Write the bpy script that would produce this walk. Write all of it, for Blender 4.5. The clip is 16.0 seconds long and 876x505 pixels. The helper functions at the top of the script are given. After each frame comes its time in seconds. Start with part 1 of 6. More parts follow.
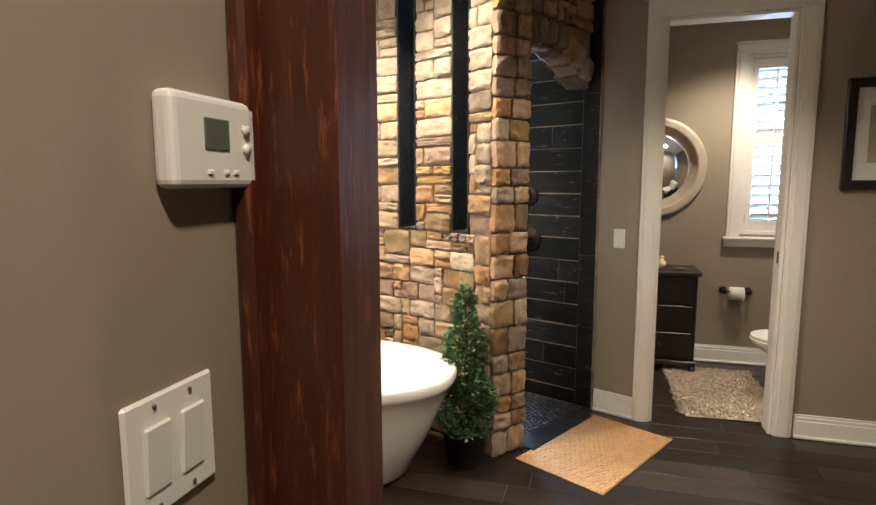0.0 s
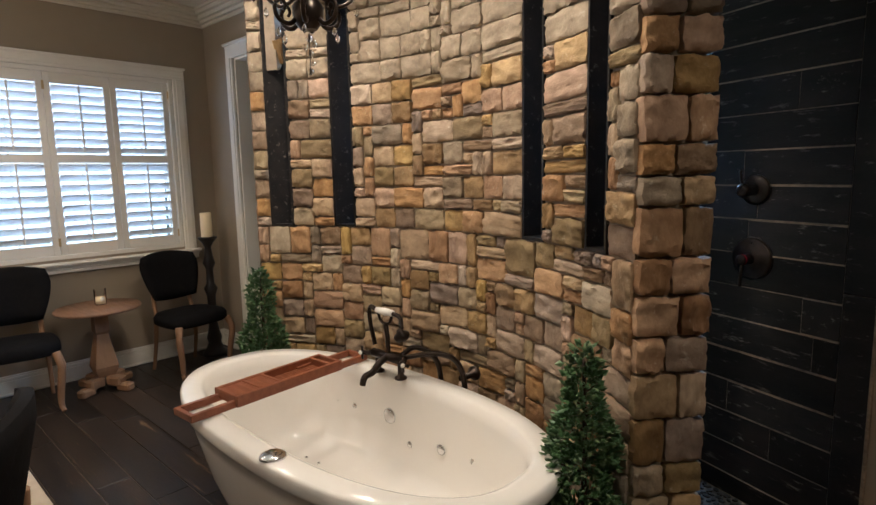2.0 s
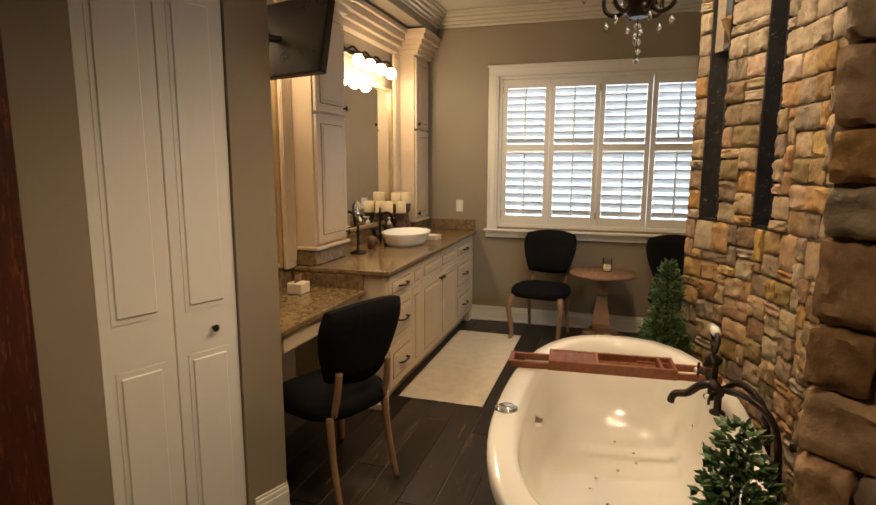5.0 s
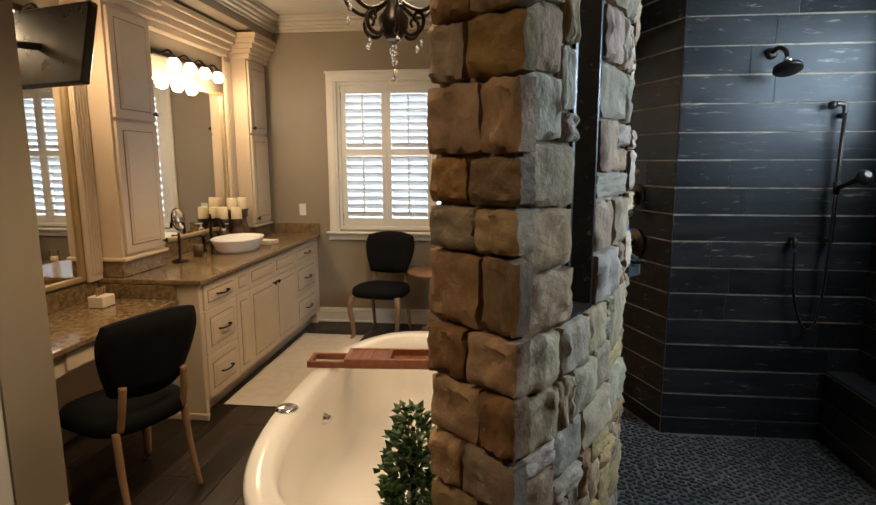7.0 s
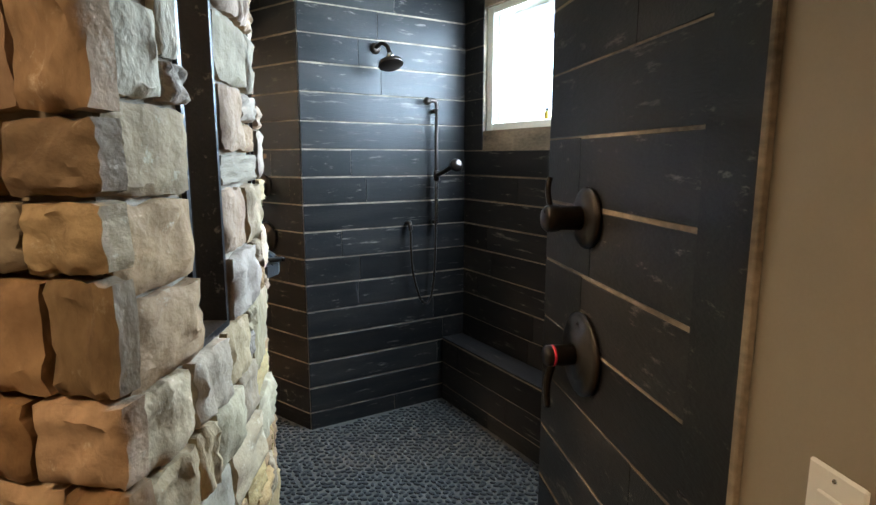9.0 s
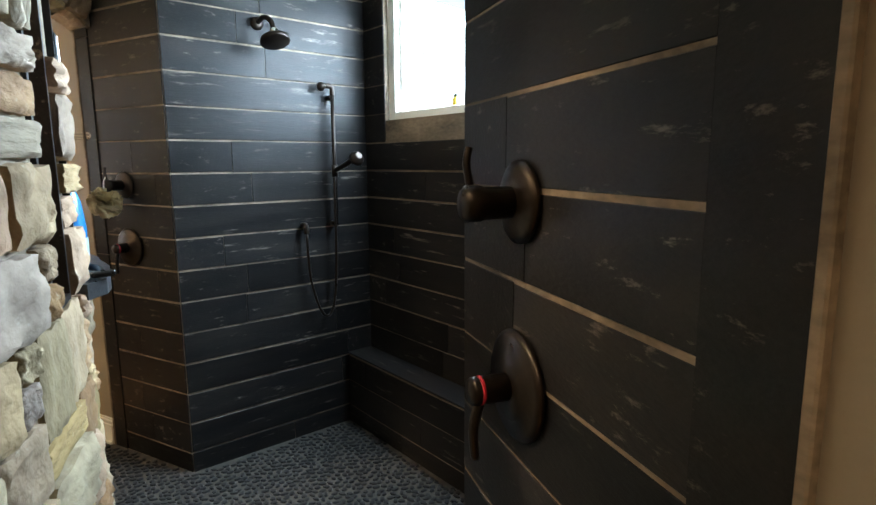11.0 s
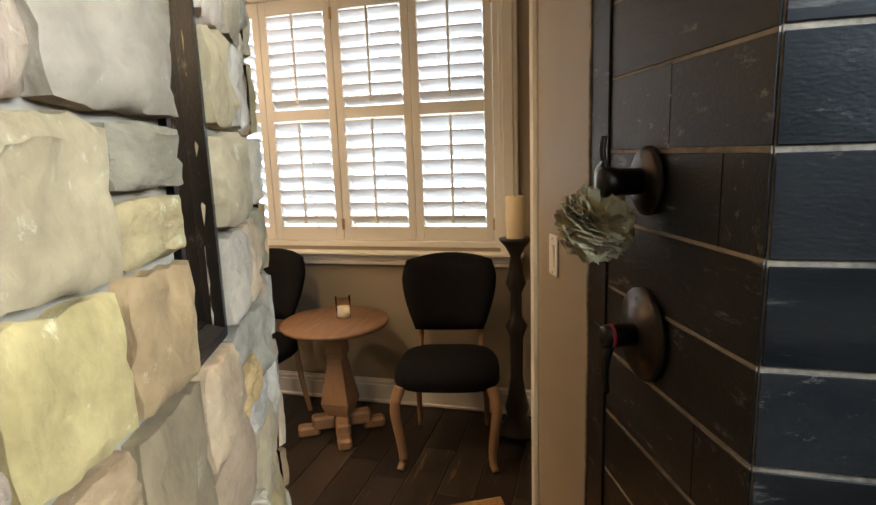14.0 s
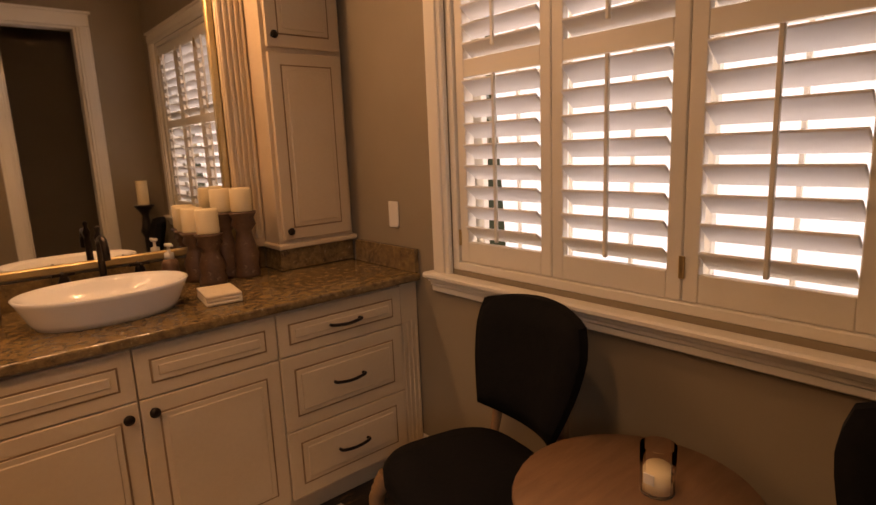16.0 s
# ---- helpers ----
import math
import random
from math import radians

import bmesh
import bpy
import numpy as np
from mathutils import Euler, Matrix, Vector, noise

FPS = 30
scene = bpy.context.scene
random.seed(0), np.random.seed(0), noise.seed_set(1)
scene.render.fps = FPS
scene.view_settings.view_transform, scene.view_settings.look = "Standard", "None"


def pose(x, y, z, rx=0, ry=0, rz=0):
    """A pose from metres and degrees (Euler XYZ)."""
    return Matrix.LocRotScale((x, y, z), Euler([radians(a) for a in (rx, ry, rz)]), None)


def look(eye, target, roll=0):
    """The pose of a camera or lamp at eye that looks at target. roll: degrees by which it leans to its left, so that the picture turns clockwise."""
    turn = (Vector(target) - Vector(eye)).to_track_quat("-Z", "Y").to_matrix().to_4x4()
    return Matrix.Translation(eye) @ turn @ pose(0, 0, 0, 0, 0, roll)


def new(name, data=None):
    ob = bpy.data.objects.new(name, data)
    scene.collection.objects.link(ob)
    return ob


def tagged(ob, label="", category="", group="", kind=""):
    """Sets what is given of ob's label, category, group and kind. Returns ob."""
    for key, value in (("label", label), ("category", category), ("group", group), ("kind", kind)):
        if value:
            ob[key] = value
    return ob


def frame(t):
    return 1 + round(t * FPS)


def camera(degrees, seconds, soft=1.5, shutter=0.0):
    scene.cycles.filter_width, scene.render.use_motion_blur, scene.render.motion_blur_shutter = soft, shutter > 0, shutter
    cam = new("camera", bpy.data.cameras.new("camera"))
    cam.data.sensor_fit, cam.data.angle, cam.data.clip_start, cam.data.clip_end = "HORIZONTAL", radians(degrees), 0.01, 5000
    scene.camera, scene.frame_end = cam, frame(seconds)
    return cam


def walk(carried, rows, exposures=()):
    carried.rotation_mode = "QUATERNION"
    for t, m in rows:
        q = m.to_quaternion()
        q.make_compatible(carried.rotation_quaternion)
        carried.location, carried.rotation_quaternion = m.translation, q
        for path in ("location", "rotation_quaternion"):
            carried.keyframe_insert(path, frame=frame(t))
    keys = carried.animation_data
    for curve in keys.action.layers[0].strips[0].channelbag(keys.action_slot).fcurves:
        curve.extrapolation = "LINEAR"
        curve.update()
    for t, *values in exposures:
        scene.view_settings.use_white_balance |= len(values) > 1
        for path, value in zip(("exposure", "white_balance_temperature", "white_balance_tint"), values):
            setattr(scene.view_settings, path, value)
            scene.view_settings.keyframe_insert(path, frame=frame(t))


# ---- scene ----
cam = camera(75.6, 16.0)
PATH = [
    (0, (0.175, 0.822, 1.466), (-0.384, 2.726, 1.217), -0.1),
    (0.3, (0.066, 1.108, 1.463), (-0.539, 2.997, 1.204), 0.2),
    (0.5, (0.078, 1.323, 1.445), (-0.610, 3.185, 1.203), -0.3),
    (0.7, (0.084, 1.476, 1.451), (-0.683, 3.306, 1.202), -0.6),
    (1, (0.093, 1.672, 1.456), (-0.827, 3.431, 1.211), -0.8),
    (1.5, (0.143, 1.848, 1.445), (-1.055, 3.427, 1.178), -1.2),
    (2, (0.325, 2.056, 1.458), (-1.026, 3.504, 1.183), -1.1),
    (2.5, (0.495, 2.310, 1.473), (-0.953, 3.658, 1.183), -1.2),
    (3, (0.577, 2.600, 1.466), (-1.015, 3.771, 1.162), -1.3),
    (3.5, (0.620, 2.881, 1.475), (-1.177, 3.708, 1.181), -1.2),
    (4, (0.690, 3.063, 1.465), (-1.286, 3.159, 1.172), -1.2),
    (4.2, (0.713, 3.114, 1.460), (-1.261, 2.986, 1.163), -0.8),
    (6.3, (0.765, 3.681, 1.504), (-1.074, 2.959, 1.196), 0.3),
    (6.4, (0.747, 3.723, 1.504), (-1.117, 3.059, 1.215), -0.9),
    (6.5, (0.740, 3.754, 1.505), (-1.146, 3.162, 1.198), -0.3),
    (7, (0.778, 3.775, 1.522), (-1.185, 3.560, 1.207), -0.1),
    (7.5, (0.783, 3.794, 1.501), (-1.187, 3.960, 1.198), 0.2),
    (8, (0.743, 3.816, 1.487), (-1.165, 4.337, 1.187), 0.3),
    (8.5, (0.666, 3.816, 1.477), (-1.145, 4.604, 1.160), 0.1),
    (9, (0.514, 3.810, 1.488), (-1.182, 4.817, 1.158), 0.1),
    (9.2, (0.454, 3.800, 1.484), (-1.199, 4.876, 1.153), 0.2),
    (11.3, (0.209, 4.065, 1.424), (-1.307, 5.330, 1.108), -0.4),
    (11.5, (0.156, 4.096, 1.419), (-1.470, 5.214, 1.093), -0.4),
    (12, (-0.049, 4.170, 1.390), (-1.891, 4.872, 1.051), -0.4),
    (12.5, (-0.338, 4.324, 1.391), (-2.268, 4.718, 1.043), -0.4),
    (12.7, (-0.480, 4.365, 1.388), (-2.419, 4.698, 1.030), -0.8),
    (13, (-0.711, 4.433, 1.386), (-2.674, 4.593, 1.036), -0.5),
    (13.2, (-0.882, 4.487, 1.391), (-2.849, 4.504, 1.032), -0.4),
    (13.5, (-1.165, 4.505, 1.400), (-3.121, 4.328, 1.021), -1.3),
    (14, (-1.560, 4.485, 1.400), (-3.456, 3.955, 1.047), -2.0),
    (14.2, (-1.712, 4.475, 1.396), (-3.569, 3.819, 1.048), -2.0),
    (14.5, (-1.985, 4.370, 1.385), (-3.763, 3.519, 1.048), -2.0),
    (15, (-2.360, 4.165, 1.350), (-3.970, 3.022, 1.030), -1.7),
    (15.5, (-2.680, 3.981, 1.385), (-4.121, 2.645, 1.018), -2.0),
    (16, (-2.997, 3.833, 1.356), (-4.272, 2.337, 0.988), -2.4),
]
EXPOSURES = [(0.0, 1.1, 5000, 8), (0.6, 0.5, 4900, 10), (1.0, 0.0, 4900, 10), (1.5, -0.4, 4900, 10), (2.5, -0.35, 5100, 10), (3.5, -0.25, 5800, 10), (4.0, -0.35, 6400, 10), (6.5, -0.5, 6300, 10),
             (8.0, 0.0, 6200, 10), (9.0, 0.75, 6200, 10), (11.5, 0.4, 6400, 9), (13.0, 0.4, 6200, 9), (14.0, -0.1, 6700, 13), (14.5, -0.5, 7600, 18), (15.0, -0.9, 9400, 32), (16.0, -1.2, 10500, 42)]
walk(cam, [(t, look(eye, target, roll)) for t, eye, target, roll in PATH], EXPOSURES)

# ---- light ----
world = bpy.data.worlds.new("world"); scene.world = world; world.use_nodes = True
wn = world.node_tree; sky = wn.nodes.new("ShaderNodeTexSky"); sky.sky_type = 'NISHITA'; sky.sun_disc = False
sky.sun_elevation, sky.sun_rotation = radians(48), radians(-60)
wn.links.new(sky.outputs[0], wn.nodes["Background"].inputs[0]); wn.nodes["Background"].inputs[1].default_value = 0.13


def lamp(name, kind, m, energy, color=(1, 1, 1), **kw):
    d = bpy.data.lights.new(name, kind); d.energy, d.color = energy, color
    for k, v in kw.items():
        if k == "size": d.size = v
        elif k == "size_y": d.shape = 'RECTANGLE'; d.size_y = v
        elif k == "radius": d.shadow_soft_size = v
        elif k == "angle": d.angle = v
        elif k == "spot": d.spot_size, d.spot_blend = v, 0.6
    ob = new(name, d); ob.matrix_world = m
    return ob


WARM = (1.0, 0.74, 0.46)
COOL = (0.72, 0.86, 1.0)
lamp("sun", 'SUN', look((-20, 9, 25), (0, 0, 0)), 2.0, (1, 0.95, 0.87), angle=radians(0.5))
# daylight in the window openings
lamp("day_bedside", 'AREA', look((-4.62, 3.15, 1.62), (0, 3.15, 1.3)), 28, COOL, size=1.7, size_y=1.35)
lamp("day_shower", 'AREA', look((-1.45, 5.80, 2.0), (-1.75, 4.2, 1.2)), 82, (0.62, 0.82, 1.0), size=1.4, size_y=0.62)
lamp("day_wc", 'AREA', look((1.6, 5.93, 1.75), (1.5, 4.5, 1.4)), 9, COOL, size=0.6, size_y=1.2)
# unseen warm ceiling downlights: first three inferred at the stone wall, others added brightness
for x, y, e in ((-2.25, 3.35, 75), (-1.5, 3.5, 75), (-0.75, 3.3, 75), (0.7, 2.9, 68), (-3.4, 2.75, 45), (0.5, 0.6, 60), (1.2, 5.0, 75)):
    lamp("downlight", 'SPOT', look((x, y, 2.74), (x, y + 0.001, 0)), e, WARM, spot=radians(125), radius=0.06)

# ---- materials ----


def mat(name, c1, c2=None, rough=0.6, metal=0.0, scale=8.0, stretch=(1, 1, 1), bump=0.15, fine=90.0, vary=0.0, rvar=0.12, detail=6.0, wear=None, wear_at=0.62, spec=0.5, hue=0.0):
    """Two scales of noise in colour, roughness and relief; vary: piece to piece."""
    m = bpy.data.materials.new(name); m.use_nodes = True
    nt = m.node_tree; n = nt.nodes; l = nt.links; b = n["Principled BSDF"]
    c2 = c2 or tuple(min(1, v * 0.8) for v in c1)
    tc = n.new("ShaderNodeTexCoord"); mp = n.new("ShaderNodeMapping"); mp.inputs["Scale"].default_value = stretch
    info = n.new("ShaderNodeObjectInfo")
    add = n.new("ShaderNodeVectorMath"); add.operation = 'ADD'
    sc = n.new("ShaderNodeMath"); sc.operation = 'MULTIPLY'; sc.inputs[1].default_value = 37.0 if vary else 0.0
    l.new(info.outputs["Random"], sc.inputs[0]); l.new(tc.outputs["Object"], add.inputs[0]); l.new(sc.outputs[0], add.inputs[1])
    l.new(add.outputs[0], mp.inputs[0])
    big = n.new("ShaderNodeTexNoise"); big.inputs["Scale"].default_value = scale; big.inputs["Detail"].default_value = detail
    sm = n.new("ShaderNodeTexNoise"); sm.inputs["Scale"].default_value = fine; sm.inputs["Detail"].default_value = 4
    l.new(mp.outputs[0], big.inputs[0]); l.new(mp.outputs[0], sm.inputs[0])
    ramp = n.new("ShaderNodeValToRGB"); e = ramp.color_ramp.elements
    e[0].position, e[0].color = 0.32, (*c1, 1); e[1].position, e[1].color = 0.7, (*c2, 1)
    mixf = n.new("ShaderNodeMath"); mixf.operation = 'MULTIPLY_ADD'; mixf.inputs[1].default_value = 0.3
    l.new(sm.outputs[0], mixf.inputs[0])
    sc2 = n.new("ShaderNodeMath"); sc2.operation = 'MULTIPLY'; sc2.inputs[1].default_value = 0.7
    l.new(big.outputs[0], sc2.inputs[0]); l.new(sc2.outputs[0], mixf.inputs[2]); l.new(mixf.outputs[0], ramp.inputs[0])
    col = ramp.outputs[0]
    if wear:
        wr = n.new("ShaderNodeValToRGB"); w = wr.color_ramp.elements
        w[0].position, w[0].color = wear_at, (0, 0, 0, 1); w[1].position, w[1].color = wear_at + 0.09, (1, 1, 1, 1)
        wnz = n.new("ShaderNodeTexNoise"); wnz.inputs["Scale"].default_value = scale * 2.3; wnz.inputs["Detail"].default_value = 9
        wnz.inputs["Roughness"].default_value = 0.72
        l.new(mp.outputs[0], wnz.inputs[0]); l.new(wnz.outputs[0], wr.inputs[0])
        mx = n.new("ShaderNodeMix"); mx.data_type = 'RGBA'; l.new(wr.outputs[0], mx.inputs[0]); l.new(col, mx.inputs[6]); mx.inputs[7].default_value = (*wear, 1)
        col = mx.outputs[2]
    if vary:
        hsv = n.new("ShaderNodeHueSaturation"); mr = n.new("ShaderNodeMapRange")
        mr.inputs[3].default_value, mr.inputs[4].default_value = 1 - vary, 1 + vary
        l.new(info.outputs["Random"], mr.inputs[0]); l.new(mr.outputs[0], hsv.inputs["Value"]); l.new(col, hsv.inputs["Color"])
        if hue:
            ml = n.new("ShaderNodeMath"); ml.operation = 'MULTIPLY'; ml.inputs[1].default_value = 7.31
            fr = n.new("ShaderNodeMath"); fr.operation = 'FRACT'; m2 = n.new("ShaderNodeMapRange")
            m2.inputs[3].default_value, m2.inputs[4].default_value = 0.5 - hue, 0.5 + hue
            l.new(info.outputs["Random"], ml.inputs[0]); l.new(ml.outputs[0], fr.inputs[0]); l.new(fr.outputs[0], m2.inputs[0]); l.new(m2.outputs[0], hsv.inputs["Hue"])
            m3 = n.new("ShaderNodeMapRange"); m3.inputs[3].default_value, m3.inputs[4].default_value = 0.65, 1.25
            ml2 = n.new("ShaderNodeMath"); ml2.operation = 'MULTIPLY'; ml2.inputs[1].default_value = 13.7
            fr2 = n.new("ShaderNodeMath"); fr2.operation = 'FRACT'
            l.new(info.outputs["Random"], ml2.inputs[0]); l.new(ml2.outputs[0], fr2.inputs[0]); l.new(fr2.outputs[0], m3.inputs[0]); l.new(m3.outputs[0], hsv.inputs["Saturation"])
        col = hsv.outputs[0]
    l.new(col, b.inputs["Base Color"])
    rm = n.new("ShaderNodeMapRange"); rm.inputs[3].default_value, rm.inputs[4].default_value = max(0.02, rough - rvar), min(1, rough + rvar)
    l.new(big.outputs[0], rm.inputs[0]); l.new(rm.outputs[0], b.inputs["Roughness"])
    b.inputs["Metallic"].default_value = metal; b.inputs["Specular IOR Level"].default_value = spec
    if bump:
        bp = n.new("ShaderNodeBump"); bp.inputs["Strength"].default_value = bump; bp.inputs["Distance"].default_value = 0.01
        l.new(mixf.outputs[0], bp.inputs["Height"]); l.new(bp.outputs[0], b.inputs["Normal"])
    return m


def glow(name, color, strength):
    m = bpy.data.materials.new(name); m.use_nodes = True; b = m.node_tree.nodes["Principled BSDF"]
    b.inputs["Base Color"].default_value = (*color, 1); b.inputs["Emission Color"].default_value = (*color, 1); b.inputs["Emission Strength"].default_value = strength
    return m


def glass(name, color=(1, 1, 1), rough=0.0):
    m = bpy.data.materials.new(name); m.use_nodes = True; b = m.node_tree.nodes["Principled BSDF"]
    b.inputs["Base Color"].default_value = (*color, 1); b.inputs["Transmission Weight"].default_value = 1; b.inputs["Roughness"].default_value = rough; b.inputs["IOR"].default_value = 1.05
    return m


M_PAINT = mat("taupe_paint", (0.30, 0.245, 0.175), (0.27, 0.218, 0.153), 0.55, scale=3, bump=0.04, fine=220)
M_CEIL = mat("ceiling_paint", (0.62, 0.57, 0.47), (0.58, 0.53, 0.44), 0.8, scale=3, bump=0.05)
M_TRIM = mat("white_trim", (0.80, 0.76, 0.68), (0.76, 0.72, 0.63), 0.38, scale=5, bump=0.03)
M_LOUVER = mat("louver_white", (0.84, 0.84, 0.83), (0.8, 0.8, 0.79), 0.4, scale=6, bump=0.02)
M_STONE = mat("field_stone", (0.40, 0.275, 0.145), (0.19, 0.122, 0.062), 0.88, scale=11, bump=1.0, fine=55, vary=0.40, hue=0.016, wear=(0.44, 0.35, 0.23), wear_at=0.60, detail=9)
M_MORTAR = mat("mortar", (0.30, 0.24, 0.17), (0.22, 0.175, 0.125), 0.95, scale=20, bump=0.4)
M_TILE = mat("plank_tile_black", (0.009, 0.009, 0.010), (0.022, 0.019, 0.017), 0.34, scale=5, stretch=(0.35, 3.0, 3.0), bump=0.22, fine=70, vary=0.4, wear=(0.14, 0.12, 0.10), wear_at=0.59, rvar=0.1, spec=0.2)
M_GROUT = mat("worn_edge", (0.36, 0.27, 0.18), (0.05, 0.04, 0.03), 0.8, scale=9, bump=0.3, stretch=(0.4, 1, 1))
M_FLOOR = mat("plank_floor_black", (0.012, 0.010, 0.009), (0.045, 0.031, 0.022), 0.36, scale=4, stretch=(0.35, 3.0, 3.0), bump=0.25, fine=60, vary=0.4, wear=(0.20, 0.12, 0.06), wear_at=0.60, rvar=0.1, spec=0.3)
M_FGROUT = mat("floor_joint", (0.24, 0.18, 0.12), (0.03, 0.024, 0.02), 0.8, scale=7, bump=0.3, stretch=(0.5, 1, 1))
M_TUB = mat("tub_acrylic", (0.85, 0.82, 0.76), (0.83, 0.80, 0.74), 0.10, scale=2, bump=0.0, rvar=0.03)
M_BRONZE = mat("oil_rubbed_bronze", (0.022, 0.017, 0.014), (0.045, 0.032, 0.024), 0.32, 0.8, scale=20, bump=0.05)
M_CHROME = mat("chrome", (0.75, 0.75, 0.75), (0.7, 0.7, 0.7), 0.12, 1.0, bump=0.0, rvar=0.03)
M_TEAK = mat("teak", (0.26, 0.085, 0.03), (0.17, 0.05, 0.02), 0.45, scale=6, stretch=(1.5, 8, 8), bump=0.15)
M_POST = mat("stained_pine", (0.085, 0.020, 0.009), (0.035, 0.009, 0.005), 0.38, scale=7, stretch=(5, 5, 0.6), bump=0.2, wear=(0.20, 0.06, 0.022), wear_at=0.55)
M_OAK = mat("weathered_oak", (0.32, 0.185, 0.095), (0.22, 0.12, 0.06), 0.6, scale=7, stretch=(3, 3, 0.8), bump=0.25)
M_TOP = mat("table_oak", (0.26, 0.14, 0.075), (0.17, 0.09, 0.048), 0.5, scale=6, stretch=(1, 6, 1), bump=0.2)
M_VELVET = mat("black_velvet", (0.006, 0.006, 0.007), (0.010, 0.009, 0.009), 0.95, scale=30, bump=0.3, spec=0.1)
M_CREAM = mat("glazed_cream_cabinet", (0.66, 0.53, 0.37), (0.60, 0.47, 0.32), 0.45, scale=4, bump=0.04)
M_GLAZE = mat("brown_glaze", (0.30, 0.19, 0.10), (0.24, 0.15, 0.08), 0.5, bump=0.0)
M_GRANITE = mat("granite_gold", (0.30, 0.20, 0.09), (0.07, 0.045, 0.025), 0.14, scale=34, bump=0.0, fine=160, wear=(0.42, 0.33, 0.2), wear_at=0.58, rvar=0.05)
M_CERAMIC = mat("white_ceramic", (0.86, 0.84, 0.79), (0.84, 0.82, 0.77), 0.12, bump=0.0, rvar=0.03)
M_WAX = mat("ivory_wax", (0.80, 0.66, 0.42), (0.76, 0.62, 0.38), 0.5, scale=6, bump=0.02)
M_HOLDER = mat("turned_wood_worn", (0.16, 0.085, 0.045), (0.07, 0.035, 0.02), 0.5, scale=14, bump=0.3, wear=(0.34, 0.25, 0.16), wear_at=0.6)
M_BLACK = mat("black_wood", (0.010, 0.009, 0.009), (0.022, 0.016, 0.013), 0.35, scale=10, bump=0.1)
M_PLASTIC = mat("white_plastic", (0.78, 0.74, 0.67), (0.76, 0.72, 0.65), 0.35, bump=0.0)
M_BLKPL = mat("black_plastic", (0.012, 0.012, 0.012), None, 0.3, bump=0.0)
M_RUG = mat("cream_rug", (0.66, 0.58, 0.46), (0.56, 0.48, 0.37), 1.0, scale=14, bump=0.8, fine=200)
M_SHAG = mat("ivory_shag", (0.72, 0.62, 0.48), (0.56, 0.47, 0.35), 1.0, scale=22, bump=0.6, fine=140, vary=0.1)
M_BAMBOO = mat("bamboo", (0.50, 0.30, 0.12), (0.33, 0.18, 0.065), 0.5, scale=25, stretch=(1, 3, 1), bump=0.1, vary=0.25)
M_LEAF = mat("topiary_leaf", (0.045, 0.105, 0.035), (0.09, 0.17, 0.06), 0.42, scale=30, bump=0.05)
M_TIP = mat("topiary_leaf_pale", (0.17, 0.23, 0.11), (0.10, 0.17, 0.06), 0.42, scale=30, bump=0.05)
M_SOIL = mat("twig", (0.05, 0.032, 0.02), (0.03, 0.02, 0.012), 0.9, scale=20)
M_PEBBLE = mat("black_pebble", (0.022, 0.022, 0.024), (0.05, 0.047, 0.044), 0.4, scale=12, bump=0.1, spec=0.2)
M_PGROUT = mat("pebble_grout", (0.10, 0.09, 0.075), (0.06, 0.055, 0.048), 0.9, scale=20, bump=0.2)
M_SLATE = mat("slate_shelf", (0.028, 0.028, 0.03), (0.05, 0.05, 0.052), 0.3, scale=12, bump=0.3)
M_MIRROR = mat("mirror_silver", (0.88, 0.88, 0.86), (0.88, 0.88, 0.86), 0.02, 1.0, bump=0.0, rvar=0.0)
M_CHAMP = mat("champagne_frame", (0.60, 0.52, 0.40), (0.45, 0.38, 0.28), 0.4, 0.3, scale=12, bump=0.15)
M_GILT = mat("gilt_frame", (0.62, 0.46, 0.24), (0.5, 0.36, 0.17), 0.35, 0.6, scale=10, bump=0.1)
M_GLASS = glass("clear_glass")
M_SLITGLASS = glass("slit_glass", (0.95, 0.98, 1.0), 0.02)
M_SLITGLASS.node_tree.nodes["Principled BSDF"].inputs["IOR"].default_value = 1.2
M_CRYSTAL = glass("crystal")
M_CRYSTAL.node_tree.nodes["Principled BSDF"].inputs["IOR"].default_value = 1.5
M_BULB = glow("lit_opal_glass", (1.0, 0.78, 0.5), 7.0)
M_TOWEL = mat("towel_cotton", (0.72, 0.62, 0.47), (0.66, 0.56, 0.42), 1.0, scale=40, bump=0.6)
M_LOOFAH = mat("loofah_mesh", (0.62, 0.50, 0.29), (0.42, 0.33, 0.18), 0.7, scale=30, bump=0.3)
M_PAPER = mat("paper_white", (0.8, 0.78, 0.72), None, 0.8, bump=0.02)
M_SCREEN = mat("dark_screen", (0.006, 0.006, 0.007), None, 0.08, bump=0.0, rvar=0.02, spec=0.06)
M_MAGENTA = mat("magenta_bottle", (0.46, 0.05, 0.33), (0.43, 0.045, 0.30), 0.25, bump=0.0)
M_BLUE = mat("blue_bottle", (0.02, 0.22, 0.55), (0.015, 0.16, 0.42), 0.25, bump=0.0)
M_NAVY = mat("navy_cap", (0.01, 0.012, 0.06), None, 0.3, bump=0.0)
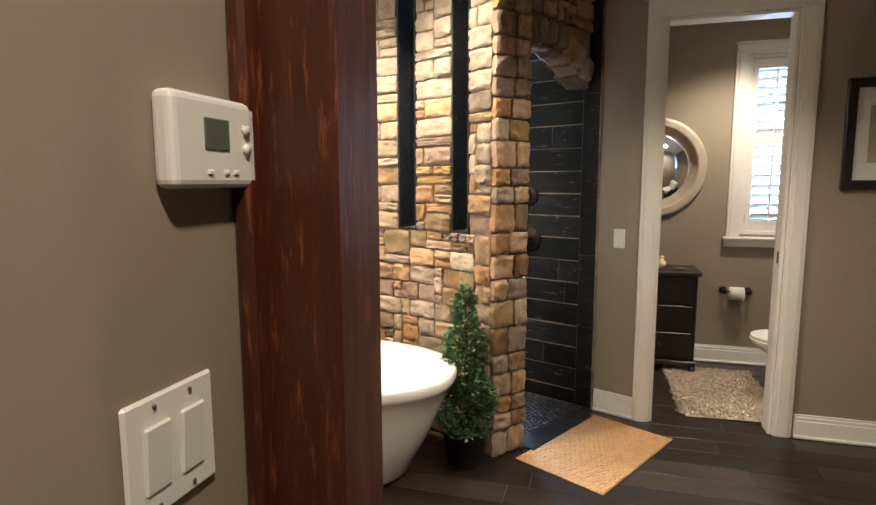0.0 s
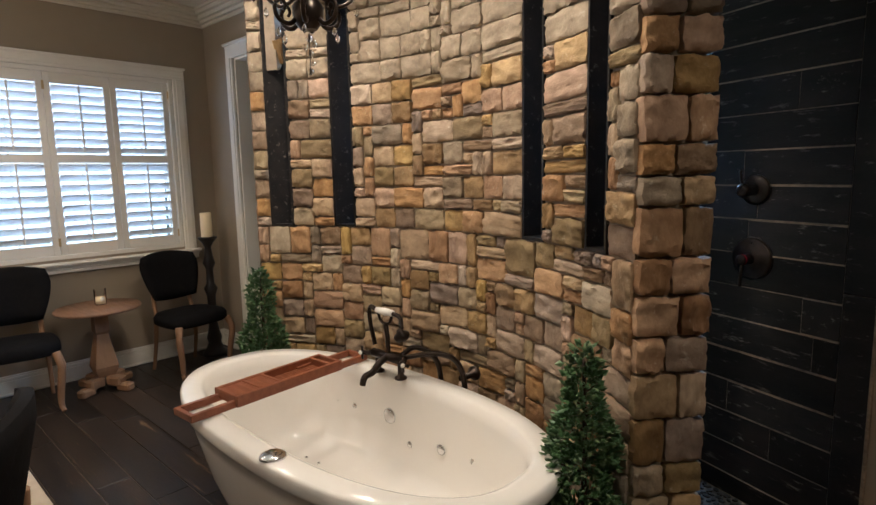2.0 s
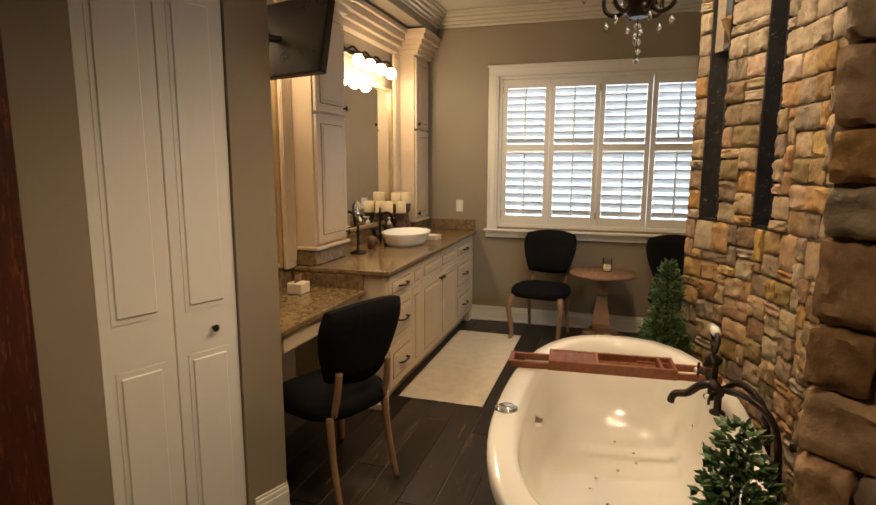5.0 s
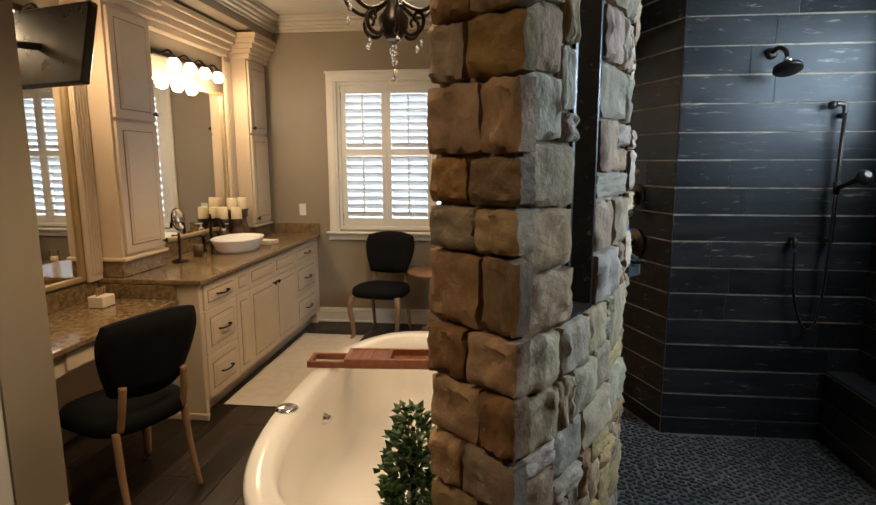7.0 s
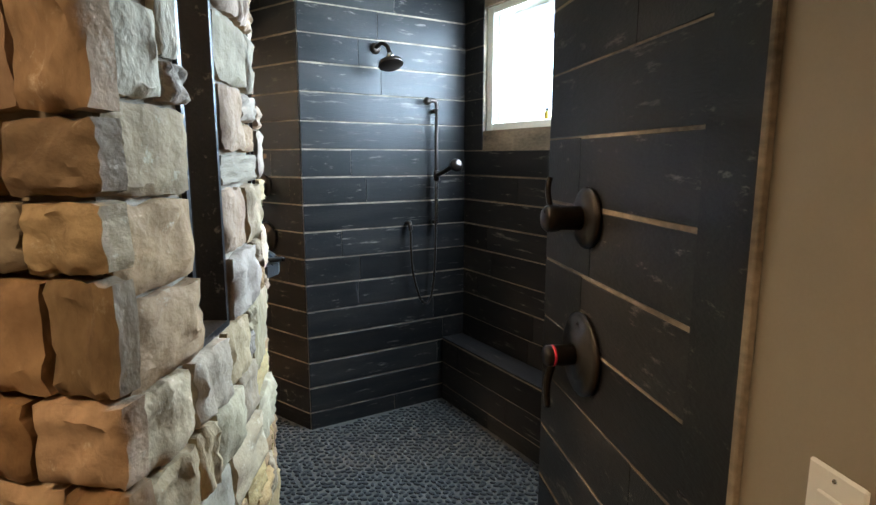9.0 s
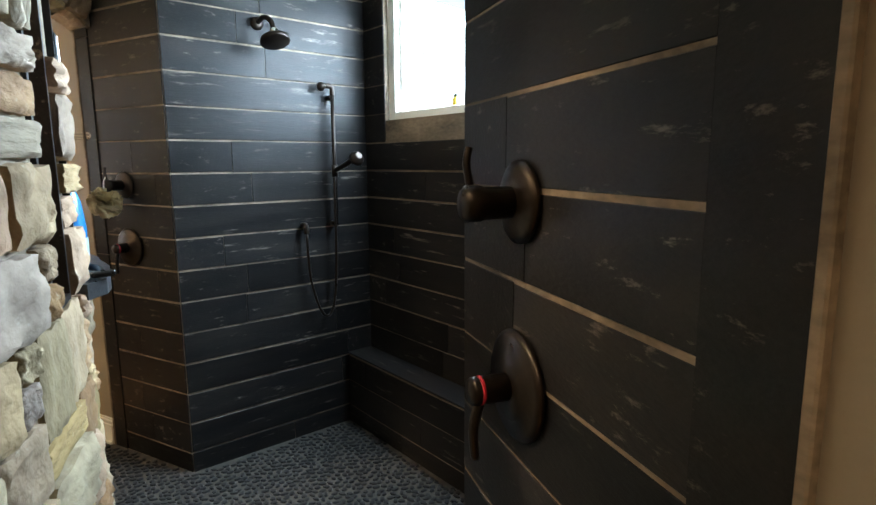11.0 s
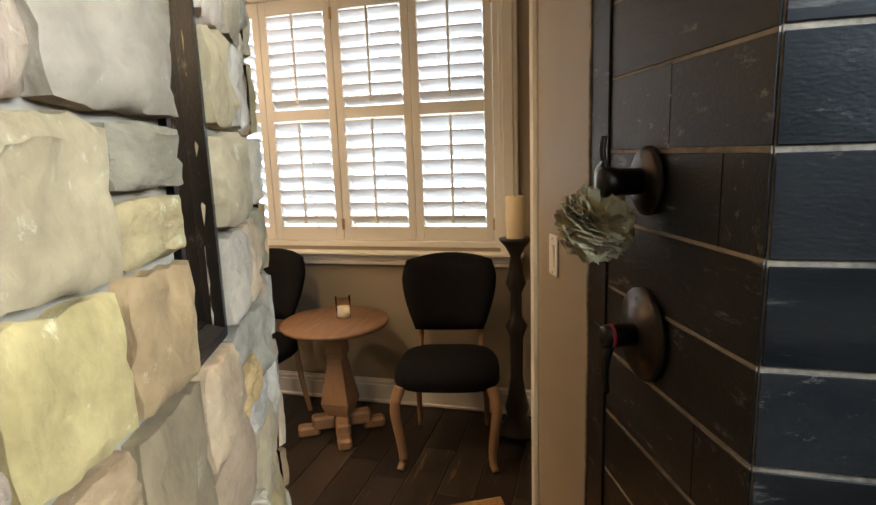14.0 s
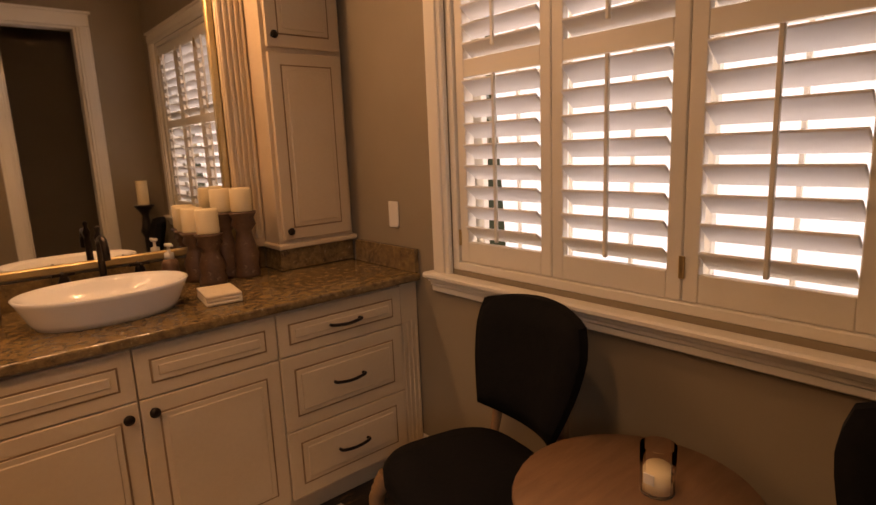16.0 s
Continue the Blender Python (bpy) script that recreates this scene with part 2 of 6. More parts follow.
M_TEAL = mat("teal_tube", (0.01, 0.12, 0.11), None, 0.3, bump=0.0)
M_PALEBLUE = mat("pale_blue_bottle", (0.45, 0.60, 0.68), None, 0.35, bump=0.0)
M_RED = mat("red_print", (0.5, 0.02, 0.04), None, 0.4, bump=0.0)
M_YEL = mat("amber_liquid", (0.6, 0.42, 0.05), None, 0.2, bump=0.0)
M_SAND = mat("sand", (0.45, 0.38, 0.28), None, 0.9, bump=0.2)

# ---- helpers of this scene ----
OFF = {}


def thing(name, loc, label, category, group="", kind=""):
    """An Empty at the base of a thing; its parts are given in world metres."""
    ob = new(name); ob.empty_display_size = 0.1; ob.location = loc
    OFF[ob.name] = Vector(loc)
    return tagged(ob, label, category, group, kind)


def finish(bm, m, name, smooth=False, off=None):
    if off is not None: bmesh.ops.translate(bm, verts=bm.verts, vec=-off)
    me = bpy.data.meshes.new(name)
    bmesh.ops.recalc_face_normals(bm, faces=bm.faces)
    bm.to_mesh(me); bm.free()
    if smooth:
        me.shade_smooth()
    me.materials.append(m)
    return me


def part(name, bm, m, parent, label="", smooth=False):
    off = OFF[parent.name]
    ob = new(name, finish(bm, m, name, smooth, off)); ob.parent = parent
    OFF[ob.name] = off
    return tagged(ob, label)


def solid(name, bm, m, label, category, kind="structure", smooth=False, group=""):
    """One mesh that is a thing by itself, or a piece of the setting."""
    if kind == "structure":
        off = Vector((0, 0, 0))
    else:
        lo = [min(v.co[i] for v in bm.verts) for i in range(3)]; hi = [max(v.co[i] for v in bm.verts) for i in range(3)]
        off = Vector(((lo[0] + hi[0]) / 2, (lo[1] + hi[1]) / 2, lo[2]))
    ob = new(name, finish(bm, m, name, smooth, off)); ob.location = off; OFF[ob.name] = off
    return tagged(ob, label, category, group, kind)


def box(x0, x1, y0, y1, z0, z1, bev=0.0, bm=None, seg=1, m=None):
    out = bm or bmesh.new()
    b = bmesh.new()
    bmesh.ops.create_cube(b, size=1)
    bmesh.ops.scale(b, vec=(abs(x1 - x0), abs(y1 - y0), abs(z1 - z0)), verts=b.verts)
    if bev: bmesh.ops.bevel(b, geom=b.edges[:], offset=bev, segments=seg, affect='EDGES', profile=0.5)
    bmesh.ops.translate(b, vec=((x0 + x1) / 2, (y0 + y1) / 2, (z0 + z1) / 2), verts=b.verts)
    if m is not None: bmesh.ops.transform(b, matrix=m, verts=b.verts)
    return join(out, b)


def join(out, b):
    vs = [out.verts.new(v.co) for v in b.verts]
    b.verts.index_update()
    for fc in b.faces:
        f2 = out.faces.new([vs[v.index] for v in fc.verts]); f2.smooth = fc.smooth
    b.free()
    return out


def lathe(prof, x=0, y=0, z=0, n=24, bm=None, m=None, sx=1.0, sy=1.0):
    """Turned shape from (radius, height) pairs."""
    out = bm or bmesh.new(); b = bmesh.new(); rings = []
    for r, h in prof:
        if r < 1e-5: rings.append([b.verts.new((0, 0, h))])
        else: rings.append([b.verts.new((r * sx * math.cos(2 * math.pi * i / n), r * sy * math.sin(2 * math.pi * i / n), h)) for i in range(n)])
    for a, c in zip(rings, rings[1:]):
        for i in range(n):
            j = (i + 1) % n
            q = [a[i % len(a)], a[j % len(a)], c[j % len(c)], c[i % len(c)]]
            q = [v for k, v in enumerate(q) if v not in q[:k]]
            if len(q) > 2:
                try: b.faces.new(q).smooth = True
                except ValueError: pass
    for rg in (rings[0], rings[-1]):
        if len(rg) > 2:
            try: b.faces.new(rg)
            except ValueError: pass
    if m is not None: bmesh.ops.transform(b, matrix=m, verts=b.verts)
    bmesh.ops.translate(b, vec=(x, y, z), verts=b.verts)
    return join(out, b)


def tube(pts, r, n=10, bm=None, r2=None):
    """A round bar along a smooth line through pts."""
    out = bm or bmesh.new(); P = [Vector(p) for p in pts]
    if len(P) > 2:
        Q = []
        for i in range(len(P) - 1):
            a, b_, c, d = P[max(i - 1, 0)], P[i], P[i + 1], P[min(i + 2, len(P) - 1)]
            for k in range(6):
                t = k / 6
                Q.append(0.5 * ((2 * b_) + (c - a) * t + (2 * a - 5 * b_ + 4 * c - d) * t * t + (3 * b_ - a - 3 * c + d) * t ** 3))
        P = Q + [P[-1]]
    rings = []; up = Vector((0.13, 0.31, 0.94)).normalized()
    for i, p in enumerate(P):
        d = (P[min(i + 1, len(P) - 1)] - P[max(i - 1, 0)]).normalized()
        u = up.cross(d)
        u = u.normalized() if u.length > 1e-3 else Vector((1, 0, 0))
        v = d.cross(u); rr = r if r2 is None else r + (r2 - r) * i / (len(P) - 1)
        rings.append([out.verts.new(p + rr * (math.cos(2 * math.pi * k / n) * u + math.sin(2 * math.pi * k / n) * v)) for k in range(n)])
    for a, c in zip(rings, rings[1:]):
        for k in range(n): out.faces.new((a[k], a[(k + 1) % n], c[(k + 1) % n], c[k])).smooth = True
    out.faces.new(rings[0]); out.faces.new(rings[-1])
    return out


def ball(c, r, bm=None, u=12, v=8, s=(1, 1, 1)):
    out = bm or bmesh.new(); b = bmesh.new()
    bmesh.ops.create_uvsphere(b, u_segments=u, v_segments=v, radius=r)
    bmesh.ops.scale(b, vec=s, verts=b.verts); bmesh.ops.translate(b, vec=c, verts=b.verts)
    for fc in b.faces: fc.smooth = True
    return join(out, b)


def frame_of(p, q):
    """A pose with its x along the wall from p to q, z up, y into the wall's back."""
    d = (Vector(q) - Vector(p)).normalized()
    return Matrix(((d.x, -d.y, 0, p[0]), (d.y, d.x, 0, p[1]), (0, 0, 1, 0), (0, 0, 0, 1)))


def wall_strip(p, q, z0, z1, thick, holes=(), bm=None):
    """Wall from p to q, its face on the line, thickness to the left of p to q; holes (s0, s1, z0, z1)."""
    bm = bm or bmesh.new(); m = frame_of(p, q); L = (Vector(q) - Vector(p)).length
    s = 0.0
    for a, b_, c, d in sorted(holes):
        if a > s: box(s, a, 0, thick, z0, z1, bm=bm, m=m)
        if c > z0: box(a, b_, 0, thick, z0, c, bm=bm, m=m)
        if d < z1: box(a, b_, 0, thick, d, z1, bm=bm, m=m)
        s = b_
    if s < L: box(s, L, 0, thick, z0, z1, bm=bm, m=m)
    return bm


CEIL = 2.81

# ---- the large structure ----
WX, BY = -4.395, 1.42
bm = wall_strip((WX, BY), (WX, 4.44), 0, CEIL, 0.16, [(2.28 - BY, 4.03 - BY, 0.90, 2.245)])
solid("wall_west", bm, M_PAINT, "taupe painted wall with a wide shuttered window", "wall")
solid("wall_northwest", wall_strip((WX, 4.32), (-3.31, 4.32), 0, CEIL, 0.12, [(0.475, 0.995, 0, 2.38)]), M_PAINT, "taupe painted wall with a doorway", "wall")
DW0, DW1 = (-3.31, 4.32), (-2.355, 4.70)
DE0, DE1 = (-0.527, 4.743), (0.40, 4.375)
LW = (Vector(DW1) - Vector(DW0)).length; LE = (Vector(DE1) - Vector(DE0)).length
solid("wall_diagonal_west", wall_strip(DW0, DW1, 0, CEIL, 0.12), M_PAINT, "taupe painted wall beside the shower entry", "wall")
solid("wall_diagonal_east", wall_strip(DE0, DE1, 0, CEIL, 0.12), M_PAINT, "taupe painted wall beside the shower entry", "wall")
solid("wall_wc_front", wall_strip((0.40, 4.375), (2.2, 4.375), 0, CEIL, 0.12, [(0.08, 0.75, 0, 2.38)]), M_PAINT, "taupe painted wall with the toilet room doorway", "wall")
solid("wall_east", wall_strip((2.2, 4.375), (2.2, -1.5), 0, CEIL, 0.12), M_PAINT, "plain taupe painted wall", "wall")
solid("wall_south", wall_strip((2.2, -1.5), (-0.32, -1.5), 0, CEIL, 0.12), M_PAINT, "plain taupe painted wall", "wall")
solid("wall_corridor", wall_strip((-0.22, -1.5), (-0.22, 1.40), 0, CEIL, 0.1), M_PAINT, "taupe painted corridor wall with thermostat", "wall")
CL0, CL1 = (-0.24, 1.68), (-1.18, 2.03)
bm = wall_strip(CL0, CL1, 0, CEIL, 0.1, [(0.33, 0.82, 0, 2.12)])
box(-1.178, -1.08, BY, 1.93, 0, CEIL, bm=bm)
box(-1.08, -0.32, 1.40, 1.44, 0, CEIL, bm=bm)
solid("wall_closet", bm, M_PAINT, "taupe painted wall round the linen closet", "wall")
solid("wall_vanity", wall_strip((-1.08, BY), (WX, BY), 0, CEIL, 0.12), M_PAINT, "taupe painted wall behind the vanity", "wall")
solid("soffit", box(WX, -1.18, BY, 1.70, 2.62, CEIL - 0.002, 0.004), M_PAINT, "taupe soffit above the vanity cabinets", "wall")
solid("wall_shower_west", wall_strip((-2.355, 4.70), (-2.355, 5.85), 0, CEIL, 0.12), M_GROUT, "backing of the tiled shower wall", "wall")
solid("wall_shower_north", wall_strip((-2.475, 5.70), (-0.40, 5.70), 0, CEIL, 0.16, [(0.305, 1.765, 1.64, 2.30)]), M_GROUT, "tiled shower wall with a high window", "wall")
solid("wall_shower_east", wall_strip((-0.527, 5.70), (-0.527, 4.743), 0, CEIL, 0.12), M_GROUT, "backing of the tiled shower wall", "wall")
bm = wall_strip((0.10, 4.60), (0.10, 5.75), 0, CEIL, 0.1)
wall_strip((0.0, 5.75), (2.7, 5.75), 0, CEIL, 0.16, [(1.2, 1.92, 1.05, 2.42)], bm=bm)
wall_strip((2.6, 5.75), (2.6, 4.4), 0, CEIL, 0.1, bm=bm)
solid("wall_wc", bm, M_PAINT, "taupe painted toilet room walls with a window", "wall")
bm = wall_strip((-4.5, 5.5), (-2.9, 5.5), 0, CEIL, 0.1)
wall_strip((-4.4, 4.44), (-4.4, 5.5), 0, CEIL, 0.1, bm=bm); wall_strip((-2.9, 5.5), (-2.9, 4.6), 0, CEIL, 0.1, bm=bm)
solid("wall_closet_back", bm, M_PAINT, "plain walls of the closet behind the door", "wall")
solid("ceiling", box(-4.7, 2.9, -1.7, 6.05, CEIL, CEIL + 0.1), M_CEIL, "cream painted ceiling", "ceiling")
floor = solid("floor", box(-4.7, 2.9, -1.7, 6.05, -0.1, -0.006), M_FGROUT, "black distressed wood plank floor with worn edges", "floor")
gr = bmesh.new()
s = 300.0
gv = [gr.verts.new(c) for c in ((-s, -s, -0.5), (s, -s, -0.5), (s, s, -0.5), (-s, s, -0.5))]; gr.faces.new(gv)
solid("ground", gr, mat("lawn", (0.05, 0.09, 0.03), (0.09, 0.12, 0.05), 0.9, scale=0.6), "green lawn outside the windows", "ground")


def baseboard(pts):
    """Tall moulded skirting along pairs of points."""
    bm = bmesh.new()
    for p, q in pts:
        m = frame_of(p, q); L = (Vector(q) - Vector(p)).length
        box(0, L, -0.016, -0.001, 0.0, 0.105, 0.003, bm=bm, m=m)
        box(0, L, -0.012, -0.001, 0.105, 0.128, 0.004, bm=bm, m=m)
        box(0, L, -0.007, -0.001, 0.128, 0.142, 0.003, bm=bm, m=m)
        box(0, L, -0.028, -0.016, 0.0, 0.022, 0.006, bm=bm, m=m)
    return bm


jE = DE0[0] + 0.732 * (DE1[0] - DE0[0]), DE0[1] + 0.732 * (DE1[1] - DE0[1])
jW = DW0[0] + 0.42 * (DW1[0] - DW0[0]), DW0[1] + 0.42 * (DW1[1] - DW0[1])
segs = [((WX, 2.05), (WX, 4.32)), ((WX, 4.32), (-4.03, 4.32)), (DW0, jW), (jE, DE1), ((1.26, 4.375), (2.2, 4.375)), ((2.2, 4.375), (2.2, -1.5)),
        ((-0.22, -1.5), (-0.22, 1.37)), ((-1.03, 1.974), CL1), (CL1, (-1.18, 1.5)), ((0.10, 5.75), (2.6, 5.75))]
for sg in segs:
    solid("baseboard", baseboard([sg]), M_TRIM, "white moulded baseboard along the wall", "baseboard")


def crown(p, q):
    m = frame_of(p, q); L = (Vector(q) - Vector(p)).length; bm = bmesh.new()
    for d, z0, z1 in ((0.02, 0.13, 0.105), (0.045, 0.105, 0.08), (0.07, 0.08, 0.05), (0.10, 0.05, 0.022), (0.115, 0.022, 0.002)):
        box(0, L, -d, 0, CEIL - z0, CEIL - z1, 0.004, bm=bm, m=m)
    solid("crown_molding", bm, M_CEIL, "cream crown molding under the ceiling", "molding")


for p, q in (((WX, 1.72), (WX, 4.32)), ((WX, 4.32), (-3.31, 4.32)), ((-1.2, 1.70), (WX, 1.70)), ((0.40, 4.375), (2.2, 4.375)), ((0.3, 5.75), (2.6, 5.75))):
    crown(p, q)


def casing(name, p, q, s0, s1, z1, w, label, thick):
    """Moulded door casing with jamb lining, on the wall face p to q."""
    m = frame_of(p, q); bm = bmesh.new()
    for a, b_ in ((s0 - w, s0), (s1, s1 + w)):
        box(a, b_, -0.02, 0.0, 0, z1, 0.004, bm=bm, m=m)
        mid = (a + b_) / 2
        box(mid - w * 0.3, mid + w * 0.3, -0.027, -0.019, 0, z1, 0.003, bm=bm, m=m)
    box(s0 - w, s1 + w, -0.02, 0.0, z1, z1 + w, 0.004, bm=bm, m=m)
    box(s0 - w - 0.015, s1 + w + 0.015, -0.035, 0.0, z1 + w, z1 + w + 0.02, 0.004, bm=bm, m=m)
    box(s0, s0 + 0.018, 0.001, thick, 0, z1, 0.002, bm=bm, m=m); box(s1 - 0.018, s1, 0.001, thick, 0, z1, 0.002, bm=bm, m=m)
    box(s0 + 0.018, s1 - 0.018, 0.001, thick, z1 - 0.018, z1, 0.002, bm=bm, m=m)
    d = solid(name, bm, M_TRIM, label, "door frame")
    part("latch_plate", box(s1 - 0.021, s1 - 0.0175, 0.03, 0.055, 1.0, 1.07, 0.001, m=m), M_BRONZE, d, "dark bronze latch plate")


casing("door_1", (WX, 4.32), (-3.31, 4.32), 0.475, 0.985, 2.38, 0.095, "white door casing of the closet doorway", 0.12)
casing("door_2", (0.40, 4.375), (2.2, 4.375), 0.08, 0.75, 2.38, 0.10, "white door casing of the open toilet room doorway", 0.12)

# ---- windows ----


def shutter_window(name, m, w, z0, z1, panels, label, louvers=8):
    """Plantation-shuttered window in local x along the wall, y out of the room; opening w wide."""
    bm = bmesh.new(); c = 0.093
    for a, b_ in ((-c, 0), (w, w + c)):
        box(a, b_, -0.022, 0, z0 - 0.02, z1, 0.004, bm=bm, m=m)
        box(a + 0.02, b_ - 0.02, -0.03, -0.021, z0 - 0.02, z1, 0.004, bm=bm, m=m)
    win = solid(name, bm, M_TRIM, label, "window")
    bm = box(-c, w + c, -0.022, 0, z1, z1 + c, 0.004, m=m); box(-c - 0.01, w + c + 0.01, -0.036, 0, z1 + c - 0.018, z1 + c, 0.004, bm=bm, m=m)
    box(-c + 0.005, w + c - 0.005, -0.03, -0.021, z1 + 0.02, z1 + c - 0.03, 0.004, bm=bm, m=m)
    part("head_casing", bm, M_TRIM, win)
    bm = box(-c - 0.025, w + c + 0.025, -0.062, 0.0, z0 - 0.04, z0 - 0.018, 0.006, m=m)
    for k, (d, a, b_) in enumerate(((0.045, 0.055, 0.04), (0.032, 0.072, 0.055), (0.024, 0.097, 0.072))):
        box(-c - 0.012, w + c + 0.012, -d, 0, z0 - a, z0 - b_, 0.004, bm=bm, m=m)
    part("window_sill", bm, M_TRIM, win)
    bm = bmesh.new()
    for a, b_, d, e in ((0, 0.03, z0, z1), (w - 0.03, w, z0, z1), (0.03, w - 0.03, z0, z0 + 0.03), (0.03, w - 0.03, z1 - 0.03, z1)):
        box(a, b_, 0.0, 0.1, d, e, 0.003, bm=bm, m=m)
    part("window_frame", bm, M_TRIM, win)
    # sash outside, with a cross of bars
    bm = bmesh.new()
    for a in [0.03 + (w - 0.06) * k / 2 for k in range(3)]: box(a - 0.025, a + 0.025, 0.115, 0.145, z0, z1, 0.003, bm=bm, m=m)
    for z in (z0 + 0.02, (z0 + z1) / 2, z1 - 0.02): box(0, w, 0.118, 0.142, z - 0.022, z + 0.022, 0.003, bm=bm, m=m)
    nb = max(2, int(w / 0.21))
    for k in range(1, nb): box(w * k / nb - 0.006, w * k / nb + 0.006, 0.125, 0.137, z0, z1, 0.001, bm=bm, m=m)
    part("sash", bm, M_TRIM, win)
    pn = part("pane", box(0.01, w - 0.01, 0.129, 0.133, z0 + 0.01, z1 - 0.01, m=m), M_GLASS, win); pn.visible_shadow = False
    pw = (w - 0.064) / panels; zb, zt = z0 + 0.032, z1 - 0.032; zm = zb + (zt - zb) * 0.535
    for k in range(panels):
        a = 0.032 + k * pw; b_ = a + pw - 0.003; st = 0.042
        bm = bmesh.new()
        box(a, a + st, 0.012, 0.04, zb, zt, 0.003, bm=bm, m=m); box(b_ - st, b_, 0.012, 0.04, zb, zt, 0.003, bm=bm, m=m)
        for c0, c1 in ((zb, zb + 0.075), (zm - 0.03, zm + 0.03), (zt - 0.075, zt)): box(a + st, b_ - st, 0.0125, 0.0395, c0, c1, 0.002, bm=bm, m=m)
        sp = part("shutter_panel", bm, M_TRIM, win)
        for c0, c1 in ((zb + 0.075, zm - 0.03), (zm + 0.03, zt - 0.075)):
            n = louvers; st_z = (c1 - c0) / n
            for j in range(n):
                z = c0 + (j + 0.5) * st_z
                lm = m @ Matrix.Translation(((a + b_) / 2, 0.028, z)) @ Matrix.Rotation(radians(-38), 4, 'X')
                part("louver", box(-(b_ - a) / 2 + st + 0.002, (b_ - a) / 2 - st - 0.002, -st_z * 0.56, st_z * 0.56, -0.0045, 0.0045, 0.003, m=lm), M_LOUVER, sp)
            rx = (a + b_) / 2
            part("tilt_rod", box(rx - 0.006, rx + 0.006, -0.022, -0.010, c0 + 0.02, c1 - 0.005, 0.002, m=m), M_TRIM, sp)
        hx = a + 0.001 if k % 2 == 0 else b_ - 0.001
        for z in (zb + 0.09, zt - 0.09): part("hinge", box(hx - 0.005, hx + 0.005, 0.006, 0.0125, z - 0.03, z + 0.03, 0.001, m=m), M_GILT, sp, "brass hinge")
    return win


shutter_window("window_1", frame_of((WX, 2.28), (WX, 4.03)), 1.75, 0.90, 2.245, 4, "wide window with white plantation shutters and moulded casing")
shutter_window("window_2", frame_of((1.2, 5.75), (1.92, 5.75)), 0.72, 1.05, 2.42, 2, "narrow white plantation shutters in the toilet room")
# high shower window
m = frame_of((-2.17, 5.70), (-0.71, 5.70)); bm = bmesh.new()
for a, b_, c, d in ((0, 0.06, 1.64, 2.30), (1.40, 1.46, 1.64, 2.30), (0.06, 1.40, 1.64, 1.68), (0.06, 1.40, 2.26, 2.30)): box(a, b_, 0.02, 0.12, c, d, 0.004, bm=bm, m=m)
w3 = solid("window_3", bm, M_TRIM, "high white-framed shower window with a bare pane", "window")
part("window_frame", box(0.06, 0.085, 0.05, 0.09, 1.68, 2.26, 0.003, m=m), M_TRIM, w3)
pn = part("pane", box(0.05, 1.41, 0.098, 0.102, 1.67, 2.27, m=m), M_GLASS, w3); pn.visible_shadow = False

# ---- curved stone wall ----
CX, CY, RI, RO, END, WEND = -1.5, 2.28, 1.785, 1.91, 39.4, 37.6
SLITS = [(-34.9, -30.6), (-22.5, -18.2), (16.5, 20.8), (29.4, 33.7)]
SZ0, SZ1 = 1.187, 2.55


def polar(r, deg):
    """Plan point of the curved wall; it is thicker at its east end and cut slantwise at its west end."""
    t = min(1.0, max(0.0, (r - RI) / (RO - RI)))
    r += (RO - RI) * 0.5 * deg / 40 * t
    deg += 4.6 * t * min(1.0, max(0.0, -deg / 36))
    return CX + r * math.sin(radians(deg)), CY + r * math.cos(radians(deg))


def arc_block(bm, r0, r1, a0, a1, z0, z1):
    n = max(1, int((a1 - a0) / 2.5)); prev = None
    for i in range(n + 1):
        a = a0 + (a1 - a0) * i / n
        ring = [bm.verts.new((*polar(r, a), z)) for r, z in ((r0, z0), (r1, z0), (r1, z1), (r0, z1))]
        if prev:
            for k in range(4): bm.faces.new((prev[k], prev[(k + 1) % 4], ring[(k + 1) % 4], ring[k]))
        else: bm.faces.new(ring)
        prev = ring
    bm.faces.new(prev)


def shell(r0, r1):
    bm = bmesh.new(); arc_block(bm, r0, r1, -WEND, END, 0, SZ0)
    a = -WEND
    for s0, s1 in SLITS + [(END, END)]:
        arc_block(bm, r0, r1, a, s0, SZ0, SZ1); a = s1
    arc_block(bm, r0, r1, -WEND, END, SZ1, CEIL)
    return bm


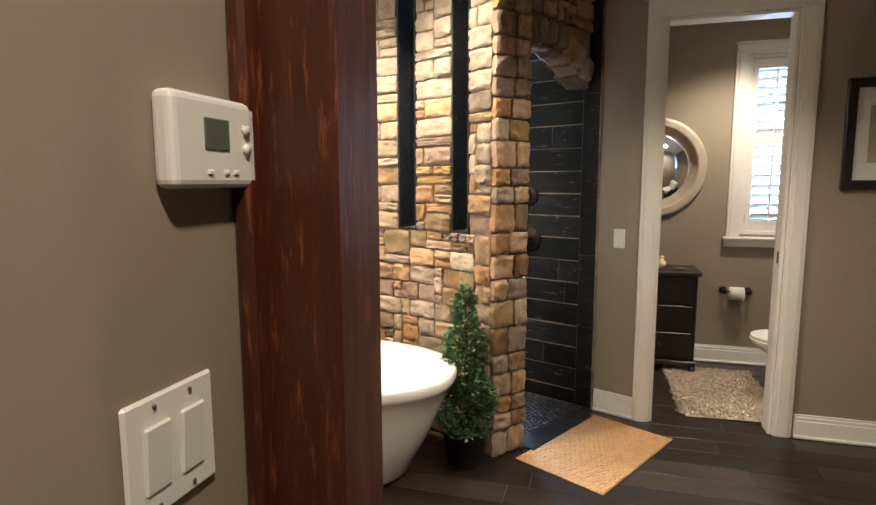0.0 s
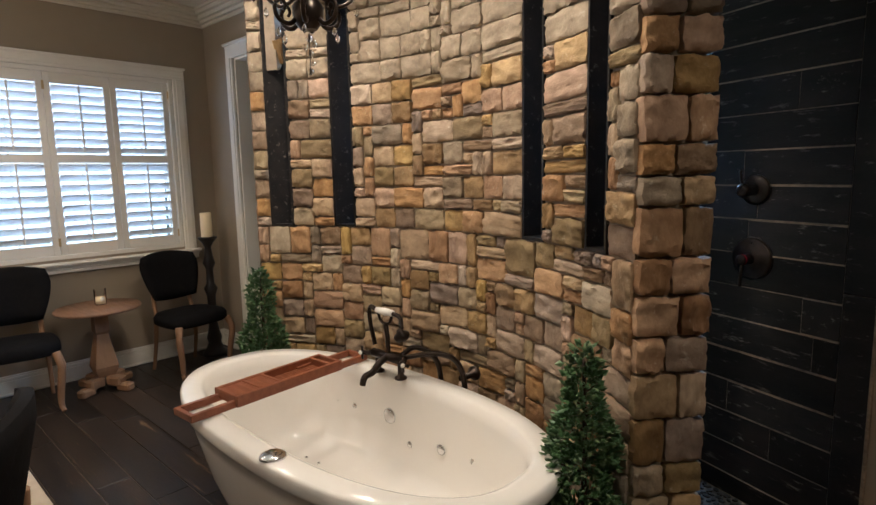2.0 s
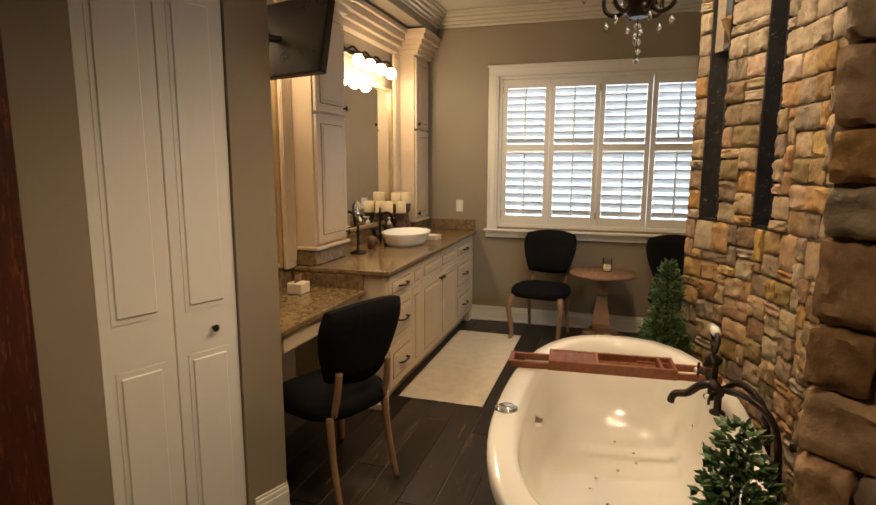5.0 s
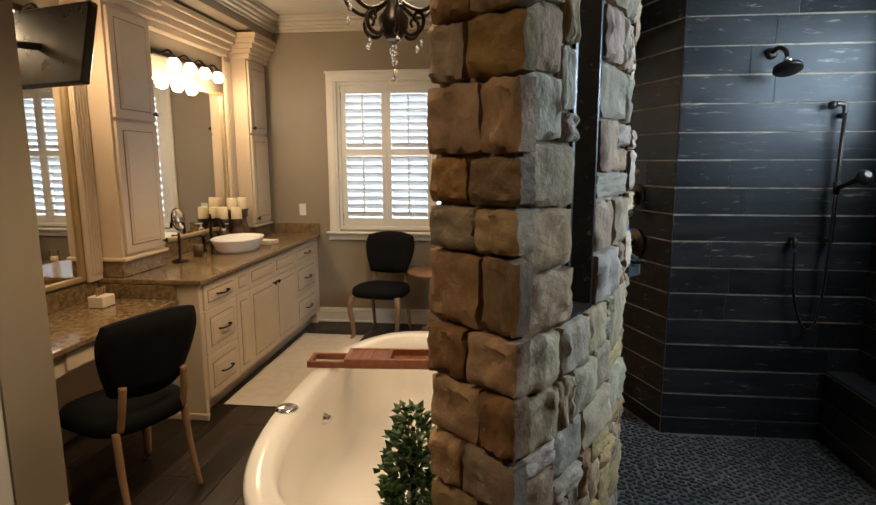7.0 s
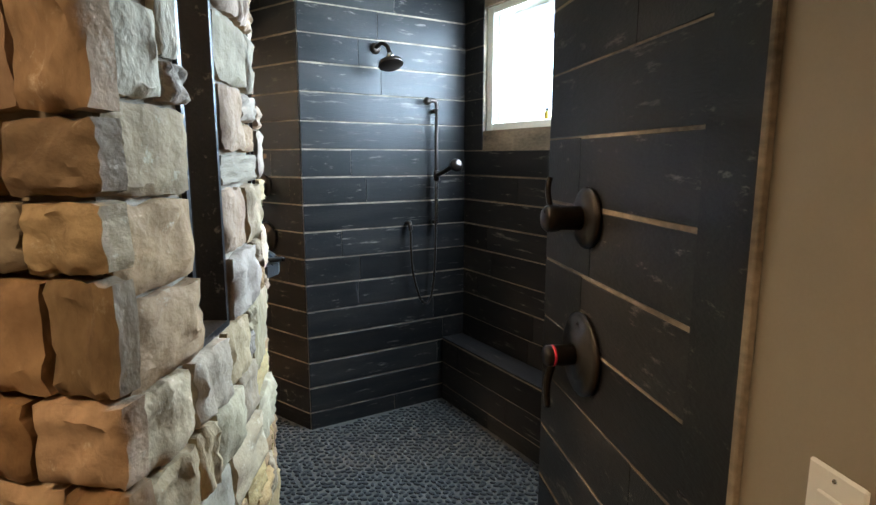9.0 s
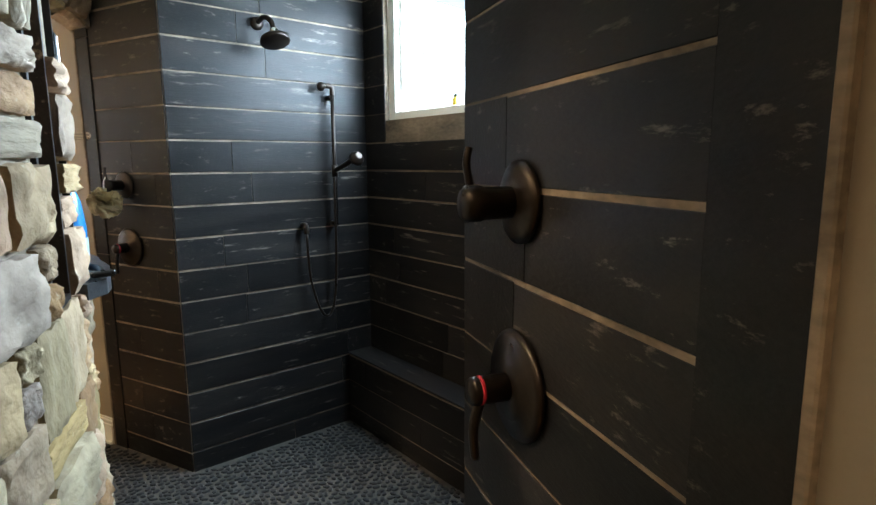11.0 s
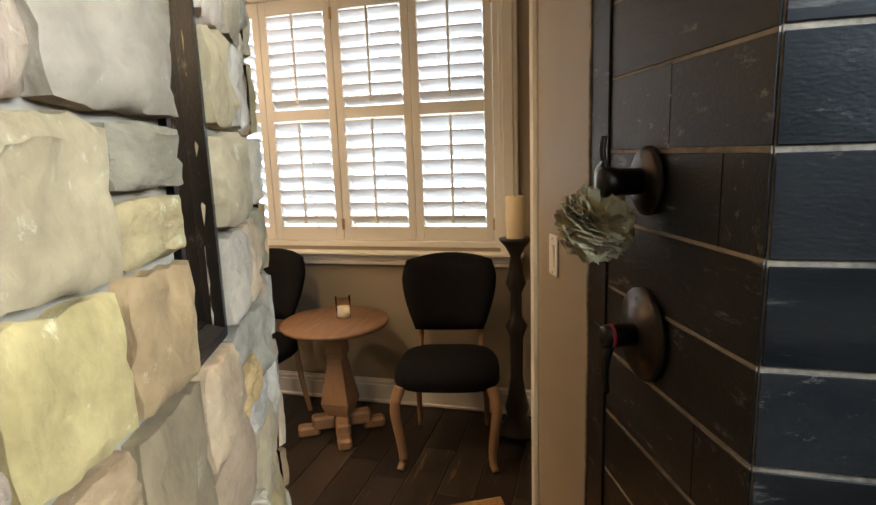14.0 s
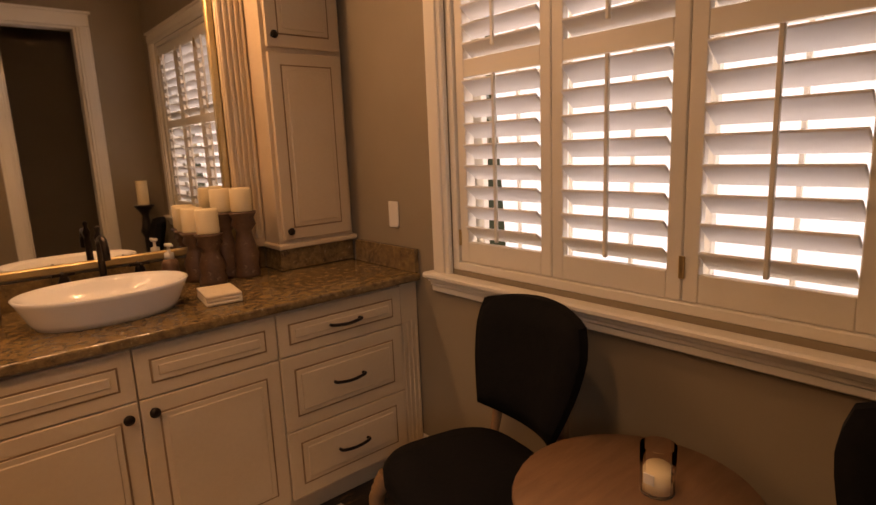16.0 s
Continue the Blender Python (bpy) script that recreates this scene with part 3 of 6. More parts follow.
RM = (RI + RO) / 2
NICHE = (-7.5, 12.6, 1.165, 2.05)
front = solid("wall_stone_front", shell(RI, RM), M_MORTAR, "curved wall of tan field stone behind the bathtub", "stone wall")
bm = bmesh.new(); arc_block(bm, RM, RO, -WEND, END, 0, NICHE[2])
arc_block(bm, RM, RO, -WEND, NICHE[0], NICHE[2], SZ0); arc_block(bm, RM, RO, NICHE[1], END, NICHE[2], SZ0)
edge = -WEND
for s0, s1 in SLITS[:2] + [NICHE[:2]] + SLITS[2:] + [(END, END)]:
    arc_block(bm, RM, RO, edge, s0, SZ0, SZ1); edge = s1
arc_block(bm, RM, RO, NICHE[0], NICHE[1], NICHE[3], SZ1); arc_block(bm, RM, RO, -WEND, END, SZ1, CEIL)
rear = solid("wall_stone_rear", bm, M_MORTAR, "curved field stone wall on the shower side", "stone wall")
for s0, s1 in SLITS:
    bm = bmesh.new(); r0, r1 = RI - 0.012, RO + 0.008; g = 0.35
    arc_block(bm, r0, r1, s0, s0 + g, SZ0, SZ1); arc_block(bm, r0, r1, s1 - g, s1, SZ0, SZ1)
    arc_block(bm, r0, r1, s0 + g, s1 - g, SZ0, SZ0 + 0.012); arc_block(bm, r0, r1, s0 + g, s1 - g, SZ1 - 0.012, SZ1)
    lining = solid("slit_lining", bm, M_TILE, "black tile lining of a tall wall slit", "opening trim")
    bm = bmesh.new(); arc_block(bm, RM + 0.028, RM + 0.034, s0 + g, s1 - g, SZ0 + 0.012, SZ1 - 0.012)
    pn = part("pane", bm, M_SLITGLASS, lining, "clear glass pane"); pn.visible_shadow = False


def stone_mesh(seed, w=0.16, h=0.12, d=0.045):
    """A roughly squared stone with a broken, rounded face; back at y 0, face towards -y."""
    rnd = random.Random(seed); nx, nz = 10, 8; bm = bmesh.new(); g = []
    ox, oz = rnd.uniform(-9, 9), rnd.uniform(-9, 9)
    for j in range(nz + 1):
        row = []
        for i in range(nx + 1):
            u, v = i / nx * 2 - 1, j / nz * 2 - 1
            e = max(abs(u) ** 12, abs(v) ** 12)
            k = noise.noise(Vector((u * 1.3 + ox, v * 1.3 + oz, seed)))
            k2 = noise.noise(Vector((u * 3.8 + oz, v * 3.8 + ox, seed + 7)))
            k3 = noise.noise(Vector((u * 8.5 + ox, v * 8.5 - oz, seed + 11)))
            dep = d * (0.84 + 0.30 * k + 0.20 * k2 + 0.09 * k3) * (1 - 0.26 * e)
            wob = 0.009 * noise.noise(Vector((u * 2 + oz, v * 2, seed + 3)))
            row.append(bm.verts.new((u * w / 2 * (1 - 0.05 * abs(v) ** 3) + wob, -dep, v * h / 2 * (1 - 0.06 * abs(u) ** 3) + wob)))
        g.append(row)
    for j in range(nz):
        for i in range(nx): bm.faces.new((g[j][i], g[j][i + 1], g[j + 1][i + 1], g[j + 1][i])).smooth = True
    rim = [g[0][i] for i in range(nx + 1)] + [g[j][nx] for j in range(1, nz + 1)] + [g[nz][i] for i in range(nx - 1, -1, -1)] + [g[j][0] for j in range(nz - 1, 0, -1)]
    bk = [bm.verts.new((v.co.x * 1.02, 0.012, v.co.z * 1.02)) for v in rim]
    for k in range(len(rim)): bm.faces.new((rim[k], bk[k], bk[(k + 1) % len(bk)], rim[(k + 1) % len(rim)])).smooth = True
    me = finish(bm, M_STONE, "stone"); me.set_sharp_from_angle(angle=radians(48))
    return me


STONES = [stone_mesh(k) for k in range(14)]


def layout(w, h, cell, rnd):
    """Random ashlar: rectangles (x0, z0, x1, z1) that fill w by h."""
    nx, nz = max(1, round(w / cell)), max(1, round(h / (cell * 0.82)))
    used = [[False] * nx for _ in range(nz)]; out = []
    for j in range(nz):
        for i in range(nx):
            if used[j][i]: continue
            ww, hh = rnd.choice(((2, 2), (2, 2), (3, 2), (2, 1), (1, 1), (2, 2), (1, 2), (3, 2), (2, 2), (3, 1)))
            a = 0
            while a < ww and i + a < nx and not used[j][i + a]: a += 1
            if i + a < nx and i + a + 1 == nx and not used[j][i + a]: a += 1
            b_ = min(hh, nz - j)
            if nz - j - b_ == 1 and hh > 1: b_ += 1
            b_ = min(b_, 3)
            for q in range(b_):
                for p in range(a): used[j + q][i + p] = True
            out.append((i * w / nx, j * h / nz, (i + a) * w / nx, (j + b_) * h / nz))
    return out


def put_stone(parent, m, w, h, d, rnd, joined=None):
    me = rnd.choice(STONES); g = 0.008
    sc = Matrix.Diagonal(((w - g) / 0.16 * rnd.choice((1, -1)), d / 0.045, (h - g) / 0.12, 1))
    mm = m @ Matrix.Rotation(radians(rnd.uniform(-1.6, 1.6)), 4, 'Y') @ sc
    if joined is None:
        ob = new("stone", me); ob.parent = parent; ob.matrix_basis = mm
    else:
        o = len(joined[0]); joined[0].extend(mm @ v.co for v in me.vertices); joined[1].extend([o + k for k in p.vertices] for p in me.polygons)


def joined_part(name, data, m, parent):
    if not data[0]: return
    me = bpy.data.meshes.new(name); me.from_pydata([tuple(v) for v in data[0]], [], data[1]); me.shade_smooth(); me.set_sharp_from_angle(angle=radians(48)); me.materials.append(m)
    ob = new(name, me); ob.parent = parent; tagged(ob, kind="stuff")


def stone_face(parent, r, sign, cell, zcut, seed):
    rnd = random.Random(seed); rest = ([], []); cols = []
    a = -WEND
    for s0, s1 in SLITS + [(END, END)]: cols.append((a, s0, SZ0, SZ1)); a = s1
    for a0, a1, z0, z1 in [(-WEND, END, 0, SZ0)] + cols + [(-WEND, END, SZ1, CEIL)]:
        L = radians(a1 - a0) * r
        for x0, c0, x1, c1 in layout(L, z1 - z0, cell, rnd):
            ang = a0 + math.degrees((x0 + x1) / 2 / r); px, py = polar(r, ang)
            if sign > 0 and NICHE[0] < ang < NICHE[1] and NICHE[2] < z0 + (c0 + c1) / 2 < NICHE[3]: continue
            m = Matrix.Translation((px, py, z0 + (c0 + c1) / 2)) @ Matrix.Rotation(radians(-ang + (0 if sign < 0 else 180)), 4, 'Z')
            put_stone(parent, m, (x1 - x0) * (0.88 if sign > 0 and ang < 0 else 1), c1 - c0, rnd.uniform(0.022, 0.042) * (1 if sign < 0 else 0.95), rnd, None if z0 + c0 < zcut and abs(ang) < 99 else rest)
    joined_part("upper_stones", rest, M_STONE, parent)
    return rnd


stone_face(front, RI + 0.004, -1, 0.064, 1.9, 5)
rnd = random.Random(12); V, F = [], []
bm = bmesh.new(); arc_block(bm, RM + 0.001, RM + 0.012, NICHE[0] + 0.1, NICHE[1] - 0.1, NICHE[2] + 0.002, NICHE[3] - 0.002)
part("mosaic_bed", bm, M_PGROUT, rear, "dark grout bed of the pebble panel")
for j in range(36):
    for i in range(24):
        a = NICHE[0] + (i + 0.5 + 0.5 * (j % 2) + rnd.uniform(-0.15, 0.15)) * (NICHE[1] - NICHE[0]) / 24.5; z = 1.19 + j * 0.0235 + rnd.uniform(-0.004, 0.004); o = len(V); rx_, rz_ = rnd.uniform(0.013, 0.018), rnd.uniform(0.015, 0.022)
        for q, dr in ((1.0, 0.0115), (0.82, 0.0138)):
            for k in range(7):
                t = 2 * math.pi * k / 7 + 0.3 * i
                V.append((*polar(RM + dr, a + math.degrees(rx_ * q * math.cos(t) / RM)), z + rz_ * q * math.sin(t)))
        V.append((*polar(RM + 0.0143, a), z))
        for k in range(7): F.append((o + k, o + (k + 1) % 7, o + 7 + (k + 1) % 7, o + 7 + k)); F.append((o + 7 + k, o + 7 + (k + 1) % 7, o + 14))
joined_part("mosaic_pebbles", (V, F), M_PEBBLE, rear)
for a0, a1 in ((NICHE[0] - 0.3, NICHE[0] + 0.1), (NICHE[1] - 0.1, NICHE[1] + 0.3)):
    bm = bmesh.new(); arc_block(bm, RM + 0.001, RO + 0.012, a0, a1, NICHE[2] + 0.036, NICHE[3])
    part("niche_jamb", bm, M_TILE, rear, "black tile jamb of the shelf niche")
stone_face(rear, RO - 0.004, 1, 0.074, 1.9, 8)
# squared quoins on the two ends
for sgn, parent in ((1, front), (-1, rear)):
    rnd = random.Random(21 + sgn); z = 0.0
    e0, e1 = Vector(polar(RI - 0.012, END if sgn > 0 else -WEND)), Vector(polar(RO + 0.035, END if sgn > 0 else -WEND))
    if sgn < 0: e0, e1 = e1, e0
    d = e1 - e0; ang = math.atan2(d.y, d.x)
    while z < CEIL - 0.03:
        h = min(rnd.uniform(0.088, 0.15), CEIL - z); cut = rnd.choice((0.4, 0.45, 0.55, 0.6))
        for a, b_ in ((0, cut), (cut, 1)):
            c = e0 + d * ((a + b_) / 2)
            m = Matrix.Translation((c.x, c.y, z + h / 2)) @ Matrix.Rotation(ang, 4, 'Z')
            put_stone(parent, m, d.length * (b_ - a), h, rnd.uniform(0.038, 0.052) * (1 if sgn > 0 else 0.4), rnd)
        z += h


def arch(name, p, q, seed):
    """Stone header over a shower entry with a shallow arch below."""
    m = frame_of(p, q); L = (Vector(q) - Vector(p)).length; bm = bmesh.new(); n = 14; T = 0.15; prev = None
    zz = lambda s: 2.03 + 0.19 * math.sin(math.pi * min(max(s / L, 0), 1)) ** 0.8
    for i in range(n + 1):
        s = L * i / n
        ring = [bm.verts.new(m @ Vector(c)) for c in ((s, 0, zz(s)), (s, T, zz(s)), (s, T, CEIL), (s, 0, CEIL))]
        if prev:
            for k in range(4): bm.faces.new((prev[k], prev[(k + 1) % 4], ring[(k + 1) % 4], ring[k]))
        else: bm.faces.new(ring)
        prev = ring
    bm.faces.new(prev)
    w = solid(name, bm, M_MORTAR, "stone header with a shallow arch over the shower entry", "stone wall")
    rnd = random.Random(seed); k = 9
    for i in range(k):
        s = L * (i + 0.5) / k; slope = (zz(s + 0.02) - zz(s - 0.02)) / 0.04
        for y, rot in ((0.0, 0), (T, 180)):
            put_stone(w, m @ Matrix.Translation((s, y, zz(s) + 0.06)) @ Matrix.Rotation(radians(rot), 4, 'Z') @ Matrix.Rotation(-math.atan(slope) * 0.6 * (1 if rot == 0 else -1), 4, 'Y'), L / k, 0.13, 0.04, rnd)
        put_stone(w, m @ Matrix.Translation((s, T / 2, zz(s))) @ Matrix.Rotation(-math.atan(slope), 4, 'Y') @ Matrix.Rotation(radians(90), 4, 'X'), L / k, T, 0.03, rnd)
    for x0, c0, x1, c1 in layout(L, CEIL - 2.35, 0.07, rnd):
        for y, rot in ((0.0, 0), (T, 180)):
            put_stone(w, m @ Matrix.Translation(((x0 + x1) / 2, y, 2.35 + (c0 + c1) / 2)) @ Matrix.Rotation(radians(rot), 4, 'Z'), x1 - x0, c1 - c0, 0.035, rnd)


pe, pw_ = polar(RI + 0.02, END), polar(RI + 0.02, -WEND)
arch("wall_arch_east", pe, (0.06, 4.50), 31)
arch("wall_arch_west", (-2.92, 4.47), pw_, 32)

# ---- tile planks ----


def plank_mesh(name, m, L=1.0, h=0.14, t=0.008, bev=0.002):
    return finish(box(0, L, 0, t, 0, h, bev), m, name)


TILE_ME = plank_mesh("tile", M_TILE, t=0.004, bev=0.0012)
FLOOR_ME = finish(box(0, 1, 0, 0.15, -0.006, 0.0, 0.002), M_FLOOR, "plank")


def tile_wall(parent, p, q, z0, z1, seed, s_from=0.0, s_to=None, holes=(), first=0.0995):
    """Rows of wood-look tile; joints recessed."""
    rnd = random.Random(seed); m = frame_of(p, q); L = s_to if s_to is not None else (Vector(q) - Vector(p)).length
    z = z0; h = first if z0 < 0.01 else 0.1432
    while z < z1 - 0.01:
        h = min(h, z1 - z); spans = [(s_from, L)]
        for a, b_, c, d in holes:
            if z + h > c + 0.02 and z < d - 0.02:
                spans = [x for u, v in spans for x in ((u, min(v, a)), (max(u, b_), v)) if x[1] - x[0] > 0.02]
        for u, v in spans:
            s = u; cut = u + rnd.uniform(0.15, 1.1)
            while s < v - 1e-4:
                e = min(cut, v)
                if v - e < 0.08: e = v
                ob = new("tile", TILE_ME); ob.parent = parent
                g = 0.004 if rnd.random() < 0.4 else 0.009
                ob.matrix_basis = m @ Matrix.Translation((s + 0.001, -0.0048, z + g / 2)) @ Matrix.Diagonal((e - s - 0.002, 1, (h - g) / 0.14, 1))
                s = e; cut = e + 1.05
        z += h; h = 0.1432


wall_by = {o.name: o for o in scene.objects}
tile_wall(wall_by["wall_shower_west"], (-2.355, 4.70), (-2.355, 5.70), 0, CEIL, 41)
tile_wall(wall_by["wall_shower_north"], (-2.355, 5.70), (-0.527, 5.70), 0, CEIL, 42, holes=[(0.185, 1.645, 1.64, 2.30)])
tile_wall(wall_by["wall_shower_east"], (-0.527, 5.70), (-0.527, 4.743), 0, CEIL, 43)
sE = 0.56 / (DE1[0] - DE0[0]) * LE; sE2 = sE + 0.115
sW = 0.41 / (DW1[0] - DW0[0]) * LW; sW2 = sW + 0.10
for nm, p, q, L0, L1, sd in (("wall_diagonal_east", DE0, DE1, 0.0, sE, 44), ("wall_diagonal_west", DW0, DW1, sW2, LW, 45)):
    w = wall_by[nm]; m = frame_of(p, q)
    b0, b1 = (sE, sE2) if "east" in nm else (sW, sW2)
    part("tile_backing", box(min(L0, b0) + 0.002, max(L1, b1) - 0.002, -0.0035, -0.0005, 0.0, CEIL - 0.01, m=m), M_GROUT, w, "tan tile joint bed")
    tile_wall(w, p, q, 0, CEIL, sd, L0, L1)
    zz = 0.0
    for k in range(3):
        part("border_tile", box(b0 + 0.002, b1, -0.0095, -0.002, zz + 0.002, min(zz + 1.0, CEIL - 0.01), 0.002, m=m), M_TILE, w); zz += 1.0
    e = b1 if "east" in nm else b0
    part("tile_edge", box(e - 0.004, e + 0.008, -0.013, -0.001, 0, CEIL - 0.01, 0.002, m=m), M_GROUT, w, "worn tan tile edge strip")
# foot ledge along the north wall
bm = box(-2.345, -0.537, 5.545, 5.69, 0, 0.395, 0.003); led = solid("shower_ledge", bm, M_GROUT, "black plank-tiled foot ledge along the shower wall", "ledge")
tile_wall(led, (-2.345, 5.545), (-0.537, 5.545), 0, 0.395, 47)
for a, b_ in ((-2.345, -1.33), (-1.33, -0.537)):
    part("ledge_top", box(a + 0.002, b_ - 0.002, 5.536, 5.688, 0.395, 0.405, 0.002), M_TILE, led)

# floor planks
rnd = random.Random(3); rows = 0
y = -1.5
def plank(x0, x1, y, w=0.158):
    ob = new("plank", FLOOR_ME); ob.parent = floor
    ob.matrix_basis = Matrix.Translation((x0 + 0.0015, y + 0.0015, 0)) @ Matrix.Diagonal((x1 - x0 - 0.003, (w - rnd.choice((0.003, 0.005))) / 0.15, 1, 1))
while y < 5.75:
    if y < 4.45: x0, x1 = (-0.3 if y < 1.2 else WX), 2.2
    else: x0, x1 = 0.2, 2.6
    x = x0; cut = x0 + rnd.uniform(0.3, 1.2)
    while x < x1 - 0.02:
        e = min(cut, x1); plank(x, e, y); x = e; cut = e + 1.22
    if y > 4.2 and y < 5.4: plank(-4.4, -3.4, y); plank(-3.4, -2.9, y)
    y += 0.158

# pebble shower floor
pb = bmesh.new()
arc = [polar(RO, a) for a in range(-36, 41, 4)]
poly = [(-2.98, 4.44)] + arc + [(0.06, 4.50), (-0.527, 4.735), (-0.53, 5.70), (-2.35, 5.70), (-2.355, 4.70)]
top = [pb.verts.new((x, y, 0.004)) for x, y in poly]; bot = [pb.verts.new((x, y, -0.006)) for x, y in poly]
pb.faces.new(top); pb.faces.new(bot)
for k in range(len(top)): pb.faces.new((top[k], bot[k], bot[(k + 1) % len(top)], top[(k + 1) % len(top)]))
shower_floor = solid("shower_floor", pb, M_PGROUT, "shower floor of flat black river pebbles", "floor")


def inside(x, y):
    if y > 5.53 or y < 3.6: return False
    if math.hypot(x - CX, y - CY) < RO + 0.03: return False
    if y > 4.72: return -2.33 < x < -0.55
    w = 4.44 + (x + 2.98) * 0.416; e = 4.50 - (x - 0.06) * 0.414
    if x < -2.355: return y < w - 0.02 and y > 3.66 + (-2.75 - x) * 2.4
    if x > -0.527: return y < e - 0.02 and y > 3.66 + (x + 0.22) * 2.6
    return True


rnd = random.Random(9); V, F = [], []
j = 0; yy = 3.6
while yy < 5.55:
    xx = -3.1 + (0.017 if j % 2 else 0)
    while xx < 0.2:
        x, y = xx + rnd.uniform(-0.006, 0.006), yy + rnd.uniform(-0.006, 0.006)
        if inside(x, y):
            a = rnd.uniform(0, 3.14); r1, r2 = rnd.uniform(0.015, 0.021), rnd.uniform(0.010, 0.014); o = len(V)
            for rr, z in ((1, 0.003), (0.8, 0.010)):
                for k in range(7):
                    t = 2 * math.pi * k / 7; u, v = rr * r1 * math.cos(t), rr * r2 * math.sin(t)
                    V.append((x + u * math.cos(a) - v * math.sin(a), y + u * math.sin(a) + v * math.cos(a), z))
            V.append((x, y, 0.0125))
            for k in range(7):
                F.append((o + k, o + (k + 1) % 7, o + 7 + (k + 1) % 7, o + 7 + k)); F.append((o + 7 + k, o + 7 + (k + 1) % 7, o + 14))
        xx += 0.036
    yy += 0.028; j += 1
joined_part("pebbles", (V, F), M_PEBBLE, shower_floor)
for p, q in ((polar(RO, END), (0.075, 4.40)), ((-2.98, 4.42), polar(RO, -WEND))):
    m = frame_of(p, q); L = (Vector(q) - Vector(p)).length
    solid("threshold", box(0.02, L - 0.02, -0.10, 0.04, 0.001, 0.014, 0.003, m=m), M_TILE, "black tile threshold at the shower entry", "threshold")

# ---- bathtub and what stands round it ----


def se(a, b_, n, e, cx, cy, z, bm):
    out = []
    for i in range(n):
        t = 2 * math.pi * i / n; c, s_ = math.cos(t), math.sin(t)
        out.append(bm.verts.new((cx + a * math.copysign(abs(c) ** (2 / e), c), cy + b_ * math.copysign(abs(s_) ** (2 / e), s_), z)))
    return out


TX, TY = -1.43, 3.36
tub = thing("bathtub", (TX, TY, 0), "large white oval freestanding acrylic soaking tub", "bathtub")
bm = bmesh.new(); rings = []
for a, b_, e, z in ((0.66, 0.30, 2.4, 0.0), (0.70, 0.325, 2.4, 0.03), (0.80, 0.385, 2.4, 0.22), (0.885, 0.43, 2.4, 0.42), (0.905, 0.44, 2.4, 0.485), (0.93, 0.457, 2.4, 0.492), (0.938, 0.462, 2.4, 0.51), (0.938, 0.462, 2.4, 0.545), (0.925, 0.452, 2.4, 0.556),
                    (0.86, 0.385, 2.4, 0.557), (0.835, 0.362, 2.5, 0.548), (0.815, 0.35, 2.6, 0.50), (0.75, 0.325, 2.8, 0.30), (0.68, 0.30, 3.0, 0.19), (0.60, 0.26, 3.0, 0.155), (0.40, 0.18, 2.6, 0.15), (0.15, 0.08, 2.2, 0.147)):
    rings.append(se(a, b_, 64, e, TX, TY, z, bm))
for a, c in zip(rings, rings[1:]):
    for i in range(64): bm.faces.new((a[i], a[(i + 1) % 64], c[(i + 1) % 64], c[i])).smooth = True
bm.faces.new(rings[-1]); bm.faces.new(rings[0])
part("shell", bm, M_TUB, tub)
mN = Matrix.Rotation(radians(90), 4, 'X')
part("overflow", lathe([(0, 0.012), (0.024, 0.012), (0.034, 0.008), (0.036, 0), (0, 0)], TX - 0.08, TY + 0.322, 0.375, m=mN), M_CHROME, tub, "round chrome overflow plate")
part("air_button", lathe([(0, 0.012), (0.03, 0.012), (0.042, 0.006), (0.045, 0)], TX + 0.17, TY - 0.412, 0.557), M_CHROME, tub, "oval chrome control button")
part("spout_jet", lathe([(0.0, 0.03), (0.016, 0.03), (0.018, 0.02), (0.024, 0.004), (0.026, 0)], TX - 0.02, TY - 0.325, 0.43, m=Matrix.Rotation(radians(-90), 4, 'X')), M_CHROME, tub, "chrome jet regulator")
for k, (dx, z, r) in enumerate(((-0.45, 0.35, 0.012), (0.24, 0.32, 0.016), (-0.32, 0.36, 0.009), (0.42, 0.33, 0.012), (0.05, 0.28, 0.01))):
    part("jet", lathe([(0, 0.006), (r, 0.006), (r * 1.5, 0)], TX + dx, TY + 0.318 - 0.02 * abs(dx), z, m=mN, n=14), M_CHROME, tub, "small chrome jet")
for i in range(12): part("air_hole", lathe([(0, 0.004), (0.006, 0.003), (0.008, 0)], TX - 0.5 + i * 0.09, TY + 0.1 * math.sin(i), 0.155, n=8), M_CHROME, tub)

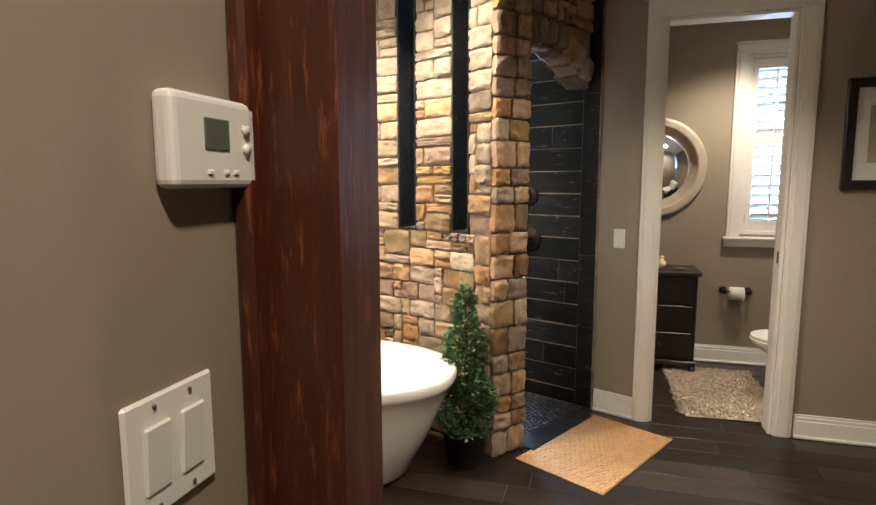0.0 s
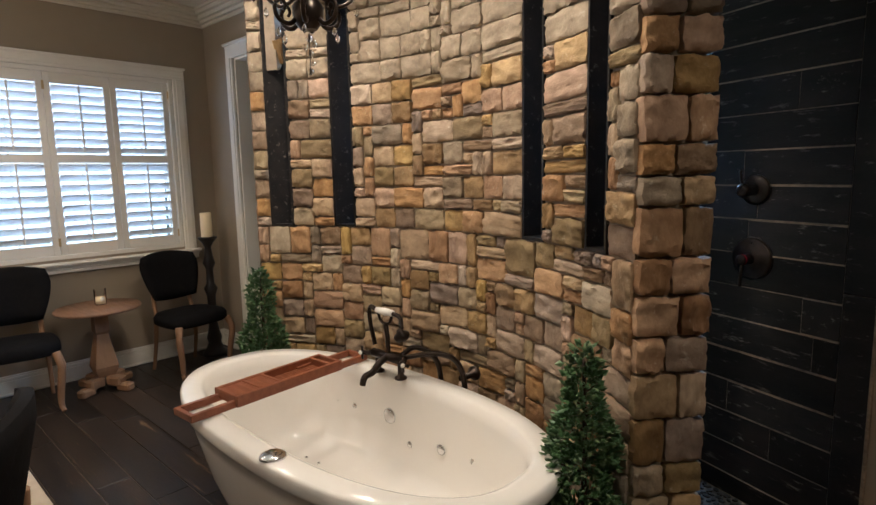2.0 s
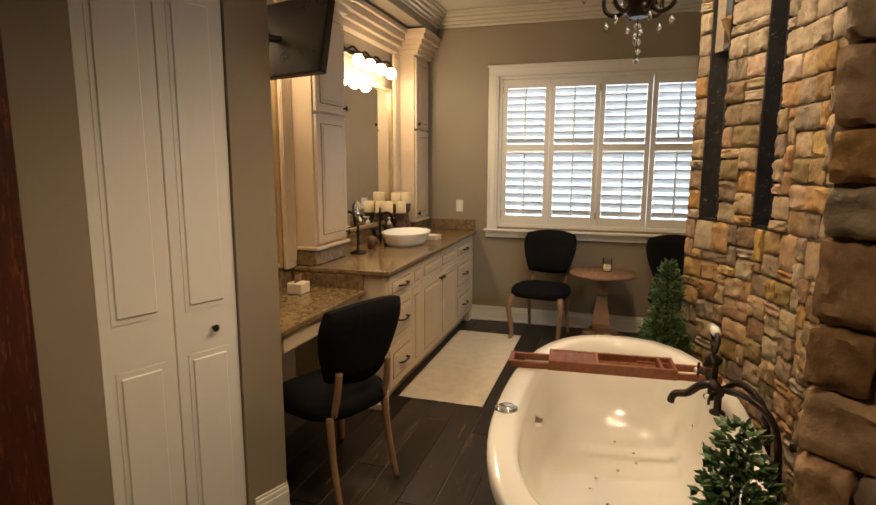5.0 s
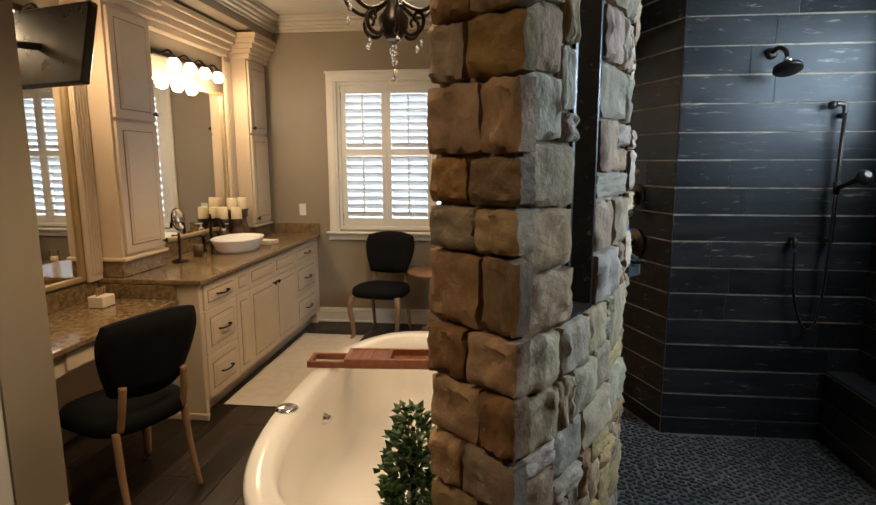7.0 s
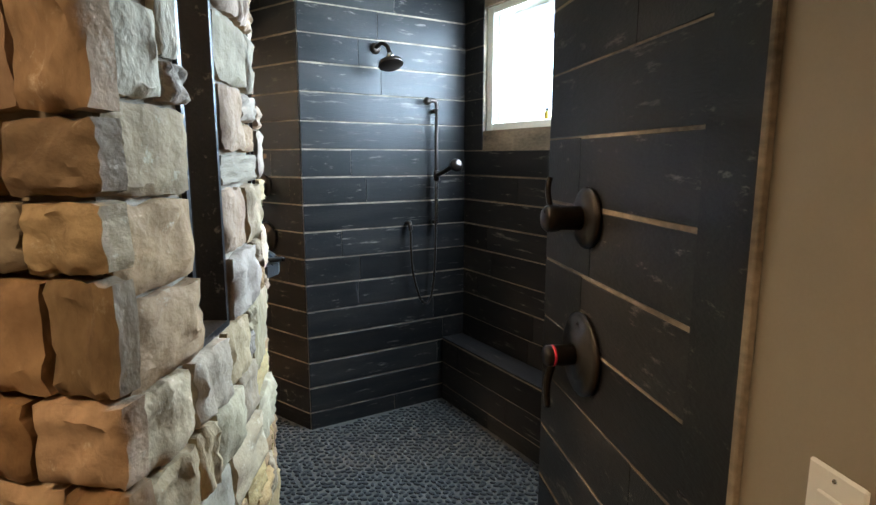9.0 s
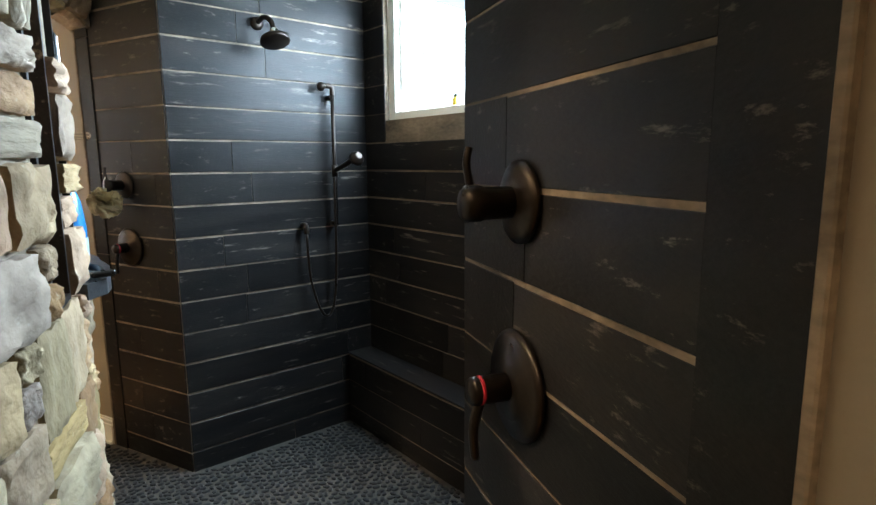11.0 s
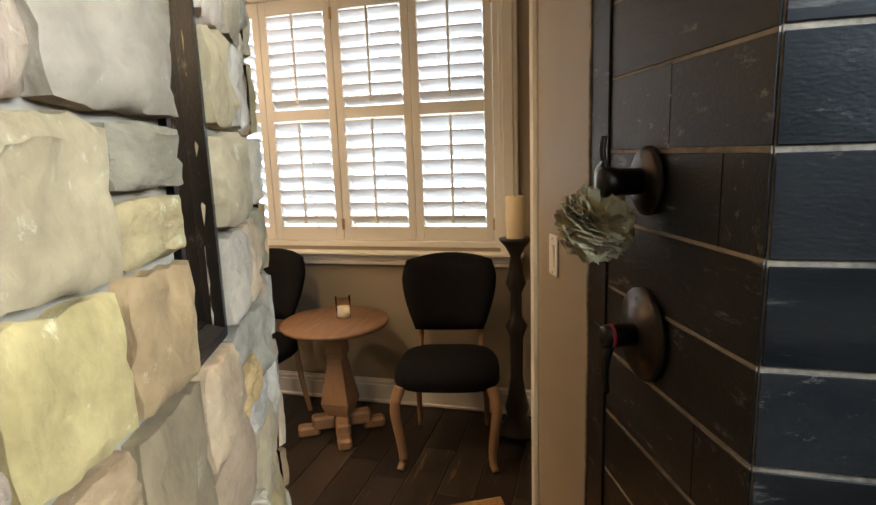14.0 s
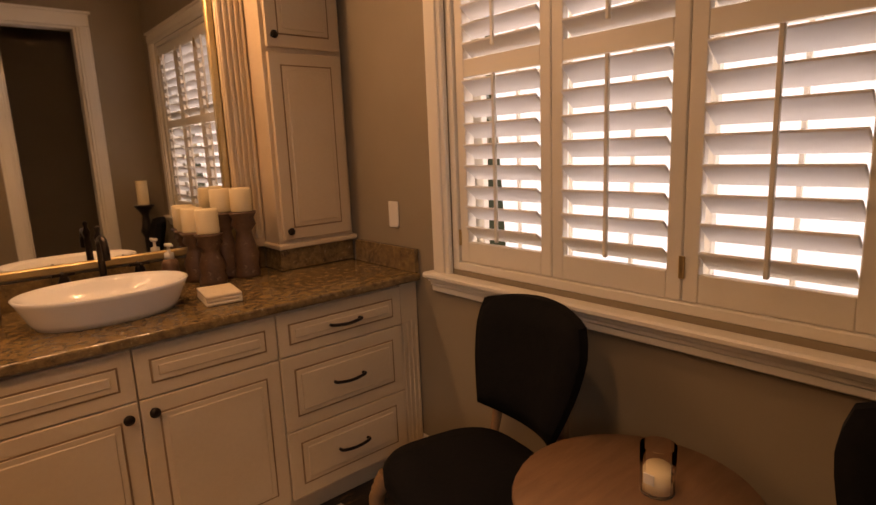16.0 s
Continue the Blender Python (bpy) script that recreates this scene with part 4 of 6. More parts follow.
# tub filler on the far rim
FX, FY = -1.53, 3.70
fl = thing("tub_filler", (FX, FY, 0.557), "oil-rubbed bronze tub filler with hand shower and white handle", "faucet")
part("body", tube([(FX - 0.10, FY, 0.645), (FX + 0.10, FY, 0.645)], 0.021), M_BRONZE, fl)
for sx in (-1, 1):
    part("riser", lathe([(0.028, 0), (0.028, 0.008), (0.014, 0.016), (0.013, 0.075), (0.02, 0.085)], FX + sx * 0.075, FY + 0.005, 0.557, 14), M_BRONZE, fl)
    h = part("cross_handle", tube([(FX + sx * 0.10, FY - 0.01, 0.645), (FX + sx * 0.135, FY - 0.035, 0.645)], 0.011), M_BRONZE, fl)
    for d in ((0.032, 0, 0), (0, 0, 0.032)):
        c = Vector((FX + sx * 0.137, FY - 0.037, 0.645)); part("lever", tube([c - Vector(d), c + Vector(d)], 0.0055), M_BRONZE, h)
    part("porcelain_button", ball((FX + sx * 0.142, FY - 0.044, 0.645), 0.010), M_CERAMIC, h, "white porcelain button")
part("spout", tube([(FX, FY, 0.645), (FX, FY - 0.05, 0.63), (FX - 0.005, FY - 0.09, 0.595), (FX - 0.005, FY - 0.135, 0.585), (FX - 0.005, FY - 0.15, 0.55)], 0.017, r2=0.014), M_BRONZE, fl)
part("cradle", tube([(FX, FY, 0.65), (FX, FY, 0.73), (FX, FY - 0.01, 0.80)], 0.011), M_BRONZE, fl)
part("fork", tube([(FX - 0.045, FY - 0.012, 0.845), (FX - 0.03, FY - 0.012, 0.81), (FX, FY - 0.012, 0.80), (FX + 0.03, FY - 0.012, 0.81), (FX + 0.045, FY - 0.012, 0.845)], 0.006), M_BRONZE, fl)
hs = part("hand_shower", tube([(FX - 0.05, FY - 0.012, 0.852), (FX - 0.11, FY, 0.86), (FX - 0.125, FY + 0.005, 0.80), (FX - 0.10, FY + 0.01, 0.68)], 0.010), M_BRONZE, fl)
part("grip", lathe([(0.0, -0.055), (0.014, -0.052), (0.018, 0), (0.014, 0.052), (0, 0.055)], FX, FY - 0.012, 0.855, 14, m=Matrix.Rotation(radians(90), 4, 'Y')), M_CERAMIC, hs, "white porcelain grip")
part("neck", tube([(FX + 0.05, FY - 0.012, 0.852), (FX + 0.10, FY - 0.015, 0.845), (FX + 0.125, FY - 0.03, 0.80)], 0.010), M_BRONZE, hs)
part("rose", lathe([(0.012, 0.03), (0.02, 0.012), (0.036, 0.0), (0.034, -0.012), (0, -0.014)], FX + 0.13, FY - 0.035, 0.775, 18, m=Matrix.Rotation(radians(25), 4, 'X')), M_BRONZE, hs)
for k, dx in enumerate((0.10, 0.24)):
    part("supply_pipe", tube([(FX + 0.05, FY + 0.02, 0.64), (FX + dx, FY + 0.07, 0.69), (FX + dx + 0.07, FY + 0.13, 0.64), (FX + dx + 0.09, FY + 0.15, 0.50), (FX + dx + 0.09, FY + 0.155, 0.30)], 0.012), M_BRONZE, fl)
part("wall_flange", lathe([(0.034, 0), (0.034, 0.01), (0.016, 0.02), (0.014, 0.1)], FX + 0.26, FY + 0.30, 0.545, 16, m=mN), M_BRONZE, fl)

# bath tray across the tub
tr = thing("bath_tray", (-1.80, 3.32, 0.558), "reddish teak bath caddy lying across the tub rim", "bath tray")
trm = Matrix.Translation((-1.80, 3.32, 0.56)) @ Matrix.Rotation(radians(94), 4, 'Z')
for sx in (-1, 1):
    for yy in (-0.058, 0.058): part("rail", box(0.12 * sx, 0.45 * sx, yy - 0.009, yy + 0.009, 0.0, 0.03, 0.002, m=trm), M_TEAK, tr)
    part("end_bar", box(0.43 * sx, 0.45 * sx, -0.05, 0.05, 0.001, 0.029, 0.002, m=trm), M_TEAK, tr)
for yy in (-0.075, 0.075): part("side_board", box(-0.27, 0.27, yy - 0.009, yy + 0.009, 0.004, 0.05, 0.002, m=trm), M_TEAK, tr)
for sx in (-0.262, -0.15, -0.06, 0.21, 0.262): part("cross_bar", box(sx - 0.008, sx + 0.008, -0.066, 0.066, 0.01, 0.05, 0.002, m=trm), M_TEAK, tr)
part("panel", box(-0.262, -0.06, -0.066, 0.066, 0.036, 0.046, 0.001, m=trm), M_TEAK, tr)
for k in range(7): part("slat", box(-0.05, 0.2, -0.058 + k * 0.017, -0.047 + k * 0.017, 0.012, 0.022, 0.001, m=trm), M_TEAK, tr)


def topiary(x, y, seed, h=0.97, label=""):
    t = thing("topiary", (x, y, 0), label, "potted plant", "topiaries beside the tub"); rnd = random.Random(seed)
    part("pot", lathe([(0.085, 0), (0.095, 0.01), (0.115, 0.17), (0.125, 0.175), (0.125, 0.2), (0.11, 0.2), (0.105, 0.17), (0, 0.17)], x, y), M_BLACK, t)
    part("stem", tube([(x, y, 0.17), (x + 0.01, y, 0.5), (x, y, h - 0.06)], 0.012, r2=0.005), M_SOIL, t)
    for k in range(14):
        z = 0.25 + (h - 0.35) * k / 14; a = k * 2.4; R = 0.13 * (1 - (z - 0.2) / (h - 0.1)) + 0.015
        part("twig", tube([(x, y, z - 0.03), (x + R * math.cos(a), y + R * math.sin(a), z + 0.02)], 0.003, 5), M_SOIL, t)
    for nm, mt, share in (("foliage", M_LEAF, 3300), ("young_leaves", M_TIP, 650)):
        V, F = [], []
        for k in range(share):
            u = rnd.random(); z = 0.2 + (h - 0.2) * (1 - (1 - u) ** 0.62)
            swirl = 0.80 + 0.26 * math.sin(z * 21 + 2.0 * math.atan2(math.sin(k * 2.399), math.cos(k * 2.399)))
            R = (0.158 * (1 - (z - 0.2) / (h - 0.16)) ** 0.75 if z < h - 0.16 + 0.16 else 0.02) if z < h - 0.17 else 0.042 * (h - z) / 0.17 + 0.02
            R = max(R, 0.02) * swirl + rnd.uniform(-0.02, 0.012)
            if nm == "young_leaves": R += 0.008
            a = k * 2.399 + rnd.uniform(-0.3, 0.3)
            c = Vector((x + R * math.cos(a), y + R * math.sin(a), z))
            d = Vector((math.cos(a) + rnd.uniform(-.7, .7), math.sin(a) + rnd.uniform(-.7, .7), rnd.uniform(-0.2, 1.1))).normalized()
            w = d.cross(Vector((rnd.uniform(-1, 1), rnd.uniform(-1, 1), 0.6))).normalized(); n_ = d.cross(w)
            L = rnd.uniform(0.020, 0.034); W = L * 0.34; o = len(V)
            V.extend(tuple(c + q) for q in (Vector((0, 0, 0)), d * L * 0.45 + w * W + n_ * 0.003, d * L, d * L * 0.45 - w * W + n_ * 0.003, d * L * 0.5 - n_ * 0.003))
            F.extend(((o, o + 1, o + 4), (o + 1, o + 2, o + 4), (o + 2, o + 3, o + 4), (o + 3, o, o + 4)))
        me = bpy.data.meshes.new(nm); me.from_pydata([(v[0] - x, v[1] - y, v[2]) for v in V], [], F); me.materials.append(mt)
        ob = new(nm, me); ob.parent = t; OFF[ob.name] = OFF[t.name]; tagged(ob, kind="stuff")


topiary(-2.44, 3.60, 1, 0.98, "artificial green topiary cone in a dark pot by the stone wall")
topiary(-0.49, 3.575, 2, 0.95, "artificial green topiary cone in a black pot beside the tub")

# chandelier over the tub
HX, HY = -1.52, 3.35
ch = thing("chandelier", (HX, HY, 2.0), "bronze scroll chandelier with hanging clear crystal drops", "chandelier")
part("stem", lathe([(0.03, 0.0), (0.055, 0.03), (0.06, 0.08), (0.03, 0.12), (0.022, 0.2), (0.04, 0.26), (0.02, 0.32), (0.012, 0.4), (0.008, 0.78)], HX, HY, 2.0, 18), M_BRONZE, ch)
part("canopy", lathe([(0.0, 0), (0.03, 0.0), (0.06, 0.02), (0.065, 0.035)], HX, HY, CEIL - 0.036, 18), M_BRONZE, ch)
for k in range(6):
    a = math.pi * k / 3 + 0.3; c, s_ = math.cos(a), math.sin(a)
    P = [(0.03, 0.06), (0.07, 0.015), (0.115, 0.03), (0.125, 0.075), (0.10, 0.095), (0.085, 0.075), (0.095, 0.06)]
    part("scroll", tube([(HX + r * c, HY + r * s_, 2.0 + z) for r, z in P], 0.010, 8, r2=0.006), M_BRONZE, ch)
    P2 = [(0.03, 0.14), (0.12, 0.10), (0.20, 0.15), (0.22, 0.22)]
    arm = part("arm", tube([(HX + r * c, HY + r * s_, 2.0 + z) for r, z in P2], 0.008, 8), M_BRONZE, ch)
    part("candle_cup", lathe([(0.008, 0), (0.03, 0.012), (0.032, 0.02), (0.012, 0.022), (0.011, 0.10), (0, 0.10)], HX + 0.22 * c, HY + 0.22 * s_, 2.22, 12), M_BRONZE, arm)
    for r, z in ((0.115, -0.01), (0.20, 0.10)):
        part("crystal_drop", lathe([(0, -0.03), (0.008, -0.02), (0.010, -0.008), (0.003, 0.004), (0.0, 0.01)], HX + r * c, HY + r * s_, 2.0 + z, 6), M_CRYSTAL, ch, "clear crystal drop")
for k, (dx, z, r) in enumerate(((0, -0.03, 0.014), (0.018, -0.055, 0.012), (-0.016, -0.06, 0.012), (0.0, -0.085, 0.015), (0.01, -0.12, 0.010), (0, -0.15, 0.013))):
    part("crystal_drop", ball((HX + dx, HY + dx * 0.5, 2.0 + z), r, u=8, v=6), M_CRYSTAL, ch, "clear crystal drop")
part("pendant_wire", tube([(HX, HY, 2.0), (HX, HY, 1.84)], 0.0015, 5), M_BRONZE, ch)

# ---- sitting corner ----


def chair_at(x, y, rz, label, group):
    """Black upholstered chair with cabriole oak legs; local front is -y."""
    c = thing("dining_chair", (0, 0, 0), label, "chair", group)
    bm = bmesh.new(); rings = []
    for sc_, z in ((0.93, 0.375), (1.0, 0.39), (1.0, 0.43), (0.93, 0.455), (0.6, 0.468), (0.2, 0.472)):
        ring = []
        for i in range(32):
            t = 2 * math.pi * i / 32; cc, ss = math.cos(t), math.sin(t)
            ring.append(bm.verts.new((sc_ * 0.235 * math.copysign(abs(cc) ** 0.6, cc) * (1 + 0.08 * (-ss)), sc_ * 0.215 * math.copysign(abs(ss) ** 0.6, ss) - 0.02, z)))
        rings.append(ring)
    for a, b_ in zip(rings, rings[1:]):
        for i in range(32): bm.faces.new((a[i], a[(i + 1) % 32], b_[(i + 1) % 32], b_[i])).smooth = True
    bm.faces.new(rings[0]); bm.faces.new(rings[-1])
    part("seat", bm, M_VELVET, c, "black velvet seat cushion")
    bm = bmesh.new(); gf, gb = [], []
    for j in range(9):
        v = j / 8; rf, rb = [], []
        for i in range(11):
            u = i / 10 * 2 - 1
            wv = 0.165 + 0.065 * math.sin(v * 2.0) - 0.02 * max(0, v - 0.8) * 4
            xx = u * wv; zz = 0.55 + v * 0.325 + (0.028 * (1 - u * u) if j == 8 else 0) * 1.0 - (0.02 * (1 - u * u) if j == 0 else 0)
            cur = 0.05 * u * u; lean = 0.07 * v; edge = 0.012 if (i in (0, 10) or j in (0, 8)) else 0.036
            rf.append(bm.verts.new((xx, 0.185 + lean - cur - edge, zz))); rb.append(bm.verts.new((xx, 0.20 + lean - cur + edge * 0.3, zz)))
        gf.append(rf); gb.append(rb)
    for g in (gf, gb):
        for j in range(8):
            for i in range(10): bm.faces.new((g[j][i], g[j][i + 1], g[j + 1][i + 1], g[j + 1][i])).smooth = True
    rim = lambda g: g[0] + [r[-1] for r in g[1:]] + g[-1][-2::-1] + [r[0] for r in g[-2:0:-1]]
    A, B = rim(gf), rim(gb)
    for k in range(len(A)): bm.faces.new((A[k], A[(k + 1) % len(A)], B[(k + 1) % len(A)], B[k]))
    part("backrest", bm, M_VELVET, c, "black velvet shield-shaped backrest")
    for sx in (-1, 1):
        part("back_post", tube([(sx * 0.15, 0.165, 0.40), (sx * 0.15, 0.19, 0.50), (sx * 0.145, 0.20, 0.60)], 0.016, 8), M_OAK, c)
        part("front_leg", tube([(sx * 0.20, -0.19, 0.39), (sx * 0.222, -0.22, 0.30), (sx * 0.205, -0.205, 0.14), (sx * 0.20, -0.20, 0.05), (sx * 0.212, -0.225, 0.012)], 0.027, 10, r2=0.015), M_OAK, c)
        part("rear_leg", tube([(sx * 0.165, 0.155, 0.40), (sx * 0.17, 0.18, 0.2), (sx * 0.175, 0.225, 0.0)], 0.018, 8, r2=0.013), M_OAK, c)
    c.matrix_basis = pose(x, y, 0.0, 0, 0, rz)
    return c


chair_at(-4.02, 2.76, 80, "black velvet chair with oak legs beside the vanity", "black chairs")
chair_at(-3.98, 3.84, 100, "black velvet chair with oak legs below the window corner", "black chairs")
chair_at(-1.50, 2.10, -22, "black velvet chair pulled up to the makeup desk", "black chairs")

tb = thing("side_table", (-4.03, 3.25, 0), "round weathered oak pedestal table", "table")
part("tabletop", lathe([(0, 0.565), (0.235, 0.565), (0.262, 0.570), (0.268, 0.58), (0.262, 0.592), (0, 0.594)], -4.03, 3.25, n=40), M_TOP, tb)
part("apron", lathe([(0.075, 0.53), (0.085, 0.54), (0.085, 0.565)], -4.03, 3.25, n=20), M_OAK, tb)
bm = bmesh.new(); rr = []
for w, z in ((0.060, 0.10), (0.078, 0.14), (0.086, 0.17), (0.055, 0.33), (0.042, 0.40), (0.052, 0.42), (0.050, 0.53)):
    rr.append([bm.verts.new((-4.03 + w * math.cos(math.pi / 4 + k * math.pi / 2) * 1.2, 3.25 + w * math.sin(math.pi / 4 + k * math.pi / 2) * 1.2, z)) for k in range(4)])
for a, b_ in zip(rr, rr[1:]):
    for k in range(4): bm.faces.new((a[k], a[(k + 1) % 4], b_[(k + 1) % 4], b_[k]))
bm.faces.new(rr[0]); bm.faces.new(rr[-1]); part("column", bm, M_OAK, tb)
for k in range(4):
    m = Matrix.Translation((-4.03, 3.25, 0)) @ Matrix.Rotation(math.pi / 2 * k + 0.5, 4, 'Z')
    bm = box(0.03, 0.15, -0.036, 0.036, 0.03, 0.10, 0.012, m=m); box(0.11, 0.22, -0.034, 0.034, 0.0, 0.055, 0.012, bm=bm, m=m); part("foot", bm, M_OAK, tb)
jar = thing("candle_jar", (-4.07, 3.28, 0.594), "glass jar with a half-burnt ivory candle", "candle")
gj = part("glass", lathe([(0.0, 0.0), (0.037, 0.002), (0.038, 0.11), (0.036, 0.11), (0.035, 0.006), (0, 0.006)], -4.07, 3.28, 0.595), M_GLASS, jar); gj.visible_shadow = False
part("wax", lathe([(0, 0.007), (0.0335, 0.007), (0.0335, 0.05), (0, 0.048)], -4.07, 3.28, 0.595), M_WAX, jar)
part("label", box(-4.0335, -4.0305, 3.268, 3.292, 0.628, 0.652, 0.0005), M_PAPER, jar, "small white paper label")

cs = thing("candlestick", (-4.19, 4.13, 0), "tall black turned candlestick with an ivory pillar candle", "candlestick")
prof = [(0.10, 0), (0.10, 0.02), (0.07, 0.05), (0.05, 0.10), (0.06, 0.14), (0.045, 0.2), (0.03, 0.3), (0.035, 0.5), (0.055, 0.56), (0.03, 0.60), (0.028, 0.72), (0.05, 0.77), (0.035, 0.82), (0.025, 0.90), (0.045, 0.94), (0.075, 0.975), (0.078, 0.985), (0, 0.985)]
part("stand", lathe(prof, -4.19, 4.13), M_BLACK, cs)
part("candle", lathe([(0, 0), (0.043, 0), (0.044, 0.005), (0.044, 0.19), (0.04, 0.197), (0.02, 0.19), (0, 0.19)], -4.19, 4.13, 0.986), M_WAX, cs)
part("wick", tube([(-4.19, 4.13, 1.17), (-4.188, 4.13, 1.19)], 0.0015, 5), M_BLKPL, cs)

# ---- vanity ----
VF = 2.04


def raised(parent, name, x0, x1, z0, z1, y, knob=None, handle=False):
    """Cabinet front with a glazed groove round a raised field, facing +y."""
    d = part(name, box(x0 + 0.002, x1 - 0.002, y, y + 0.02, z0 + 0.002, z1 - 0.002, 0.003), M_CREAM, parent)
    i = min(0.05, (z1 - z0) * 0.26)
    part("glazed_groove", box(x0 + i, x1 - i, y + 0.0195, y + 0.0215, z0 + i, z1 - i, 0.0), M_GLAZE, d, "brown glazed groove")
    part("raised_field", box(x0 + i + 0.006, x1 - i - 0.006, y + 0.02, y + 0.0245, z0 + i + 0.006, z1 - i - 0.006, 0.0015), M_CREAM, d)
    part("raised_panel", box(x0 + i + 0.022, x1 - i - 0.022, y + 0.022, y + 0.028, z0 + i + 0.022, z1 - i - 0.022, 0.003), M_CREAM, d)
    if handle:
        xc, zc, w = (x0 + x1) / 2, (z0 + z1) / 2, 0.062
        part("handle", tube([(xc - w, y + 0.026, zc), (xc - w + 0.004, y + 0.05, zc + 0.002), (xc, y + 0.054, zc - 0.004), (xc + w - 0.004, y + 0.05, zc + 0.002), (xc + w, y + 0.026, zc)], 0.006, 8), M_BRONZE, d, "dark bronze bar pull")
    if knob:
        part("knob", lathe([(0.007, 0), (0.006, 0.014), (0.015, 0.02), (0.016, 0.027), (0, 0.031)], knob[0], y + 0.02, knob[1], 12, m=Matrix.Rotation(radians(-90), 4, 'X')), M_BRONZE, d, "dark bronze knob")
    return d


def cab_unit(x0, x1, label):
    c = thing("vanity_cabinet", ((x0 + x1) / 2, 1.74, 0), label, "cabinet", "vanity cabinets")
    part("body", box(x0, x1, BY + 0.005, VF, 0.095, 0.825, 0.002), M_CREAM, c)
    part("toe_kick", box(x0, x1, BY + 0.03, VF - 0.05, 0.0, 0.095, 0.001), M_CREAM, c)
    return c


for x0, x1 in ((-4.30, -3.77), (-2.68, -2.28)):
    u = cab_unit(x0, x1, "cream glazed three-drawer vanity cabinet with bronze pulls")
    for z0, z1 in ((0.11, 0.375), (0.375, 0.655), (0.655, 0.815)): raised(u, "drawer", x0, x1, z0, z1, VF, handle=True)
u = cab_unit(-3.77, -2.68, "cream glazed sink cabinet with raised-panel doors")
xs = [-3.77, -3.33, -3.04, -2.68]
for a, b_, kx in ((-3.77, -3.325, -3.36), (-3.325, -2.88, -3.29), (-2.88, -2.68, None)):
    raised(u, "cabinet_door", a, b_, 0.11, 0.655, VF, knob=(kx, 0.615) if kx else None)
    raised(u, "false_drawer", a, b_, 0.655, 0.815, VF)
for xa, xb in ((-4.39, -4.302), (-2.278, -2.24)):
    pl = thing("fluted_filler", ((xa + xb) / 2, VF, 0), "cream fluted filler post of the vanity", "pilaster")
    part("post", box(xa, xb, BY + 0.005, VF + 0.012, 0.0, 0.825, 0.003), M_CREAM, pl)
    n_ = max(2, int((xb - xa) / 0.018))
    for k in range(n_):
        xx = xa + (k + 0.5) * (xb - xa) / n_; part("flute", box(xx - 0.005, xx + 0.005, VF + 0.0115, VF + 0.017, 0.12, 0.66, 0.002), M_CREAM, pl)
part_side = solid("vanity_plinth", box(-2.24, -2.222, BY + 0.01, VF + 0.03, 0.0, 0.04, 0.004), M_CREAM, "cream shoe moulding at the vanity end", "molding", kind="")
ctop = solid("countertop", box(WX + 0.004, -2.215, BY + 0.004, 2.085, 0.826, 0.858, 0.008, seg=2), M_GRANITE, "polished gold and brown granite countertop", "countertop", kind="")
bs = solid("backsplash", box(-4.02, -2.215, BY + 0.003, BY + 0.026, 0.859, 0.955, 0.002), M_GRANITE, "low granite backsplash behind the sink", "backsplash", kind="")
solid("backsplash", box(WX + 0.003, WX + 0.026, 1.64, 2.075, 0.859, 0.955, 0.002), M_GRANITE, "low granite side backsplash under the outlet", "backsplash", kind="")
# makeup desk
dk = thing("makeup_desk", (-1.7, 1.7, 0), "low cream makeup desk with a granite top", "desk")
part("top", box(-2.238, -1.184, BY + 0.004, 1.93, 0.712, 0.742, 0.006), M_GRANITE, dk, "polished gold granite top")
part("apron", box(-2.236, -1.19, 1.86, 1.885, 0.60, 0.711, 0.003), M_CREAM, dk)
part("drawer_front", box(-2.05, -1.40, 1.885, 1.90, 0.615, 0.70, 0.003), M_CREAM, dk)
part("back_panel", box(-2.236, -1.19, BY + 0.002, BY + 0.02, 0.1, 0.70, 0.002), M_CREAM, dk)
solid("backsplash", box(-2.236, -1.184, BY + 0.003, BY + 0.024, 0.743, 0.845, 0.002), M_GRANITE, "low granite backsplash above the makeup desk", "backsplash", kind="")
solid("backsplash", box(-2.236, -2.216, BY + 0.026, 1.92, 0.743, 0.824, 0.002), M_GRANITE, "granite side splash between desk and vanity", "backsplash", kind="")


